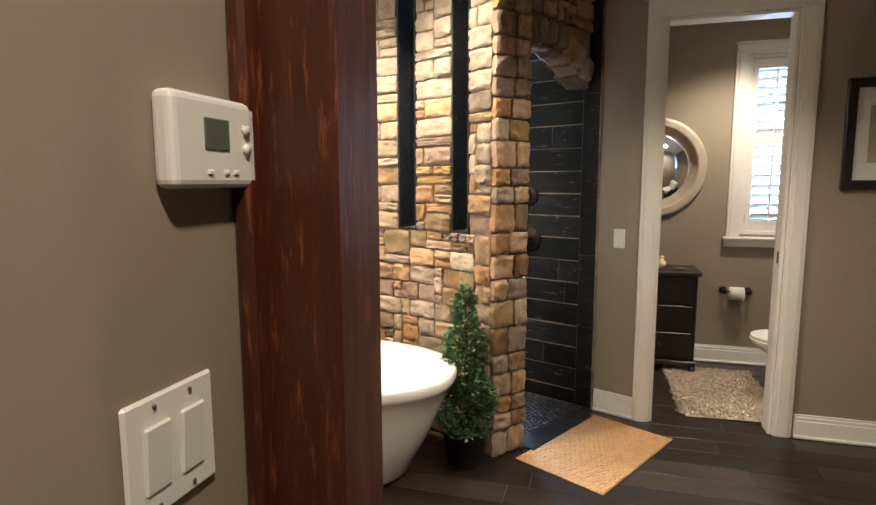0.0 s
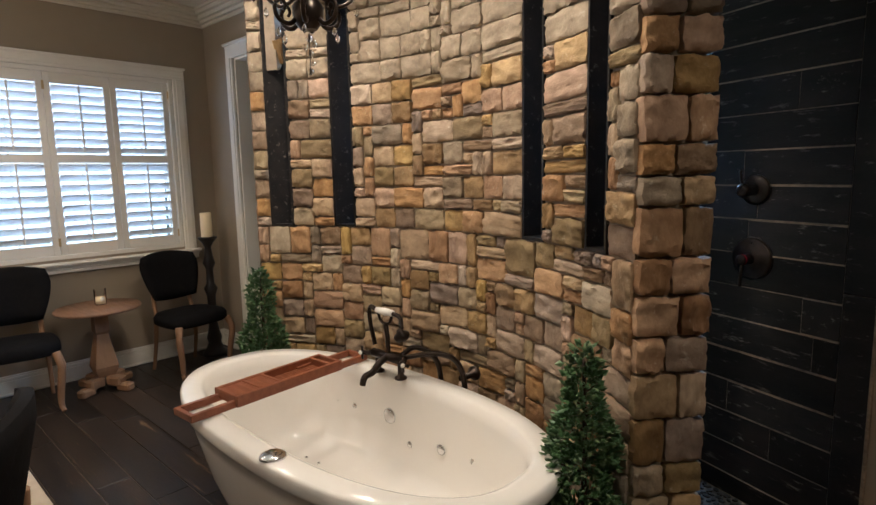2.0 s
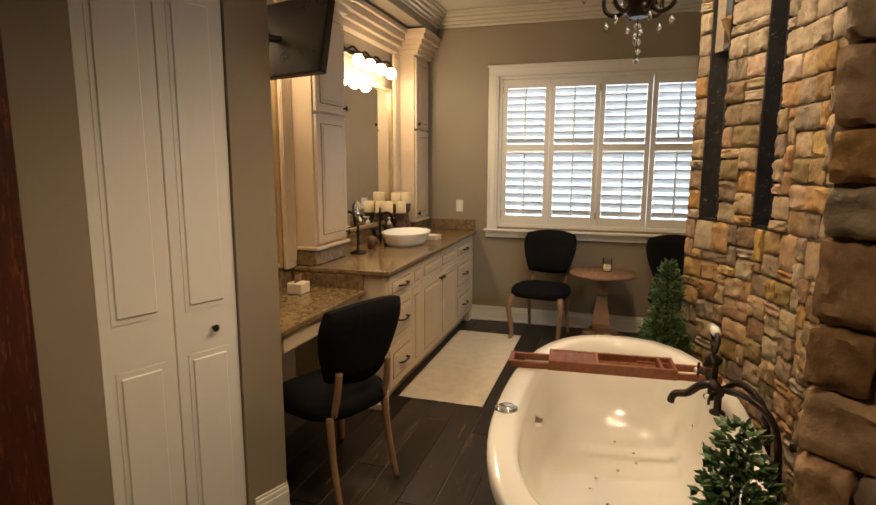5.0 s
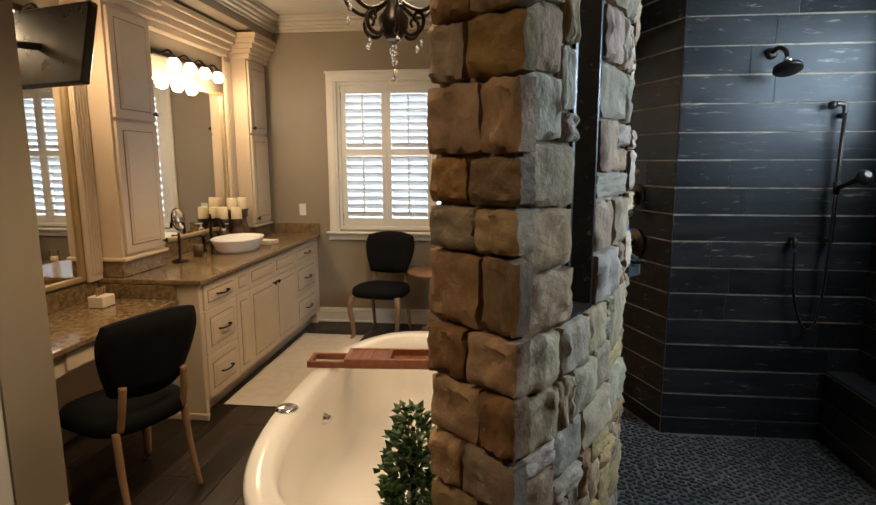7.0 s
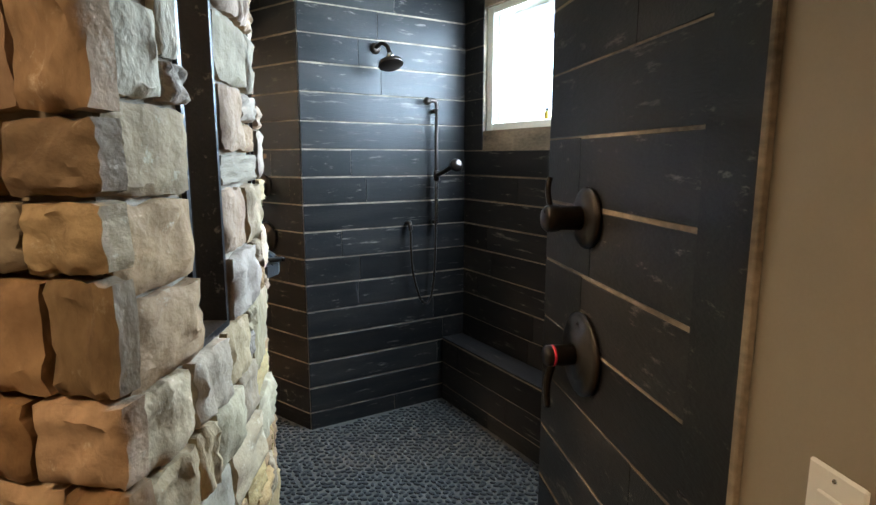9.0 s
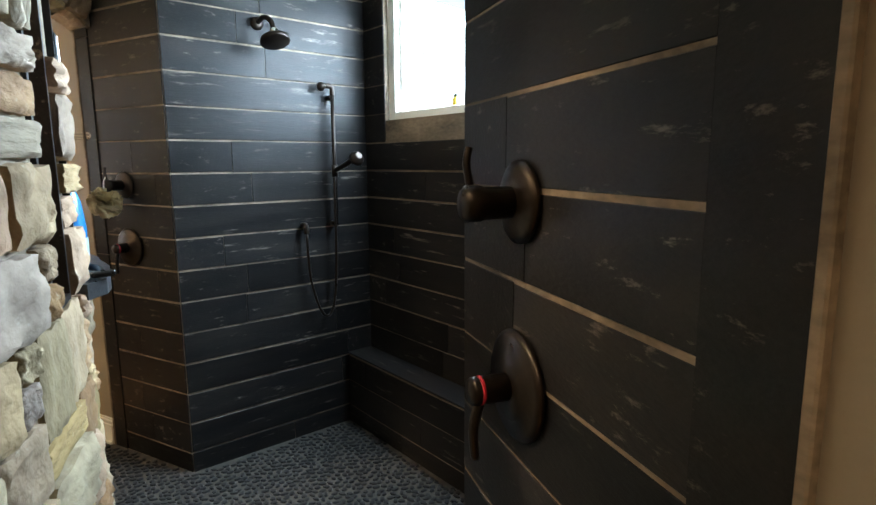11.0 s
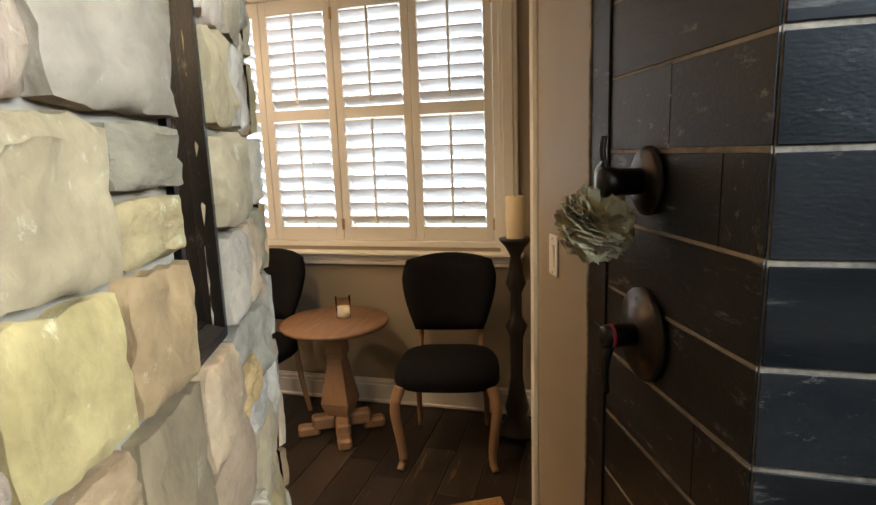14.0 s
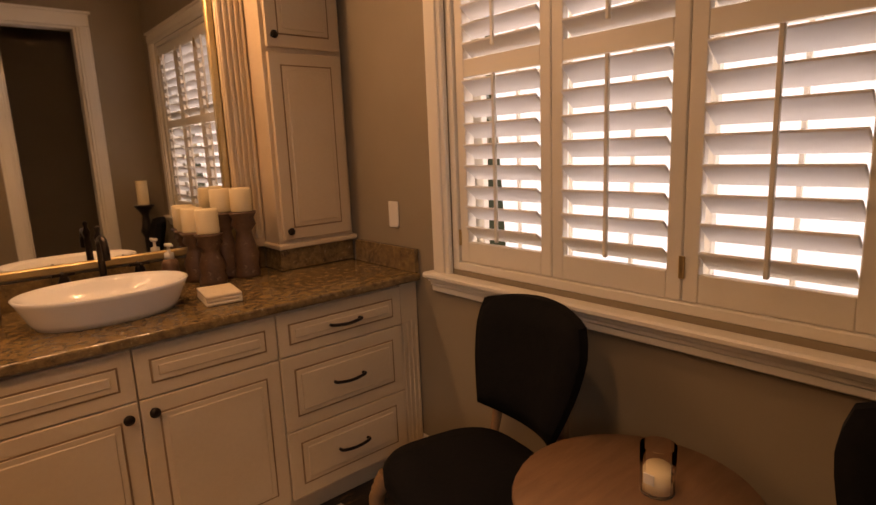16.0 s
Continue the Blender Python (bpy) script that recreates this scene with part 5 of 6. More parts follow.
def tower(x0, x1, knob_x):
    t = thing("tower_cabinet", ((x0 + x1) / 2, 1.52, 0.86), "tall cream glazed cabinet standing on the countertop", "cabinet", "tower cabinets"); y = 1.60
    part("body", box(x0, x1, BY + 0.028, y, 0.955, 2.44, 0.002), M_CREAM, t)
    part("plinth", box(x0, x1, BY + 0.028, y - 0.002, 0.860, 0.952, 0.002), M_GRANITE, t, "granite plinth")
    bm = box(x0 - 0.012, min(x1 + 0.012, 9), BY + 0.028, y + 0.022, 0.953, 0.975, 0.005); part("base_molding", bm, M_CREAM, t)
    raised(t, "cabinet_door", x0 + 0.015, x1 - 0.015, 0.99, 1.76, y, knob=(knob_x, 1.03)); raised(t, "cabinet_door", x0 + 0.015, x1 - 0.015, 1.775, 2.38, y, knob=(knob_x, 1.82))
    bm = bmesh.new()
    for k, (d, a, b_) in enumerate(((0.02, 2.40, 2.44), (0.04, 2.44, 2.48), (0.065, 2.48, 2.52), (0.095, 2.52, 2.56), (0.11, 2.56, 2.60))): box(x0 - d * 0.6, x1 + d * 0.6, BY + 0.028, y + 0.02 + d, a, b_, 0.004, bm=bm)
    part("crown", bm, M_CREAM, t)


tower(-4.385, -4.02, -4.06); tower(-2.66, -2.245, -2.62)
cn = thing("vanity_cornice", (-3.34, 1.5, 2.45), "cream moulded cornice bridging the two tower cabinets", "molding")
for k, (d, a, b_) in enumerate(((0.03, 2.40, 2.45), (0.06, 2.45, 2.50), (0.09, 2.50, 2.56), (0.11, 2.56, 2.60))): part("cornice_step", box(-3.95, -2.73, BY + 0.004, BY + 0.04 + d, a, b_, 0.005), M_CREAM, cn)
for x0, x1 in ((-4.018, -3.90), (-2.78, -2.662), (-2.24, -2.13)):
    pl = thing("fluted_pilaster", ((x0 + x1) / 2, 1.46, 0.955), "cream fluted pilaster beside the mirror", "pilaster", "pilasters")
    zb = 0.957 if x0 < -2.3 else 0.85
    part("post", box(x0, x1, BY + 0.028, BY + 0.05, zb, 2.40, 0.003), M_CREAM, pl)
    for k in range(5):
        xx = x0 + (k + 0.5) * (x1 - x0) / 5; part("flute", box(xx - 0.007, xx + 0.007, BY + 0.0495, BY + 0.058, zb + 0.04, 2.36, 0.003), M_CREAM, pl)
for x0, x1, zb, lab in ((-3.90, -2.78, 0.965, "large wall mirror over the sink in a gilt frame"), (-2.13, -1.21, 0.86, "wall mirror over the makeup desk in a gilt frame")):
    mr_ = thing("wall_mirror", ((x0 + x1) / 2, BY, zb), lab, "mirror", "vanity mirrors"); zt = 2.10
    part("glass", box(x0 + 0.02, x1 - 0.02, BY + 0.006, BY + 0.014, zb + 0.02, zt - 0.02), M_MIRROR, mr_)
    for a, b_, c, d in ((x0, x0 + 0.03, zb, zt), (x1 - 0.03, x1, zb, zt), (x0 + 0.03, x1 - 0.03, zb, zb + 0.03), (x0 + 0.03, x1 - 0.03, zt - 0.03, zt)): part("frame", box(a, b_, BY + 0.003, BY + 0.03, c, d, 0.005), M_GILT, mr_, "gilt frame strip")
for x0, x1, n_ in ((-3.75, -2.93, 4), (-2.0, -1.35, 3)):
    vl = thing("vanity_light", ((x0 + x1) / 2, BY, 2.25), "bronze bar light with lit opal glass shades", "wall lamp", "vanity lights")
    part("bar", box(x0, x1, BY + 0.002, BY + 0.028, 2.245, 2.285, 0.006), M_BRONZE, vl)
    for k in range(n_):
        x = x0 + (k + 0.5) * (x1 - x0) / n_
        a = part("arm", tube([(x, BY + 0.025, 2.265), (x, BY + 0.08, 2.285), (x, BY + 0.115, 2.25)], 0.008, 8), M_BRONZE, vl)
        part("holder", lathe([(0.02, 0), (0.03, -0.015), (0.012, 0.01)], x, BY + 0.118, 2.245, 12), M_BRONZE, a)
        part("shade", lathe([(0.024, 0.0), (0.042, -0.028), (0.045, -0.055), (0.030, -0.078), (0, -0.086)], x, BY + 0.118, 2.232, 16), M_BULB, vl, "lit opal glass shade")
        lamp("vanity_bulb", 'POINT', Matrix.Translation((x, BY + 0.135, 2.10)), 7.5 if n_ == 4 else 6, WARM, radius=0.045)

# ---- on the vanity ----
SX, SY = -3.33, 1.78
sk = thing("vessel_sink", (SX, SY, 0.858), "white oval ceramic vessel sink on the granite top", "sink")
bm = bmesh.new(); rr = []
for a, b_, z in ((0.20, 0.13, 0.859), (0.215, 0.145, 0.88), (0.245, 0.172, 0.945), (0.252, 0.18, 0.957), (0.245, 0.173, 0.960), (0.225, 0.155, 0.945), (0.19, 0.125, 0.90), (0.10, 0.06, 0.888), (0.03, 0.02, 0.886)): rr.append(se(a, b_, 40, 2.1, SX, SY, z, bm))
for a, b_ in zip(rr, rr[1:]):
    for i in range(40): bm.faces.new((a[i], a[(i + 1) % 40], b_[(i + 1) % 40], b_[i])).smooth = True
bm.faces.new(rr[0]); bm.faces.new(rr[-1]); part("bowl", bm, M_CERAMIC, sk)
part("drain", lathe([(0, 0.004), (0.018, 0.004), (0.022, 0)], SX, SY, 0.887, 14), M_BRONZE, sk, "bronze drain")
FXX, FYY = SX - 0.04, 1.545
fc = thing("bridge_faucet", (FXX, FYY, 0.858), "oil-rubbed bronze bridge faucet with cross handles", "faucet")
part("bridge", tube([(FXX - 0.12, FYY, 0.93), (FXX - 0.06, FYY, 0.915), (FXX, FYY, 0.925), (FXX + 0.06, FYY, 0.915), (FXX + 0.12, FYY, 0.93)], 0.009, 8), M_BRONZE, fc)
part("spout", tube([(FXX, FYY, 0.86), (FXX, FYY, 1.03), (FXX, FYY + 0.02, 1.08), (FXX, FYY + 0.07, 1.09), (FXX, FYY + 0.10, 1.06), (FXX, FYY + 0.105, 1.02)], 0.012, 10), M_BRONZE, fc)
part("finial", lathe([(0.01, 0), (0.014, 0.02), (0.006, 0.04), (0.01, 0.055), (0, 0.065)], FXX, FYY, 1.07, 12), M_BRONZE, fc)
for sx in (-1, 1):
    h = part("valve", lathe([(0.026, 0), (0.026, 0.01), (0.015, 0.02), (0.014, 0.085), (0.02, 0.09), (0.012, 0.11), (0, 0.115)], FXX + sx * 0.12, FYY, 0.859, 14), M_BRONZE, fc)
    for d in ((0.034, 0), (0, 0.034)): part("cross_handle", tube([(FXX + sx * 0.12 - d[0], FYY - d[1], 0.975), (FXX + sx * 0.12 + d[0], FYY + d[1], 0.975)], 0.006, 8), M_BRONZE, h)
for k, (x, y, h) in enumerate(((-3.74, 1.58, 0.20), (-3.83, 1.50, 0.27), (-3.72, 1.47, 0.20), (-3.89, 1.56, 0.27))):
    c = thing("candle_holder", (x, y, 0.858), ("tall" if h > 0.25 else "short") + " turned wooden candle holder with an ivory pillar candle", "candle holder", "candles on the vanity")
    part("stand", lathe([(0.052, 0), (0.055, 0.015), (0.045, 0.04), (0.052, h * 0.35), (0.034, h * 0.6), (0.03, h * 0.7), (0.05, h * 0.8), (0.042, h * 0.9), (0.054, h - 0.008), (0.054, h), (0, h)], x, y, 0.859, 20), M_HOLDER, c)
    part("candle", lathe([(0, 0), (0.042, 0), (0.043, 0.006), (0.043, 0.09), (0.038, 0.096), (0, 0.09)], x, y, 0.860 + h, 20), M_WAX, c)
sd = thing("soap_dispenser", (-3.60, 1.53, 0.858), "dark glass soap dispenser with a white pump", "soap dispenser")
part("bottle", lathe([(0.0, 0), (0.03, 0.002), (0.031, 0.10), (0.02, 0.115), (0, 0.116)], -3.60, 1.53, 0.859, 16), M_HOLDER, sd)
part("pump", lathe([(0.018, 0), (0.018, 0.025), (0.006, 0.03), (0.006, 0.05), (0.014, 0.052), (0.014, 0.062), (0, 0.064)], -3.60, 1.53, 0.972, 12), M_PLASTIC, sd, "white pump")
part("nozzle", box(-3.607, -3.593, 1.53, 1.575, 1.026, 1.034, 0.002), M_PLASTIC, sd)
solid("tumbler", lathe([(0, 0), (0.03, 0), (0.036, 0.085), (0.033, 0.085), (0.028, 0.006), (0, 0.006)], -3.03, 1.62, 0.859, 18), M_HOLDER, "dark tumbler standing beside the sink", "cup", kind="")
tw = thing("hand_towel", (-3.66, 1.86, 0.858), "folded cream cotton hand towel on the countertop", "towel")
mt = Matrix.Translation((-3.66, 1.86, 0.859)) @ Matrix.Rotation(radians(-8), 4, 'Z')
for k in range(3): part("fold", box(-0.06, 0.06, -0.085, 0.085, k * 0.012, k * 0.012 + 0.0125, 0.005, seg=2, m=mt), M_TOWEL, tw)
mm = thing("makeup_mirror", (-2.80, 1.62, 0.858), "round bronze swivel makeup mirror on a stand", "mirror")
part("stand", lathe([(0.055, 0), (0.055, 0.008), (0.012, 0.02), (0.008, 0.1), (0.012, 0.13), (0.008, 0.20)], -2.80, 1.62, 0.859, 16), M_BRONZE, mm)
mr2 = Matrix.Rotation(radians(-80), 4, 'X')
part("rim", lathe([(0.07, -0.006), (0.078, 0), (0.07, 0.006)], -2.80, 1.62, 1.145, 28, m=mr2), M_BRONZE, mm)
part("glass", lathe([(0, 0.007), (0.069, 0.007), (0.069, -0.007), (0, -0.007)], -2.80, 1.62, 1.145, 28, m=mr2), M_MIRROR, mm)
bx_ = thing("makeup_caddy", (-2.02, 1.60, 0.742), "small tan box of brushes on the makeup desk", "box")
part("box", box(-2.08, -1.98, 1.56, 1.65, 0.743, 0.805, 0.004), M_TOWEL, bx_)
for k in range(4): part("brush", tube([(-2.06 + k * 0.02, 1.60, 0.80), (-2.055 + k * 0.02, 1.61, 0.85)], 0.005, 6), M_OAK, bx_)
tv = thing("television", (-1.19, 1.72, 1.75), "small black flat television on a wall bracket", "television")
tvm = Matrix.Translation((-1.40, 1.97, 1.98)) @ Matrix.Rotation(radians(74), 4, 'Z') @ Matrix.Rotation(radians(-12), 4, 'X')
part("housing", box(-0.24, 0.24, -0.02, 0.02, -0.16, 0.16, 0.006, m=tvm), M_BLKPL, tv)
part("screen", box(-0.225, 0.225, 0.0195, 0.022, -0.14, 0.145, m=tvm), M_SCREEN, tv, "dark glossy screen")
part("bracket", tube([(-1.182, 1.74, 1.98), (-1.30, 1.86, 1.98), (-1.42, 1.97, 1.98)], 0.015, 8), M_BLKPL, tv)
solid("wall_outlet", box(WX + 0.001, WX + 0.008, 1.89, 1.955, 1.03, 1.14, 0.003), M_PLASTIC, "white wall outlet plate above the backsplash", "outlet", kind="")

# ---- linen closet, cased opening, corridor ----
m = frame_of(CL0, CL1)
for k, (a, b_) in enumerate(((0.333, 0.574), (0.577, 0.818))):
    d = solid("bifold_door", box(a, b_, 0.012, 0.045, 0.015, 2.11, 0.003, m=m), M_TRIM, "closed white bifold closet door leaf", "door", kind="", group="closet doors")
    for z0, z1 in ((0.10, 0.80), (0.96, 2.02)):
        part("panel_groove", box(a + 0.04, b_ - 0.04, 0.0095, 0.0115, z0, z1, m=m), M_TRIM, d)
        part("raised_panel", box(a + 0.055, b_ - 0.055, 0.004, 0.0118, z0 + 0.02, z1 - 0.02, 0.003, m=m), M_TRIM, d)
    if k: part("knob", lathe([(0.006, 0), (0.005, 0.012), (0.014, 0.02), (0, 0.03)], 0, 0, 0, 12, m=m @ Matrix.Translation((b_ - 0.10, 0.012, 0.88)) @ Matrix.Rotation(radians(90), 4, 'X')), M_BRONZE, d, "dark knob")
solid("wooden_post", box(-0.30, -0.105, 1.385, 1.51, 0, CEIL - 0.002, 0.006), M_POST, "dark red-brown stained wooden post of the cased opening", "post", kind="")
solid("wooden_jamb", box(-0.30, -0.19, 1.512, 1.672, 0, CEIL - 0.002, 0.004), M_POST, "dark stained jamb board behind the wooden post", "post", kind="")
solid("wooden_trim", box(-0.2185, -0.195, 1.355, 1.384, 0, CEIL - 0.002, 0.006), M_POST, "dark stained trim strip beside the wooden post", "trim", kind="")
bm = box(0.0, 0.16, -0.02, -0.002, 0, 2.3, 0.004, m=m)
solid("wooden_casing", bm, M_POST, "dark stained casing on the bath side of the opening", "trim", kind="")
th = thing("thermostat", (-0.22, 1.31, 1.50), "white wall thermostat with a small grey display", "thermostat")
part("housing", box(-0.2195, -0.195, 1.245, 1.375, 1.46, 1.55, 0.008, seg=3), M_PLASTIC, th)
part("display", box(-0.196, -0.1935, 1.288, 1.325, 1.497, 1.528, 0.001), mat("lcd_grey", (0.12, 0.13, 0.10), None, 0.2, bump=0.0), th, "grey display")
for z in (1.5, 1.52): part("button", lathe([(0, 0.004), (0.005, 0.004), (0.006, 0)], -0.195, 1.352, z, 12, m=Matrix.Rotation(radians(90), 4, 'Y')), M_PLASTIC, th)
for y in (1.29, 1.315, 1.33): part("slider", box(-0.196, -0.193, y, y + 0.008, 1.473, 1.478, 0.001), M_PLASTIC, th)


def switch(m, label, n=1):
    """Rocker switch plate; local x along the wall, face towards -y."""
    s_ = thing("light_switch", m.translation, label, "light switch", "light switches"); w = 0.035 + 0.023 * (n - 1)
    part("plate", box(-w, w, -0.007, -0.0005, -0.058, 0.058, 0.003, m=m), M_PLASTIC, s_)
    for k in range(n):
        x = (k - (n - 1) / 2) * 0.046
        part("rocker", box(x - 0.016, x + 0.016, -0.011, -0.0065, -0.033, 0.033, 0.002, m=m @ Matrix.Rotation(radians(3), 4, 'X')), M_PLASTIC, s_)
        for z in (-0.048, 0.048): part("screw", ball(m @ Vector((x, -0.007, z)), 0.003, u=8, v=5), M_CHROME, s_)


def on_wall(p, q, s, z):
    return frame_of(p, q) @ Matrix.Translation((s, 0, z))


switch(on_wall((-0.22, -1.5), (-0.22, 1.4), 2.745, 1.215), "white double rocker switch on the corridor wall", 2)
switch(on_wall(DE0, DE1, 0.86, 1.12), "white rocker switch beside the shower entry")
switch(on_wall(DW0, DW1, 0.165, 1.10), "white rocker switch beside the shower entry")

# rugs and mats
def mat_rug(name, x, y, w, d, rz, t, m, label):
    bm = bmesh.new(); nx, ny = 40, 24; rnd = random.Random(w); g = []
    for j in range(ny + 1):
        row = []
        for i in range(nx + 1):
            u, v = i / nx - 0.5, j / ny - 0.5; e = min(i, nx - i, j, ny - j)
            row.append(bm.verts.new((u * w, v * d, (t if e > 0 else 0.004) + rnd.uniform(-0.0015, 0.0015))))
        g.append(row)
    for j in range(ny):
        for i in range(nx): bm.faces.new((g[j][i], g[j][i + 1], g[j + 1][i + 1], g[j + 1][i])).smooth = True
    bmesh.ops.transform(bm, matrix=pose(x, y, 0.0015, 0, 0, rz), verts=bm.verts)
    return solid(name, bm, m, label, "rug", kind="")


mat_rug("bath_rug", -3.21, 2.32, 1.52, 0.55, 0, 0.014, M_RUG, "long cream bath rug in front of the vanity")
wr = mat_rug("shag_rug", 0.97, 5.0, 0.58, 0.95, 4, 0.012, M_SHAG, "fluffy ivory shag rug in front of the toilet")
V, F = [], []; rnd = random.Random(6)
for k in range(4200):
    x, y = rnd.uniform(-0.30, 0.30), rnd.uniform(-0.49, 0.49); a = rnd.uniform(0, 6.28); L = rnd.uniform(0.015, 0.035); o = len(V)
    dx, dy = math.cos(a) * L, math.sin(a) * L; px, py = -math.sin(a) * 0.004, math.cos(a) * 0.004
    V.extend(((x - px, y - py, 0.008), (x + px, y + py, 0.008), (x + dx * 0.6 + px, y + dy * 0.6 + py, 0.026), (x + dx, y + dy, 0.018))); F.extend(((o, o + 1, o + 2), (o, o + 2, o + 3)))
me = bpy.data.meshes.new("pile"); me.from_pydata(V, [], F); me.materials.append(M_SHAG)
ob = new("pile", me); ob.parent = wr; tagged(ob, kind="stuff")


def bamboo_mat(x, y, rz, label):
    b_ = thing("bamboo_mat", (x, y, 0), label, "door mat", "bamboo mats"); m = pose(x, y, 0.002, 0, 0, rz)
    part("backing", box(-0.40, 0.40, -0.255, 0.255, 0.0, 0.005, 0.001, m=m), M_BAMBOO, b_)
    rnd = random.Random(x); V, F = [], []
    for j in range(32):
        for i in range(16):
            x0 = -0.395 + i * 0.0494 + (0.0247 if j % 2 else 0) - 0.012; x1 = min(x0 + 0.047, 0.397); x0 = max(x0, -0.397); y0 = -0.25 + j * 0.0156; h = rnd.uniform(0.0065, 0.009); o = len(V)
            for zz, g in ((0.0045, 0), (h, 0.001)): V.extend(tuple(m @ Vector((xx, yy, zz)) - OFF[b_.name]) for xx, yy in ((x0 + g, y0 + g), (x1 - g, y0 + g), (x1 - g, y0 + 0.0135 - g), (x0 + g, y0 + 0.0135 - g)))
            F.extend(((o + 4, o + 5, o + 6, o + 7), (o, o + 1, o + 5, o + 4), (o + 1, o + 2, o + 6, o + 5), (o + 2, o + 3, o + 7, o + 6), (o + 3, o, o + 4, o + 7)))
    joined_part("weave", (V, F), M_BAMBOO, b_)


bamboo_mat(0.18, 3.90, 62, "woven bamboo mat in front of the shower entry")
bamboo_mat(-3.22, 3.90, -62, "woven bamboo mat in front of the shower entry")

# ---- shower ----


def valve(m, label, loofah=False):
    """Diverter above a pressure valve, on a wall pose; face towards -y."""
    rot = m @ Matrix.Rotation(radians(90), 4, 'X')
    v = thing("shower_valve", (m @ Vector((0, 0, 1.37))), label + " with a knob and small lever", "shower valve", "shower valves")
    part("escutcheon", lathe([(0.062, 0), (0.062, 0.006), (0.052, 0.012), (0.03, 0.018), (0.0, 0.018)], 0, 0, 0, 28, m=rot @ Matrix.Translation((0, 1.37, 0.009))), M_BRONZE, v)
    part("knob", lathe([(0.024, 0), (0.024, 0.05), (0.027, 0.055), (0.027, 0.075), (0.02, 0.082), (0, 0.084)], 0, 0, 0, 20, m=rot @ Matrix.Translation((0, 1.37, 0.02))), M_BRONZE, v)
    part("lever", tube([m @ Vector((-0.005, -0.085, 1.385)), m @ Vector((-0.012, -0.09, 1.425)), m @ Vector((-0.016, -0.085, 1.45))], 0.006, 8), M_BRONZE, v)
    w = thing("shower_valve", (m @ Vector((0, 0, 1.085))), label + " with a large round plate and lever", "shower valve", "shower valves")
    part("escutcheon", lathe([(0.088, 0), (0.088, 0.006), (0.078, 0.012), (0.055, 0.014), (0.05, 0.02), (0, 0.02)], 0, 0, 0, 36, m=rot @ Matrix.Translation((0, 1.085, 0.009))), M_BRONZE, w)
    part("knob", lathe([(0.022, 0), (0.022, 0.055), (0.018, 0.062), (0, 0.063)], 0, 0, 0, 20, m=rot @ Matrix.Translation((0, 1.085, 0.028))), M_BRONZE, w)
    part("red_ring", lathe([(0.0225, 0), (0.0228, 0.003), (0.0225, 0.006)], 0, 0, 0, 20, m=rot @ Matrix.Translation((0, 1.085, 0.07))), M_RED, w, "red temperature mark")
    part("lever", tube([m @ Vector((0.0, -0.07, 1.075)), m @ Vector((0.006, -0.085, 1.03)), m @ Vector((0.0, -0.08, 0.975))], 0.009, 8, r2=0.007), M_BRONZE, w)


valve(frame_of(DE0, DE1) @ Matrix.Translation((0.245, 0, 0)), "oil-rubbed bronze shower control")
valve(frame_of(DW0, DW1) @ Matrix.Translation((0.72, 0, -0.035)), "oil-rubbed bronze shower control")
# loofah on the western control
m = frame_of(DW0, DW1); c = m @ Vector((0.715, -0.105, 1.262))
lf = thing("loofah", c, "pale yellow net bath puff hanging from the shower knob", "bath puff"); rnd = random.Random(4)
V, F = [], []
for k in range(70):
    d = Vector((rnd.gauss(0, 1), rnd.gauss(0, 1), rnd.gauss(0, 1))).normalized(); u = d.cross(Vector((0.3, 0.5, 0.8))).normalized(); w = d.cross(u); o = len(V); n_ = 7
    for i in range(n_):
        t = (i / (n_ - 1) - 0.5) * 2.2
        for rr_ in (0.025, 0.068 + 0.007 * math.sin(i * 2.3 + k)):
            V.append(tuple((d * math.cos(t) + u * math.sin(t)) * rr_ + w * 0.007 * math.sin(i * 1.7 + k)))
    for i in range(n_ - 1): F.append((o + 2 * i, o + 2 * i + 1, o + 2 * i + 3, o + 2 * i + 2))
joined_part("netting", (V, F), M_LOOFAH, lf)
part("cord", tube([c + Vector((0, 0, 0.04)), c + Vector((0.01, 0, 0.09)), c + Vector((0, 0.01, 0.11))], 0.002, 5), M_PAPER, lf)
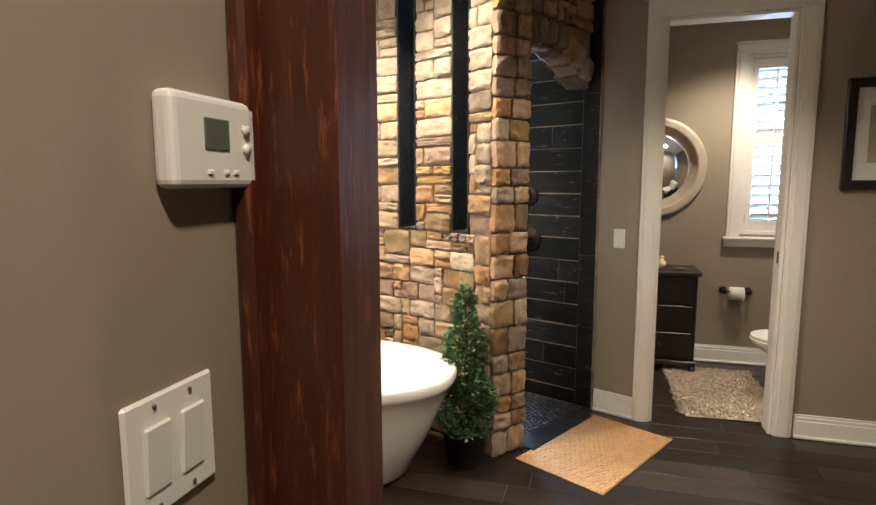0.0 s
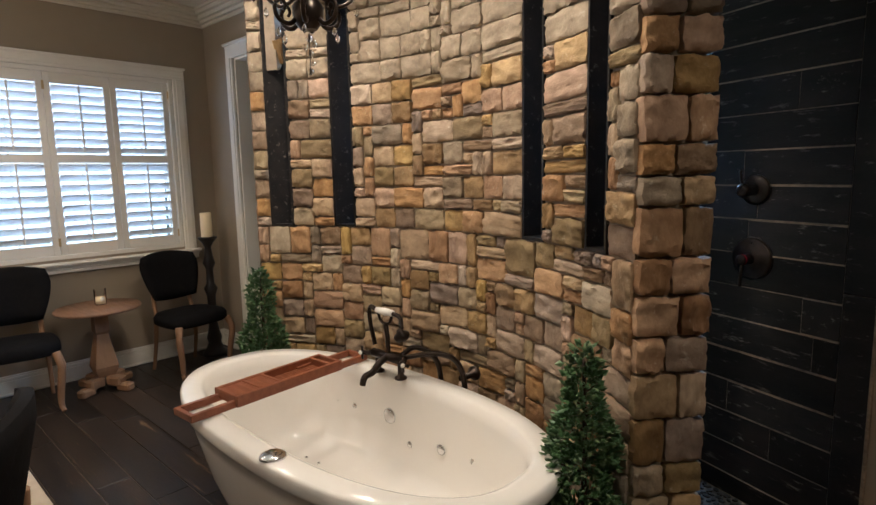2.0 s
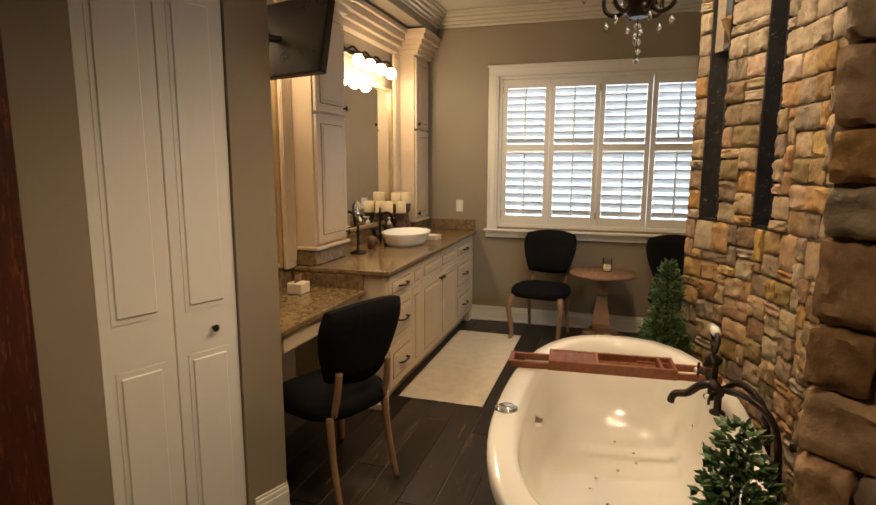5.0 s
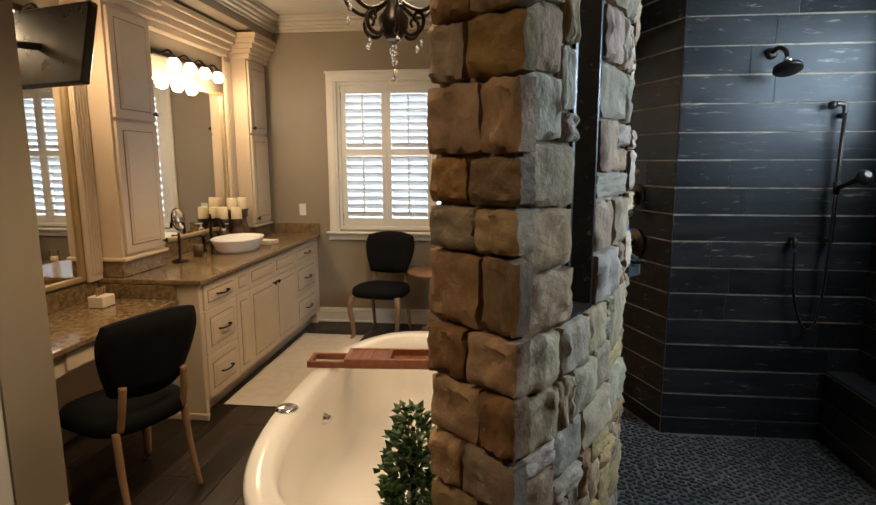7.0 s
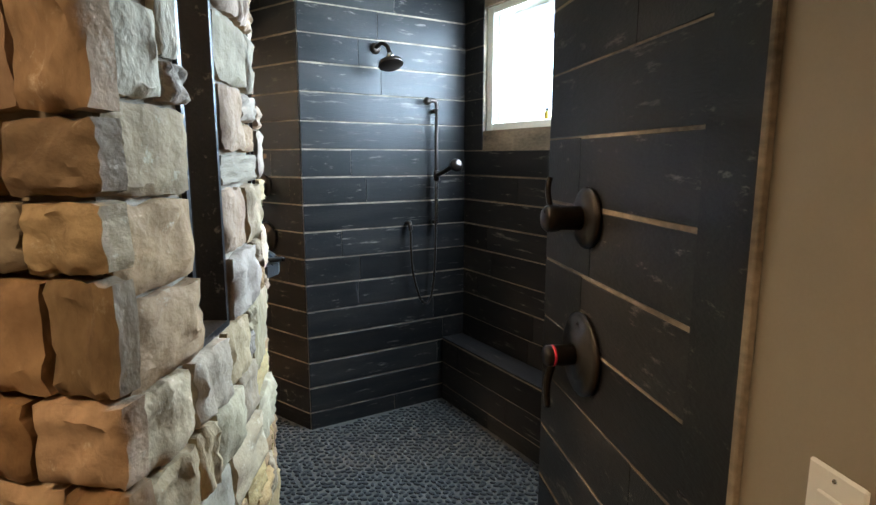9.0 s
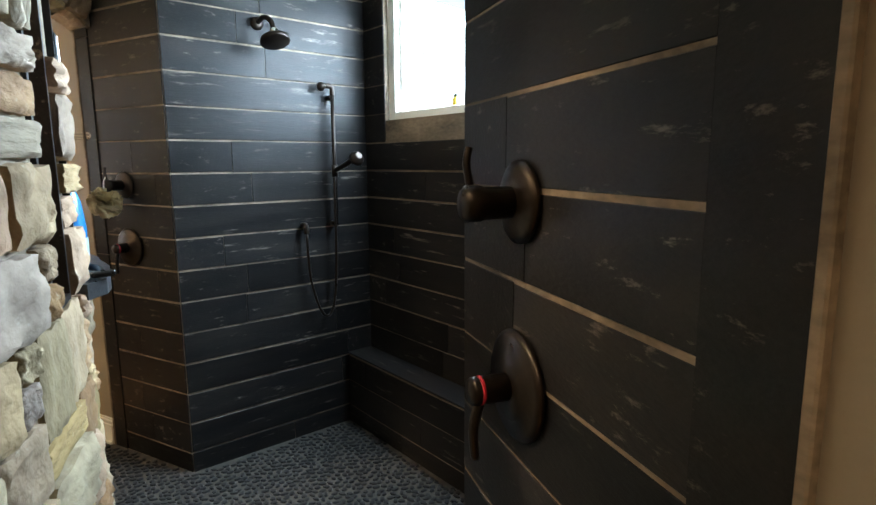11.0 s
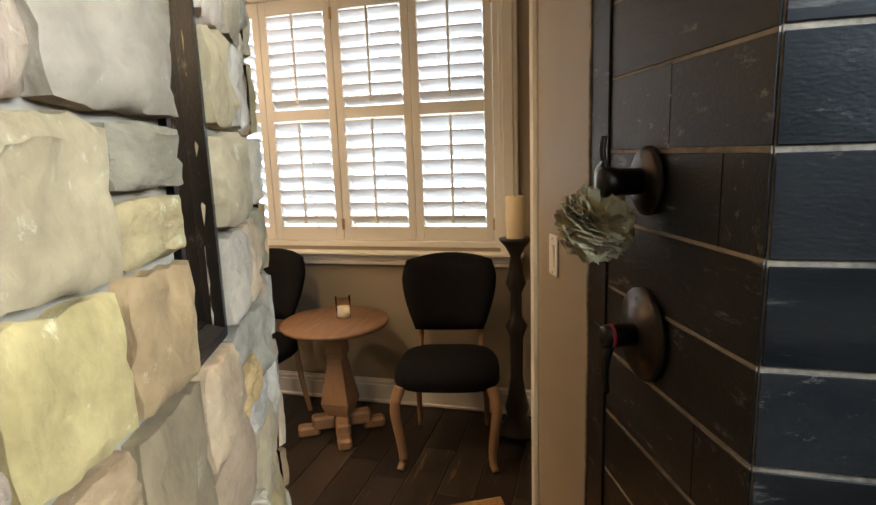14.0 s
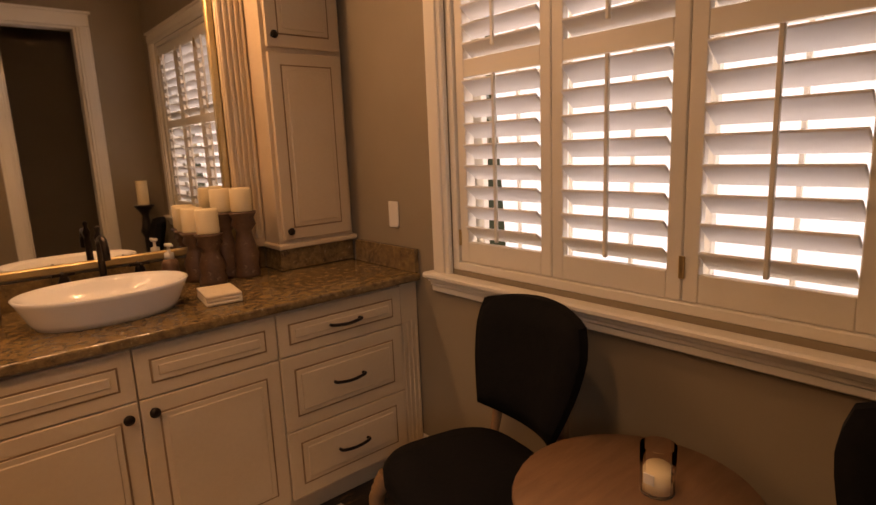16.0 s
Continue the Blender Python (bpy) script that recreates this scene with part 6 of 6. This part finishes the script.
# fixed head
hd = thing("overhead_shower", (-2.355, 5.12, 2.02), "oil-rubbed bronze round shower head on a bent arm", "shower head")
part("flange", lathe([(0.03, 0), (0.028, 0.008), (0.012, 0.014)], -2.346, 5.12, 2.06, 16, m=Matrix.Rotation(radians(90), 4, 'Y')), M_BRONZE, hd)
part("arm", tube([(-2.35, 5.12, 2.06), (-2.28, 5.125, 2.075), (-2.22, 5.13, 2.05), (-2.195, 5.13, 2.01)], 0.011, 10), M_BRONZE, hd)
part("joint", ball((-2.19, 5.13, 2.0), 0.02), M_CHROME, hd, "polished ball joint")
part("head", lathe([(0.015, 0.03), (0.03, 0.02), (0.062, 0.006), (0.066, -0.01), (0.058, -0.016), (0, -0.014)], -2.185, 5.13, 1.965, 28, m=Matrix.Rotation(radians(-22), 4, 'Y')), M_BRONZE, hd)
# rain head on a ceiling drop
rh = thing("rain_shower", (-1.12, 4.91, 2.06), "large round bronze rain shower head hanging from the ceiling", "shower head")
part("drop_pipe", tube([(-1.12, 4.91, 2.09), (-1.12, 4.91, CEIL - 0.012)], 0.011, 10), M_BRONZE, rh)
part("ceiling_flange", lathe([(0.034, 0), (0.032, -0.008), (0.012, -0.014)], -1.12, 4.91, CEIL - 0.001, 18), M_BRONZE, rh)
part("collar", lathe([(0.012, 0.05), (0.026, 0.035), (0.03, 0.015), (0.05, 0.0)], -1.12, 4.91, 2.075, 20), M_BRONZE, rh)
disc = part("disc", lathe([(0, 0.018), (0.06, 0.016), (0.155, 0.004), (0.165, -0.002), (0.163, -0.010), (0.15, -0.012), (0, -0.012)], -1.12, 4.91, 2.065, 44), M_BRONZE, rh)
for ring_r, ring_n in ((0.03, 6), (0.06, 12), (0.09, 18), (0.12, 24), (0.143, 28)):
    for k in range(ring_n):
        t = 2 * math.pi * k / ring_n
        part("nozzle", lathe([(0.0045, 0), (0.0035, -0.005), (0, -0.005)], -1.12 + ring_r * math.cos(t), 4.91 + ring_r * math.sin(t), 2.0533, 6), M_BLKPL, disc)
# slide bar with hand shower
sb = thing("slide_bar_shower", (-2.34, 5.47, 1.0), "oil-rubbed bronze slide bar with a hand shower and hose", "shower")
part("bar", tube([(-2.30, 5.47, 1.12), (-2.30, 5.47, 1.77)], 0.010, 10), M_BRONZE, sb)
part("top_elbow", tube([(-2.30, 5.47, 1.76), (-2.30, 5.465, 1.80), (-2.30, 5.42, 1.805)], 0.012, 10), M_BRONZE, sb)
part("top_knob", ball((-2.30, 5.41, 1.80), 0.022), M_BRONZE, sb)
for z in (1.12, 1.75): part("bracket", tube([(-2.348, 5.47, z), (-2.30, 5.47, z)], 0.013, 10), M_BRONZE, sb)
part("slider", tube([(-2.30, 5.47, 1.36), (-2.30, 5.47, 1.42)], 0.017, 10), M_BRONZE, sb)
hh = part("hand_shower", tube([(-2.30, 5.47, 1.39), (-2.20, 5.475, 1.42), (-2.12, 5.48, 1.455)], 0.012, 10, r2=0.015), M_BRONZE, sb)
part("rose", lathe([(0.016, 0.03), (0.036, 0.008), (0.038, -0.006), (0, -0.01)], -2.105, 5.48, 1.45, 18, m=Matrix.Rotation(radians(60), 4, 'Y')), M_BRONZE, hh)
part("hose_outlet", tube([(-2.345, 5.30, 1.12), (-2.31, 5.30, 1.12), (-2.30, 5.30, 1.08)], 0.014, 10), M_BRONZE, sb)
part("hose", tube([(-2.30, 5.30, 1.08), (-2.295, 5.31, 0.85), (-2.28, 5.36, 0.67), (-2.28, 5.42, 0.68), (-2.29, 5.455, 0.9), (-2.29, 5.46, 1.36)], 0.007, 8), M_BRONZE, sb)

# slate shelf with bottles on the rear of the stone wall
bm = bmesh.new(); rr = []
for i in range(15):
    a = -7.2 + 21.8 * i / 14; w = (0.062 + 0.016 * (i - 7) / 7) * (1 - 0.6 * abs((i - 7) / 7) ** 6) + 0.003 * math.sin(i * 2.1)
    p0, p1 = polar(RM + 0.014 if NICHE[0] + 0.4 < a < NICHE[1] - 0.4 else RO + 0.005, a), polar(RO + w, a)
    rr.append([bm.verts.new((*c, z)) for c, z in ((p0, 1.164), (p1, 1.166), (p1, 1.198), (p0, 1.2))])
for a, b_ in zip(rr, rr[1:]):
    for k in range(4): bm.faces.new((a[k], a[(k + 1) % 4], b_[(k + 1) % 4], b_[k]))
bm.faces.new(rr[0]); bm.faces.new(rr[-1])
solid("slate_shelf", bm, M_SLATE, "dark slate corner shelf on the stone wall", "shelf", kind="")
SH = 1.201


def bottle(ang, dr, prof, m, label, cat="bottle", cap=None, capm=None, band=None, bandm=None, sx=1.0, pump=False):
    x, y = polar(RO + dr, ang); b_ = thing("toiletry_bottle", (x, y, SH), label, cat, "bottles on the shower shelf"); rot = Matrix.Rotation(radians(-ang), 4, 'Z')
    part("bottle", lathe(prof, x, y, SH, 20, m=rot, sx=sx, sy=0.8), m, b_)
    top = prof[-1][1]
    if cap: part("cap", lathe([(cap[0], 0), (cap[0], cap[1]), (cap[0] * 0.8, cap[1] + 0.004), (0, cap[1] + 0.004)], x, y, SH + top, 16, sx=sx, sy=0.8, m=rot), capm, b_)
    if band:
        r = max(p[0] for p in prof) + 0.0007; part("label_band", lathe([(r, band[0]), (r, band[1])], x, y, SH, 20, m=rot, sx=sx, sy=0.8), bandm, b_, "printed label band")
    if pump:
        pm = part("pump", lathe([(0.016, 0), (0.016, 0.02), (0.006, 0.024), (0.006, 0.045), (0.013, 0.047), (0.013, 0.058), (0, 0.06)], x, y, SH + top, 14), M_BLKPL, b_, "black pump")
        part("nozzle", tube([(x, y, SH + top + 0.054), (x + 0.02, y + 0.03, SH + top + 0.05)], 0.004, 6), M_BLKPL, pm)
    return b_, x, y


PB = [(0, 0), (0.038, 0.001), (0.041, 0.008), (0.041, 0.195), (0.036, 0.215), (0.02, 0.232), (0.016, 0.238)]
for ang, dr in ((-5.8, -0.016), (-2.2, 0.0)):
    b_, x, y = bottle(ang, dr, PB, M_MAGENTA, "magenta shampoo bottle with a black pump and pale print", pump=True)
    for k, (z, w, h) in enumerate(((0.155, 0.022, 0.010), (0.135, 0.012, 0.006), (0.06, 0.018, 0.005), (0.05, 0.012, 0.004), (0.03, 0.016, 0.006))):
        d = Vector((x - CX, y - CY, 0)).normalized(); t = Vector((d.y, -d.x, 0)); c = Vector((x, y, SH + z)) + d * 0.0336
        mm_ = Matrix(((t.x, -d.x, 0, c.x), (t.y, -d.y, 0, c.y), (0, 0, 1, c.z), (0, 0, 0, 1)))
        part("print_bar", box(-w / 2, w / 2, -0.0008, 0.004, -h / 2, h / 2, m=mm_), M_PAPER, b_, "pale printed line")
    for j in range(4):
        for i in range(6):
            c = Vector((x, y, SH + 0.075 + j * 0.011)) + d * 0.0333 + t * (i - 2.5) * 0.007
            part("print_dot", ball(c, 0.0026 - j * 0.0004, u=6, v=4), mat("plum_print", (0.2, 0.0, 0.12), None, 0.4, bump=0.0) if "plum_print" not in bpy.data.materials else bpy.data.materials["plum_print"], b_)
bottle(0.6, -0.03, [(0, 0), (0.028, 0.002), (0.027, 0.15), (0.02, 0.155)], M_TEAL, "dark teal squeeze tube standing on its cap", sx=1.1)
bottle(4.0, 0.012, [(0, 0), (0.037, 0.002), (0.039, 0.06), (0.036, 0.064)], M_CERAMIC, "white lidded cream jar on the slate shelf", "jar", cap=(0.039, 0.016), capm=M_PLASTIC)
bottle(3.0, -0.028, [(0, 0), (0.031, 0.002), (0.033, 0.18), (0.03, 0.186)], M_PALEBLUE, "pale blue lotion bottle with a red printed band", band=(0.12, 0.128), bandm=M_RED, cap=(0.033, 0.012), capm=M_PALEBLUE)
bottle(6.6, 0.0, [(0, 0), (0.034, 0.002), (0.036, 0.08), (0.024, 0.13), (0.022, 0.14)], M_CERAMIC, "white contoured lotion bottle", cap=(0.022, 0.02), capm=M_PLASTIC)
bottle(9.2, 0.0, [(0, 0), (0.04, 0.002), (0.042, 0.09), (0.034, 0.15), (0.02, 0.185), (0.018, 0.19)], M_BLUE, "blue body wash bottle with a silver cap", cap=(0.019, 0.02), capm=M_CHROME, band=(0.03, 0.07), bandm=M_PALEBLUE)
bottle(11.3, -0.028, [(0, 0), (0.034, 0.002), (0.035, 0.17), (0.026, 0.185)], M_CERAMIC, "white shampoo bottle with a navy cap", cap=(0.026, 0.03), capm=M_NAVY)
x, y = polar(RO + 0.03, -0.4)
solid("soap_bar", lathe([(0, 0), (0.022, 0.001), (0.026, 0.007), (0.02, 0.013), (0, 0.015)], x, y, SH, 20, sx=1.5, sy=0.75), M_CERAMIC, "white oval soap bar on the slate shelf", "soap", kind="")
x, y = polar(RO + 0.045, 11.5)
rz = thing("razor", (x, y, SH), "black safety razor lying on the slate shelf", "razor")
part("handle", tube([(x - 0.05, y - 0.01, SH + 0.008), (x, y, SH + 0.012), (x + 0.06, y + 0.0, SH + 0.008)], 0.008, 8), M_BLKPL, rz); part("head", box(x + 0.05, x + 0.07, y - 0.022, y + 0.022, SH + 0.002, SH + 0.014, 0.003), M_BLKPL, rz)
# fogless mirror above the shelf
a = 6.5; px, py = polar(RM + 0.05, a); mmx = Matrix.Translation((px, py, 1.60)) @ Matrix.Rotation(radians(-a + 180), 4, 'Z')
fm = thing("shaving_mirror", (px, py, 1.48), "small black-framed shaving mirror on the stone wall", "mirror")
part("frame", box(-0.065, 0.065, -0.03, -0.005, -0.09, 0.11, 0.008, seg=2, m=mmx), M_BLKPL, fm); part("glass", box(-0.055, 0.055, -0.0325, -0.0295, -0.08, 0.1, 0.001, m=mmx), M_MIRROR, fm)
part("soap_tray", box(-0.075, 0.075, -0.075, -0.006, -0.115, -0.10, 0.004, m=mmx), M_GLASS, fm, "clear plastic tray")
# small bottles on the window sill
for k, (x, z) in enumerate(((-1.70, 0.055), (-1.62, 0.075), (-1.58, 0.055), (-1.52, 0.06))):
    q = thing("sample_bottle", (x, 5.76, 1.68), "tiny clear bottle with a dark cap on the sill", "bottle", "bottles on the window sill")
    part("bottle", box(x - 0.014, x + 0.014, 5.748, 5.772, 1.681, 1.681 + z * 0.7, 0.003), M_YEL if k % 2 == 0 else M_PALEBLUE, q); part("cap", box(x - 0.009, x + 0.009, 5.752, 5.768, 1.6815 + z * 0.7, 1.6815 + z, 0.002), M_BLKPL, q)

# ---- toilet room ----
rm = thing("round_mirror", (0.55, 5.75, 1.2), "round wall mirror in a champagne beaded frame", "mirror"); mY = Matrix.Rotation(radians(90), 4, 'X')
part("glass", lathe([(0, 0.012), (0.335, 0.012), (0.335, 0.002), (0, 0.002)], 0.55, 5.748, 1.575, 48, m=mY), M_MIRROR, rm)
part("frame", lathe([(0.325, 0.002), (0.325, 0.02), (0.345, 0.03), (0.36, 0.022), (0.38, 0.032), (0.395, 0.02), (0.40, 0.002)], 0.55, 5.748, 1.575, 56, m=mY), M_CHAMP, rm)
for k in range(48):
    t = 2 * math.pi * k / 48; part("bead", ball((0.55 + 0.368 * math.cos(t), 5.722, 1.575 + 0.368 * math.sin(t)), 0.006, u=6, v=4), M_CHAMP, rm)
cb = thing("accent_chest", (0.62, 5.55, 0), "small distressed black chest with a moulded top", "chest")
part("body", box(0.36, 0.87, 5.37, 5.735, 0.10, 0.76, 0.008), M_BLACK, cb); part("top", box(0.335, 0.895, 5.345, 5.74, 0.76, 0.79, 0.01, seg=2), M_BLACK, cb)
part("base", box(0.345, 0.885, 5.355, 5.738, 0.06, 0.10, 0.008), M_BLACK, cb)
for x in (0.37, 0.86):
    for y in (5.38, 5.71): part("foot", lathe([(0.02, 0), (0.03, 0.03), (0.022, 0.06)], x, y, 0, 10), M_BLACK, cb)
for z0, z1 in ((0.12, 0.32), (0.33, 0.53), (0.54, 0.74)):
    d = part("drawer", box(0.39, 0.84, 5.356, 5.372, z0, z1, 0.005), M_BLACK, cb); part("knob", ball((0.615, 5.345, (z0 + z1) / 2), 0.012), M_BRONZE, d)
sp = thing("soap_bottle", (0.62, 5.5, 0.79), "cream ceramic soap bottle on the black chest", "bottle")
part("bottle", lathe([(0, 0), (0.032, 0.002), (0.034, 0.05), (0.02, 0.065), (0.018, 0.08)], 0.62, 5.5, 0.791, 16), M_WAX, sp); part("stopper", lathe([(0.018, 0), (0.02, 0.012), (0.01, 0.02), (0, 0.022)], 0.62, 5.5, 0.871, 12), M_WAX, sp)
solid("trinket_dish", lathe([(0, 0), (0.04, 0.001), (0.055, 0.008), (0.05, 0.008), (0, 0.004)], 0.75, 5.5, 0.791, 20), M_CHROME, "small metal dish on the black chest", "dish", kind="")
tp = thing("paper_holder", (1.2, 5.75, 0.6), "black toilet paper holder with a white roll", "paper holder")
for x in (1.11, 1.29): part("post", lathe([(0.03, 0), (0.03, 0.008), (0.012, 0.016), (0.012, 0.07), (0.02, 0.075), (0, 0.085)], x, 5.748, 0.60, 14, m=mY), M_BRONZE, tp)
part("rod", tube([(1.11, 5.685, 0.60), (1.29, 5.685, 0.60)], 0.008, 8), M_BRONZE, tp); part("paper_roll", lathe([(0.02, -0.05), (0.052, -0.05), (0.052, 0.05), (0.02, 0.05)], 1.2, 5.685, 0.585, 24, m=Matrix.Rotation(radians(90), 4, 'Y')), M_PAPER, tp, "white paper roll")
tl = thing("toilet", (1.62, 5.0, 0), "white ceramic toilet facing the door with closed lid", "toilet")
bm = bmesh.new(); rr = []
for a, b_, ox, z in ((0.17, 0.11, 0.03, 0.0), (0.165, 0.105, 0.03, 0.05), (0.14, 0.085, 0.05, 0.17), (0.17, 0.12, 0.02, 0.28), (0.24, 0.175, -0.03, 0.37), (0.25, 0.185, -0.04, 0.40)): rr.append(se(a, b_, 32, 2.2, 1.45 + ox, 5.0, z, bm))
for a, b_ in zip(rr, rr[1:]):
    for i in range(32): bm.faces.new((a[i], a[(i + 1) % 32], b_[(i + 1) % 32], b_[i])).smooth = True
bm.faces.new(rr[0]); bm.faces.new(rr[-1]); part("bowl", bm, M_CERAMIC, tl)
for nm, z0, z1, s_ in (("seat", 0.402, 0.418, 1.02), ("lid", 0.42, 0.44, 1.0)):
    bm = bmesh.new(); a = se(0.25 * s_, 0.188 * s_, 32, 2.2, 1.41, 5.0, z0, bm); b_ = se(0.25 * s_, 0.188 * s_, 32, 2.2, 1.41, 5.0, z1 - 0.005, bm); c = se(0.235 * s_, 0.175 * s_, 32, 2.2, 1.41, 5.0, z1, bm)
    for p, q in ((a, b_), (b_, c)):
        for i in range(32): bm.faces.new((p[i], p[(i + 1) % 32], q[(i + 1) % 32], q[i])).smooth = True
    bm.faces.new(a); bm.faces.new(c); part(nm, bm, M_CERAMIC, tl)
part("tank", box(1.66, 1.86, 4.80, 5.20, 0.40, 0.78, 0.02, seg=3), M_CERAMIC, tl); part("tank_lid", box(1.645, 1.87, 4.785, 5.215, 0.78, 0.815, 0.01, seg=2), M_CERAMIC, tl)
# picture on the wall by the door
pf = thing("picture_frame", (1.60, 4.375, 1.4), "black framed picture with a pale mat on the wall", "picture")
for a, b_, c, d in ((1.385, 1.435, 1.42, 2.0), (1.80, 1.85, 1.42, 2.0), (1.435, 1.80, 1.42, 1.47), (1.435, 1.80, 1.95, 2.0)): part("frame", box(a, b_, 4.345, 4.373, c, d, 0.006), M_BLACK, pf)
part("mat_board", box(1.43, 1.805, 4.366, 4.372, 1.465, 1.955), M_PAPER, pf, "pale mat board")
part("print", box(1.50, 1.735, 4.3635, 4.3655, 1.56, 1.86), M_SAND, pf, "small sandy print")

# trims for the assumed downlights in the ceiling, all out of view
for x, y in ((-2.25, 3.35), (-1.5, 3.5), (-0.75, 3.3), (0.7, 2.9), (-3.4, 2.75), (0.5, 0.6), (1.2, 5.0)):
    dl = thing("ceiling_light", (x, y, CEIL), "small round recessed ceiling light, assumed above the view", "ceiling light", "ceiling lights")
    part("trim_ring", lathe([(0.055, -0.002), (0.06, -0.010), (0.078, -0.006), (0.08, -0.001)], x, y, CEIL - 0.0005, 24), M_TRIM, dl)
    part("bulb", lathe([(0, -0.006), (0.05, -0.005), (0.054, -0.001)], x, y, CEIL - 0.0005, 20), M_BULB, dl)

# trees beyond the windows
rnd = random.Random(77)
for k, (x, y) in enumerate(((-13, 1), (-15, 7), (-12, -4), (-5, 17), (0, 16), (5, 18), (-17, 3.5), (-9, 15))):
    t = thing("garden_tree", (x, y, -0.5), "leafy green garden tree outside the window", "tree", "garden trees"); h = rnd.uniform(4, 6)
    part("trunk", tube([(x, y, -0.5), (x + 0.1, y, h * 0.4), (x, y + 0.1, h * 0.8)], 0.14, 8, r2=0.04), M_SOIL, t)
    for j in range(4): part("limb", tube([(x, y, h * 0.35 + j * 0.4), (x + rnd.uniform(-1, 1), y + rnd.uniform(-1, 1), h * 0.6 + j * 0.4)], 0.05, 6, r2=0.015), M_SOIL, t)
    V, F = [], []
    for j in range(1500):
        d = Vector((rnd.gauss(0, 1), rnd.gauss(0, 1), rnd.gauss(0, 1))).normalized(); q = Vector((0, 0, h * 0.68)) + Vector((d.x * 1.5, d.y * 1.5, d.z * h * 0.36)) * rnd.uniform(0.45, 1.05) * (0.8 + 0.35 * math.sin(d.x * 4 + d.z * 5 + k))
        u = Vector((rnd.gauss(0, 1), rnd.gauss(0, 1), rnd.gauss(0, 1))).normalized(); w = u.cross(d); o = len(V); s_ = rnd.uniform(0.07, 0.15)
        V.extend((tuple(q), tuple(q + u * s_ + w * s_ * 0.5), tuple(q + u * s_ * 2), tuple(q + u * s_ - w * s_ * 0.5))); F.append((o, o + 1, o + 2, o + 3))
    me = bpy.data.meshes.new("crown"); me.from_pydata(V, [], F); me.materials.append(M_TIP); ob = new("crown", me); ob.parent = t; tagged(ob, kind="stuff")
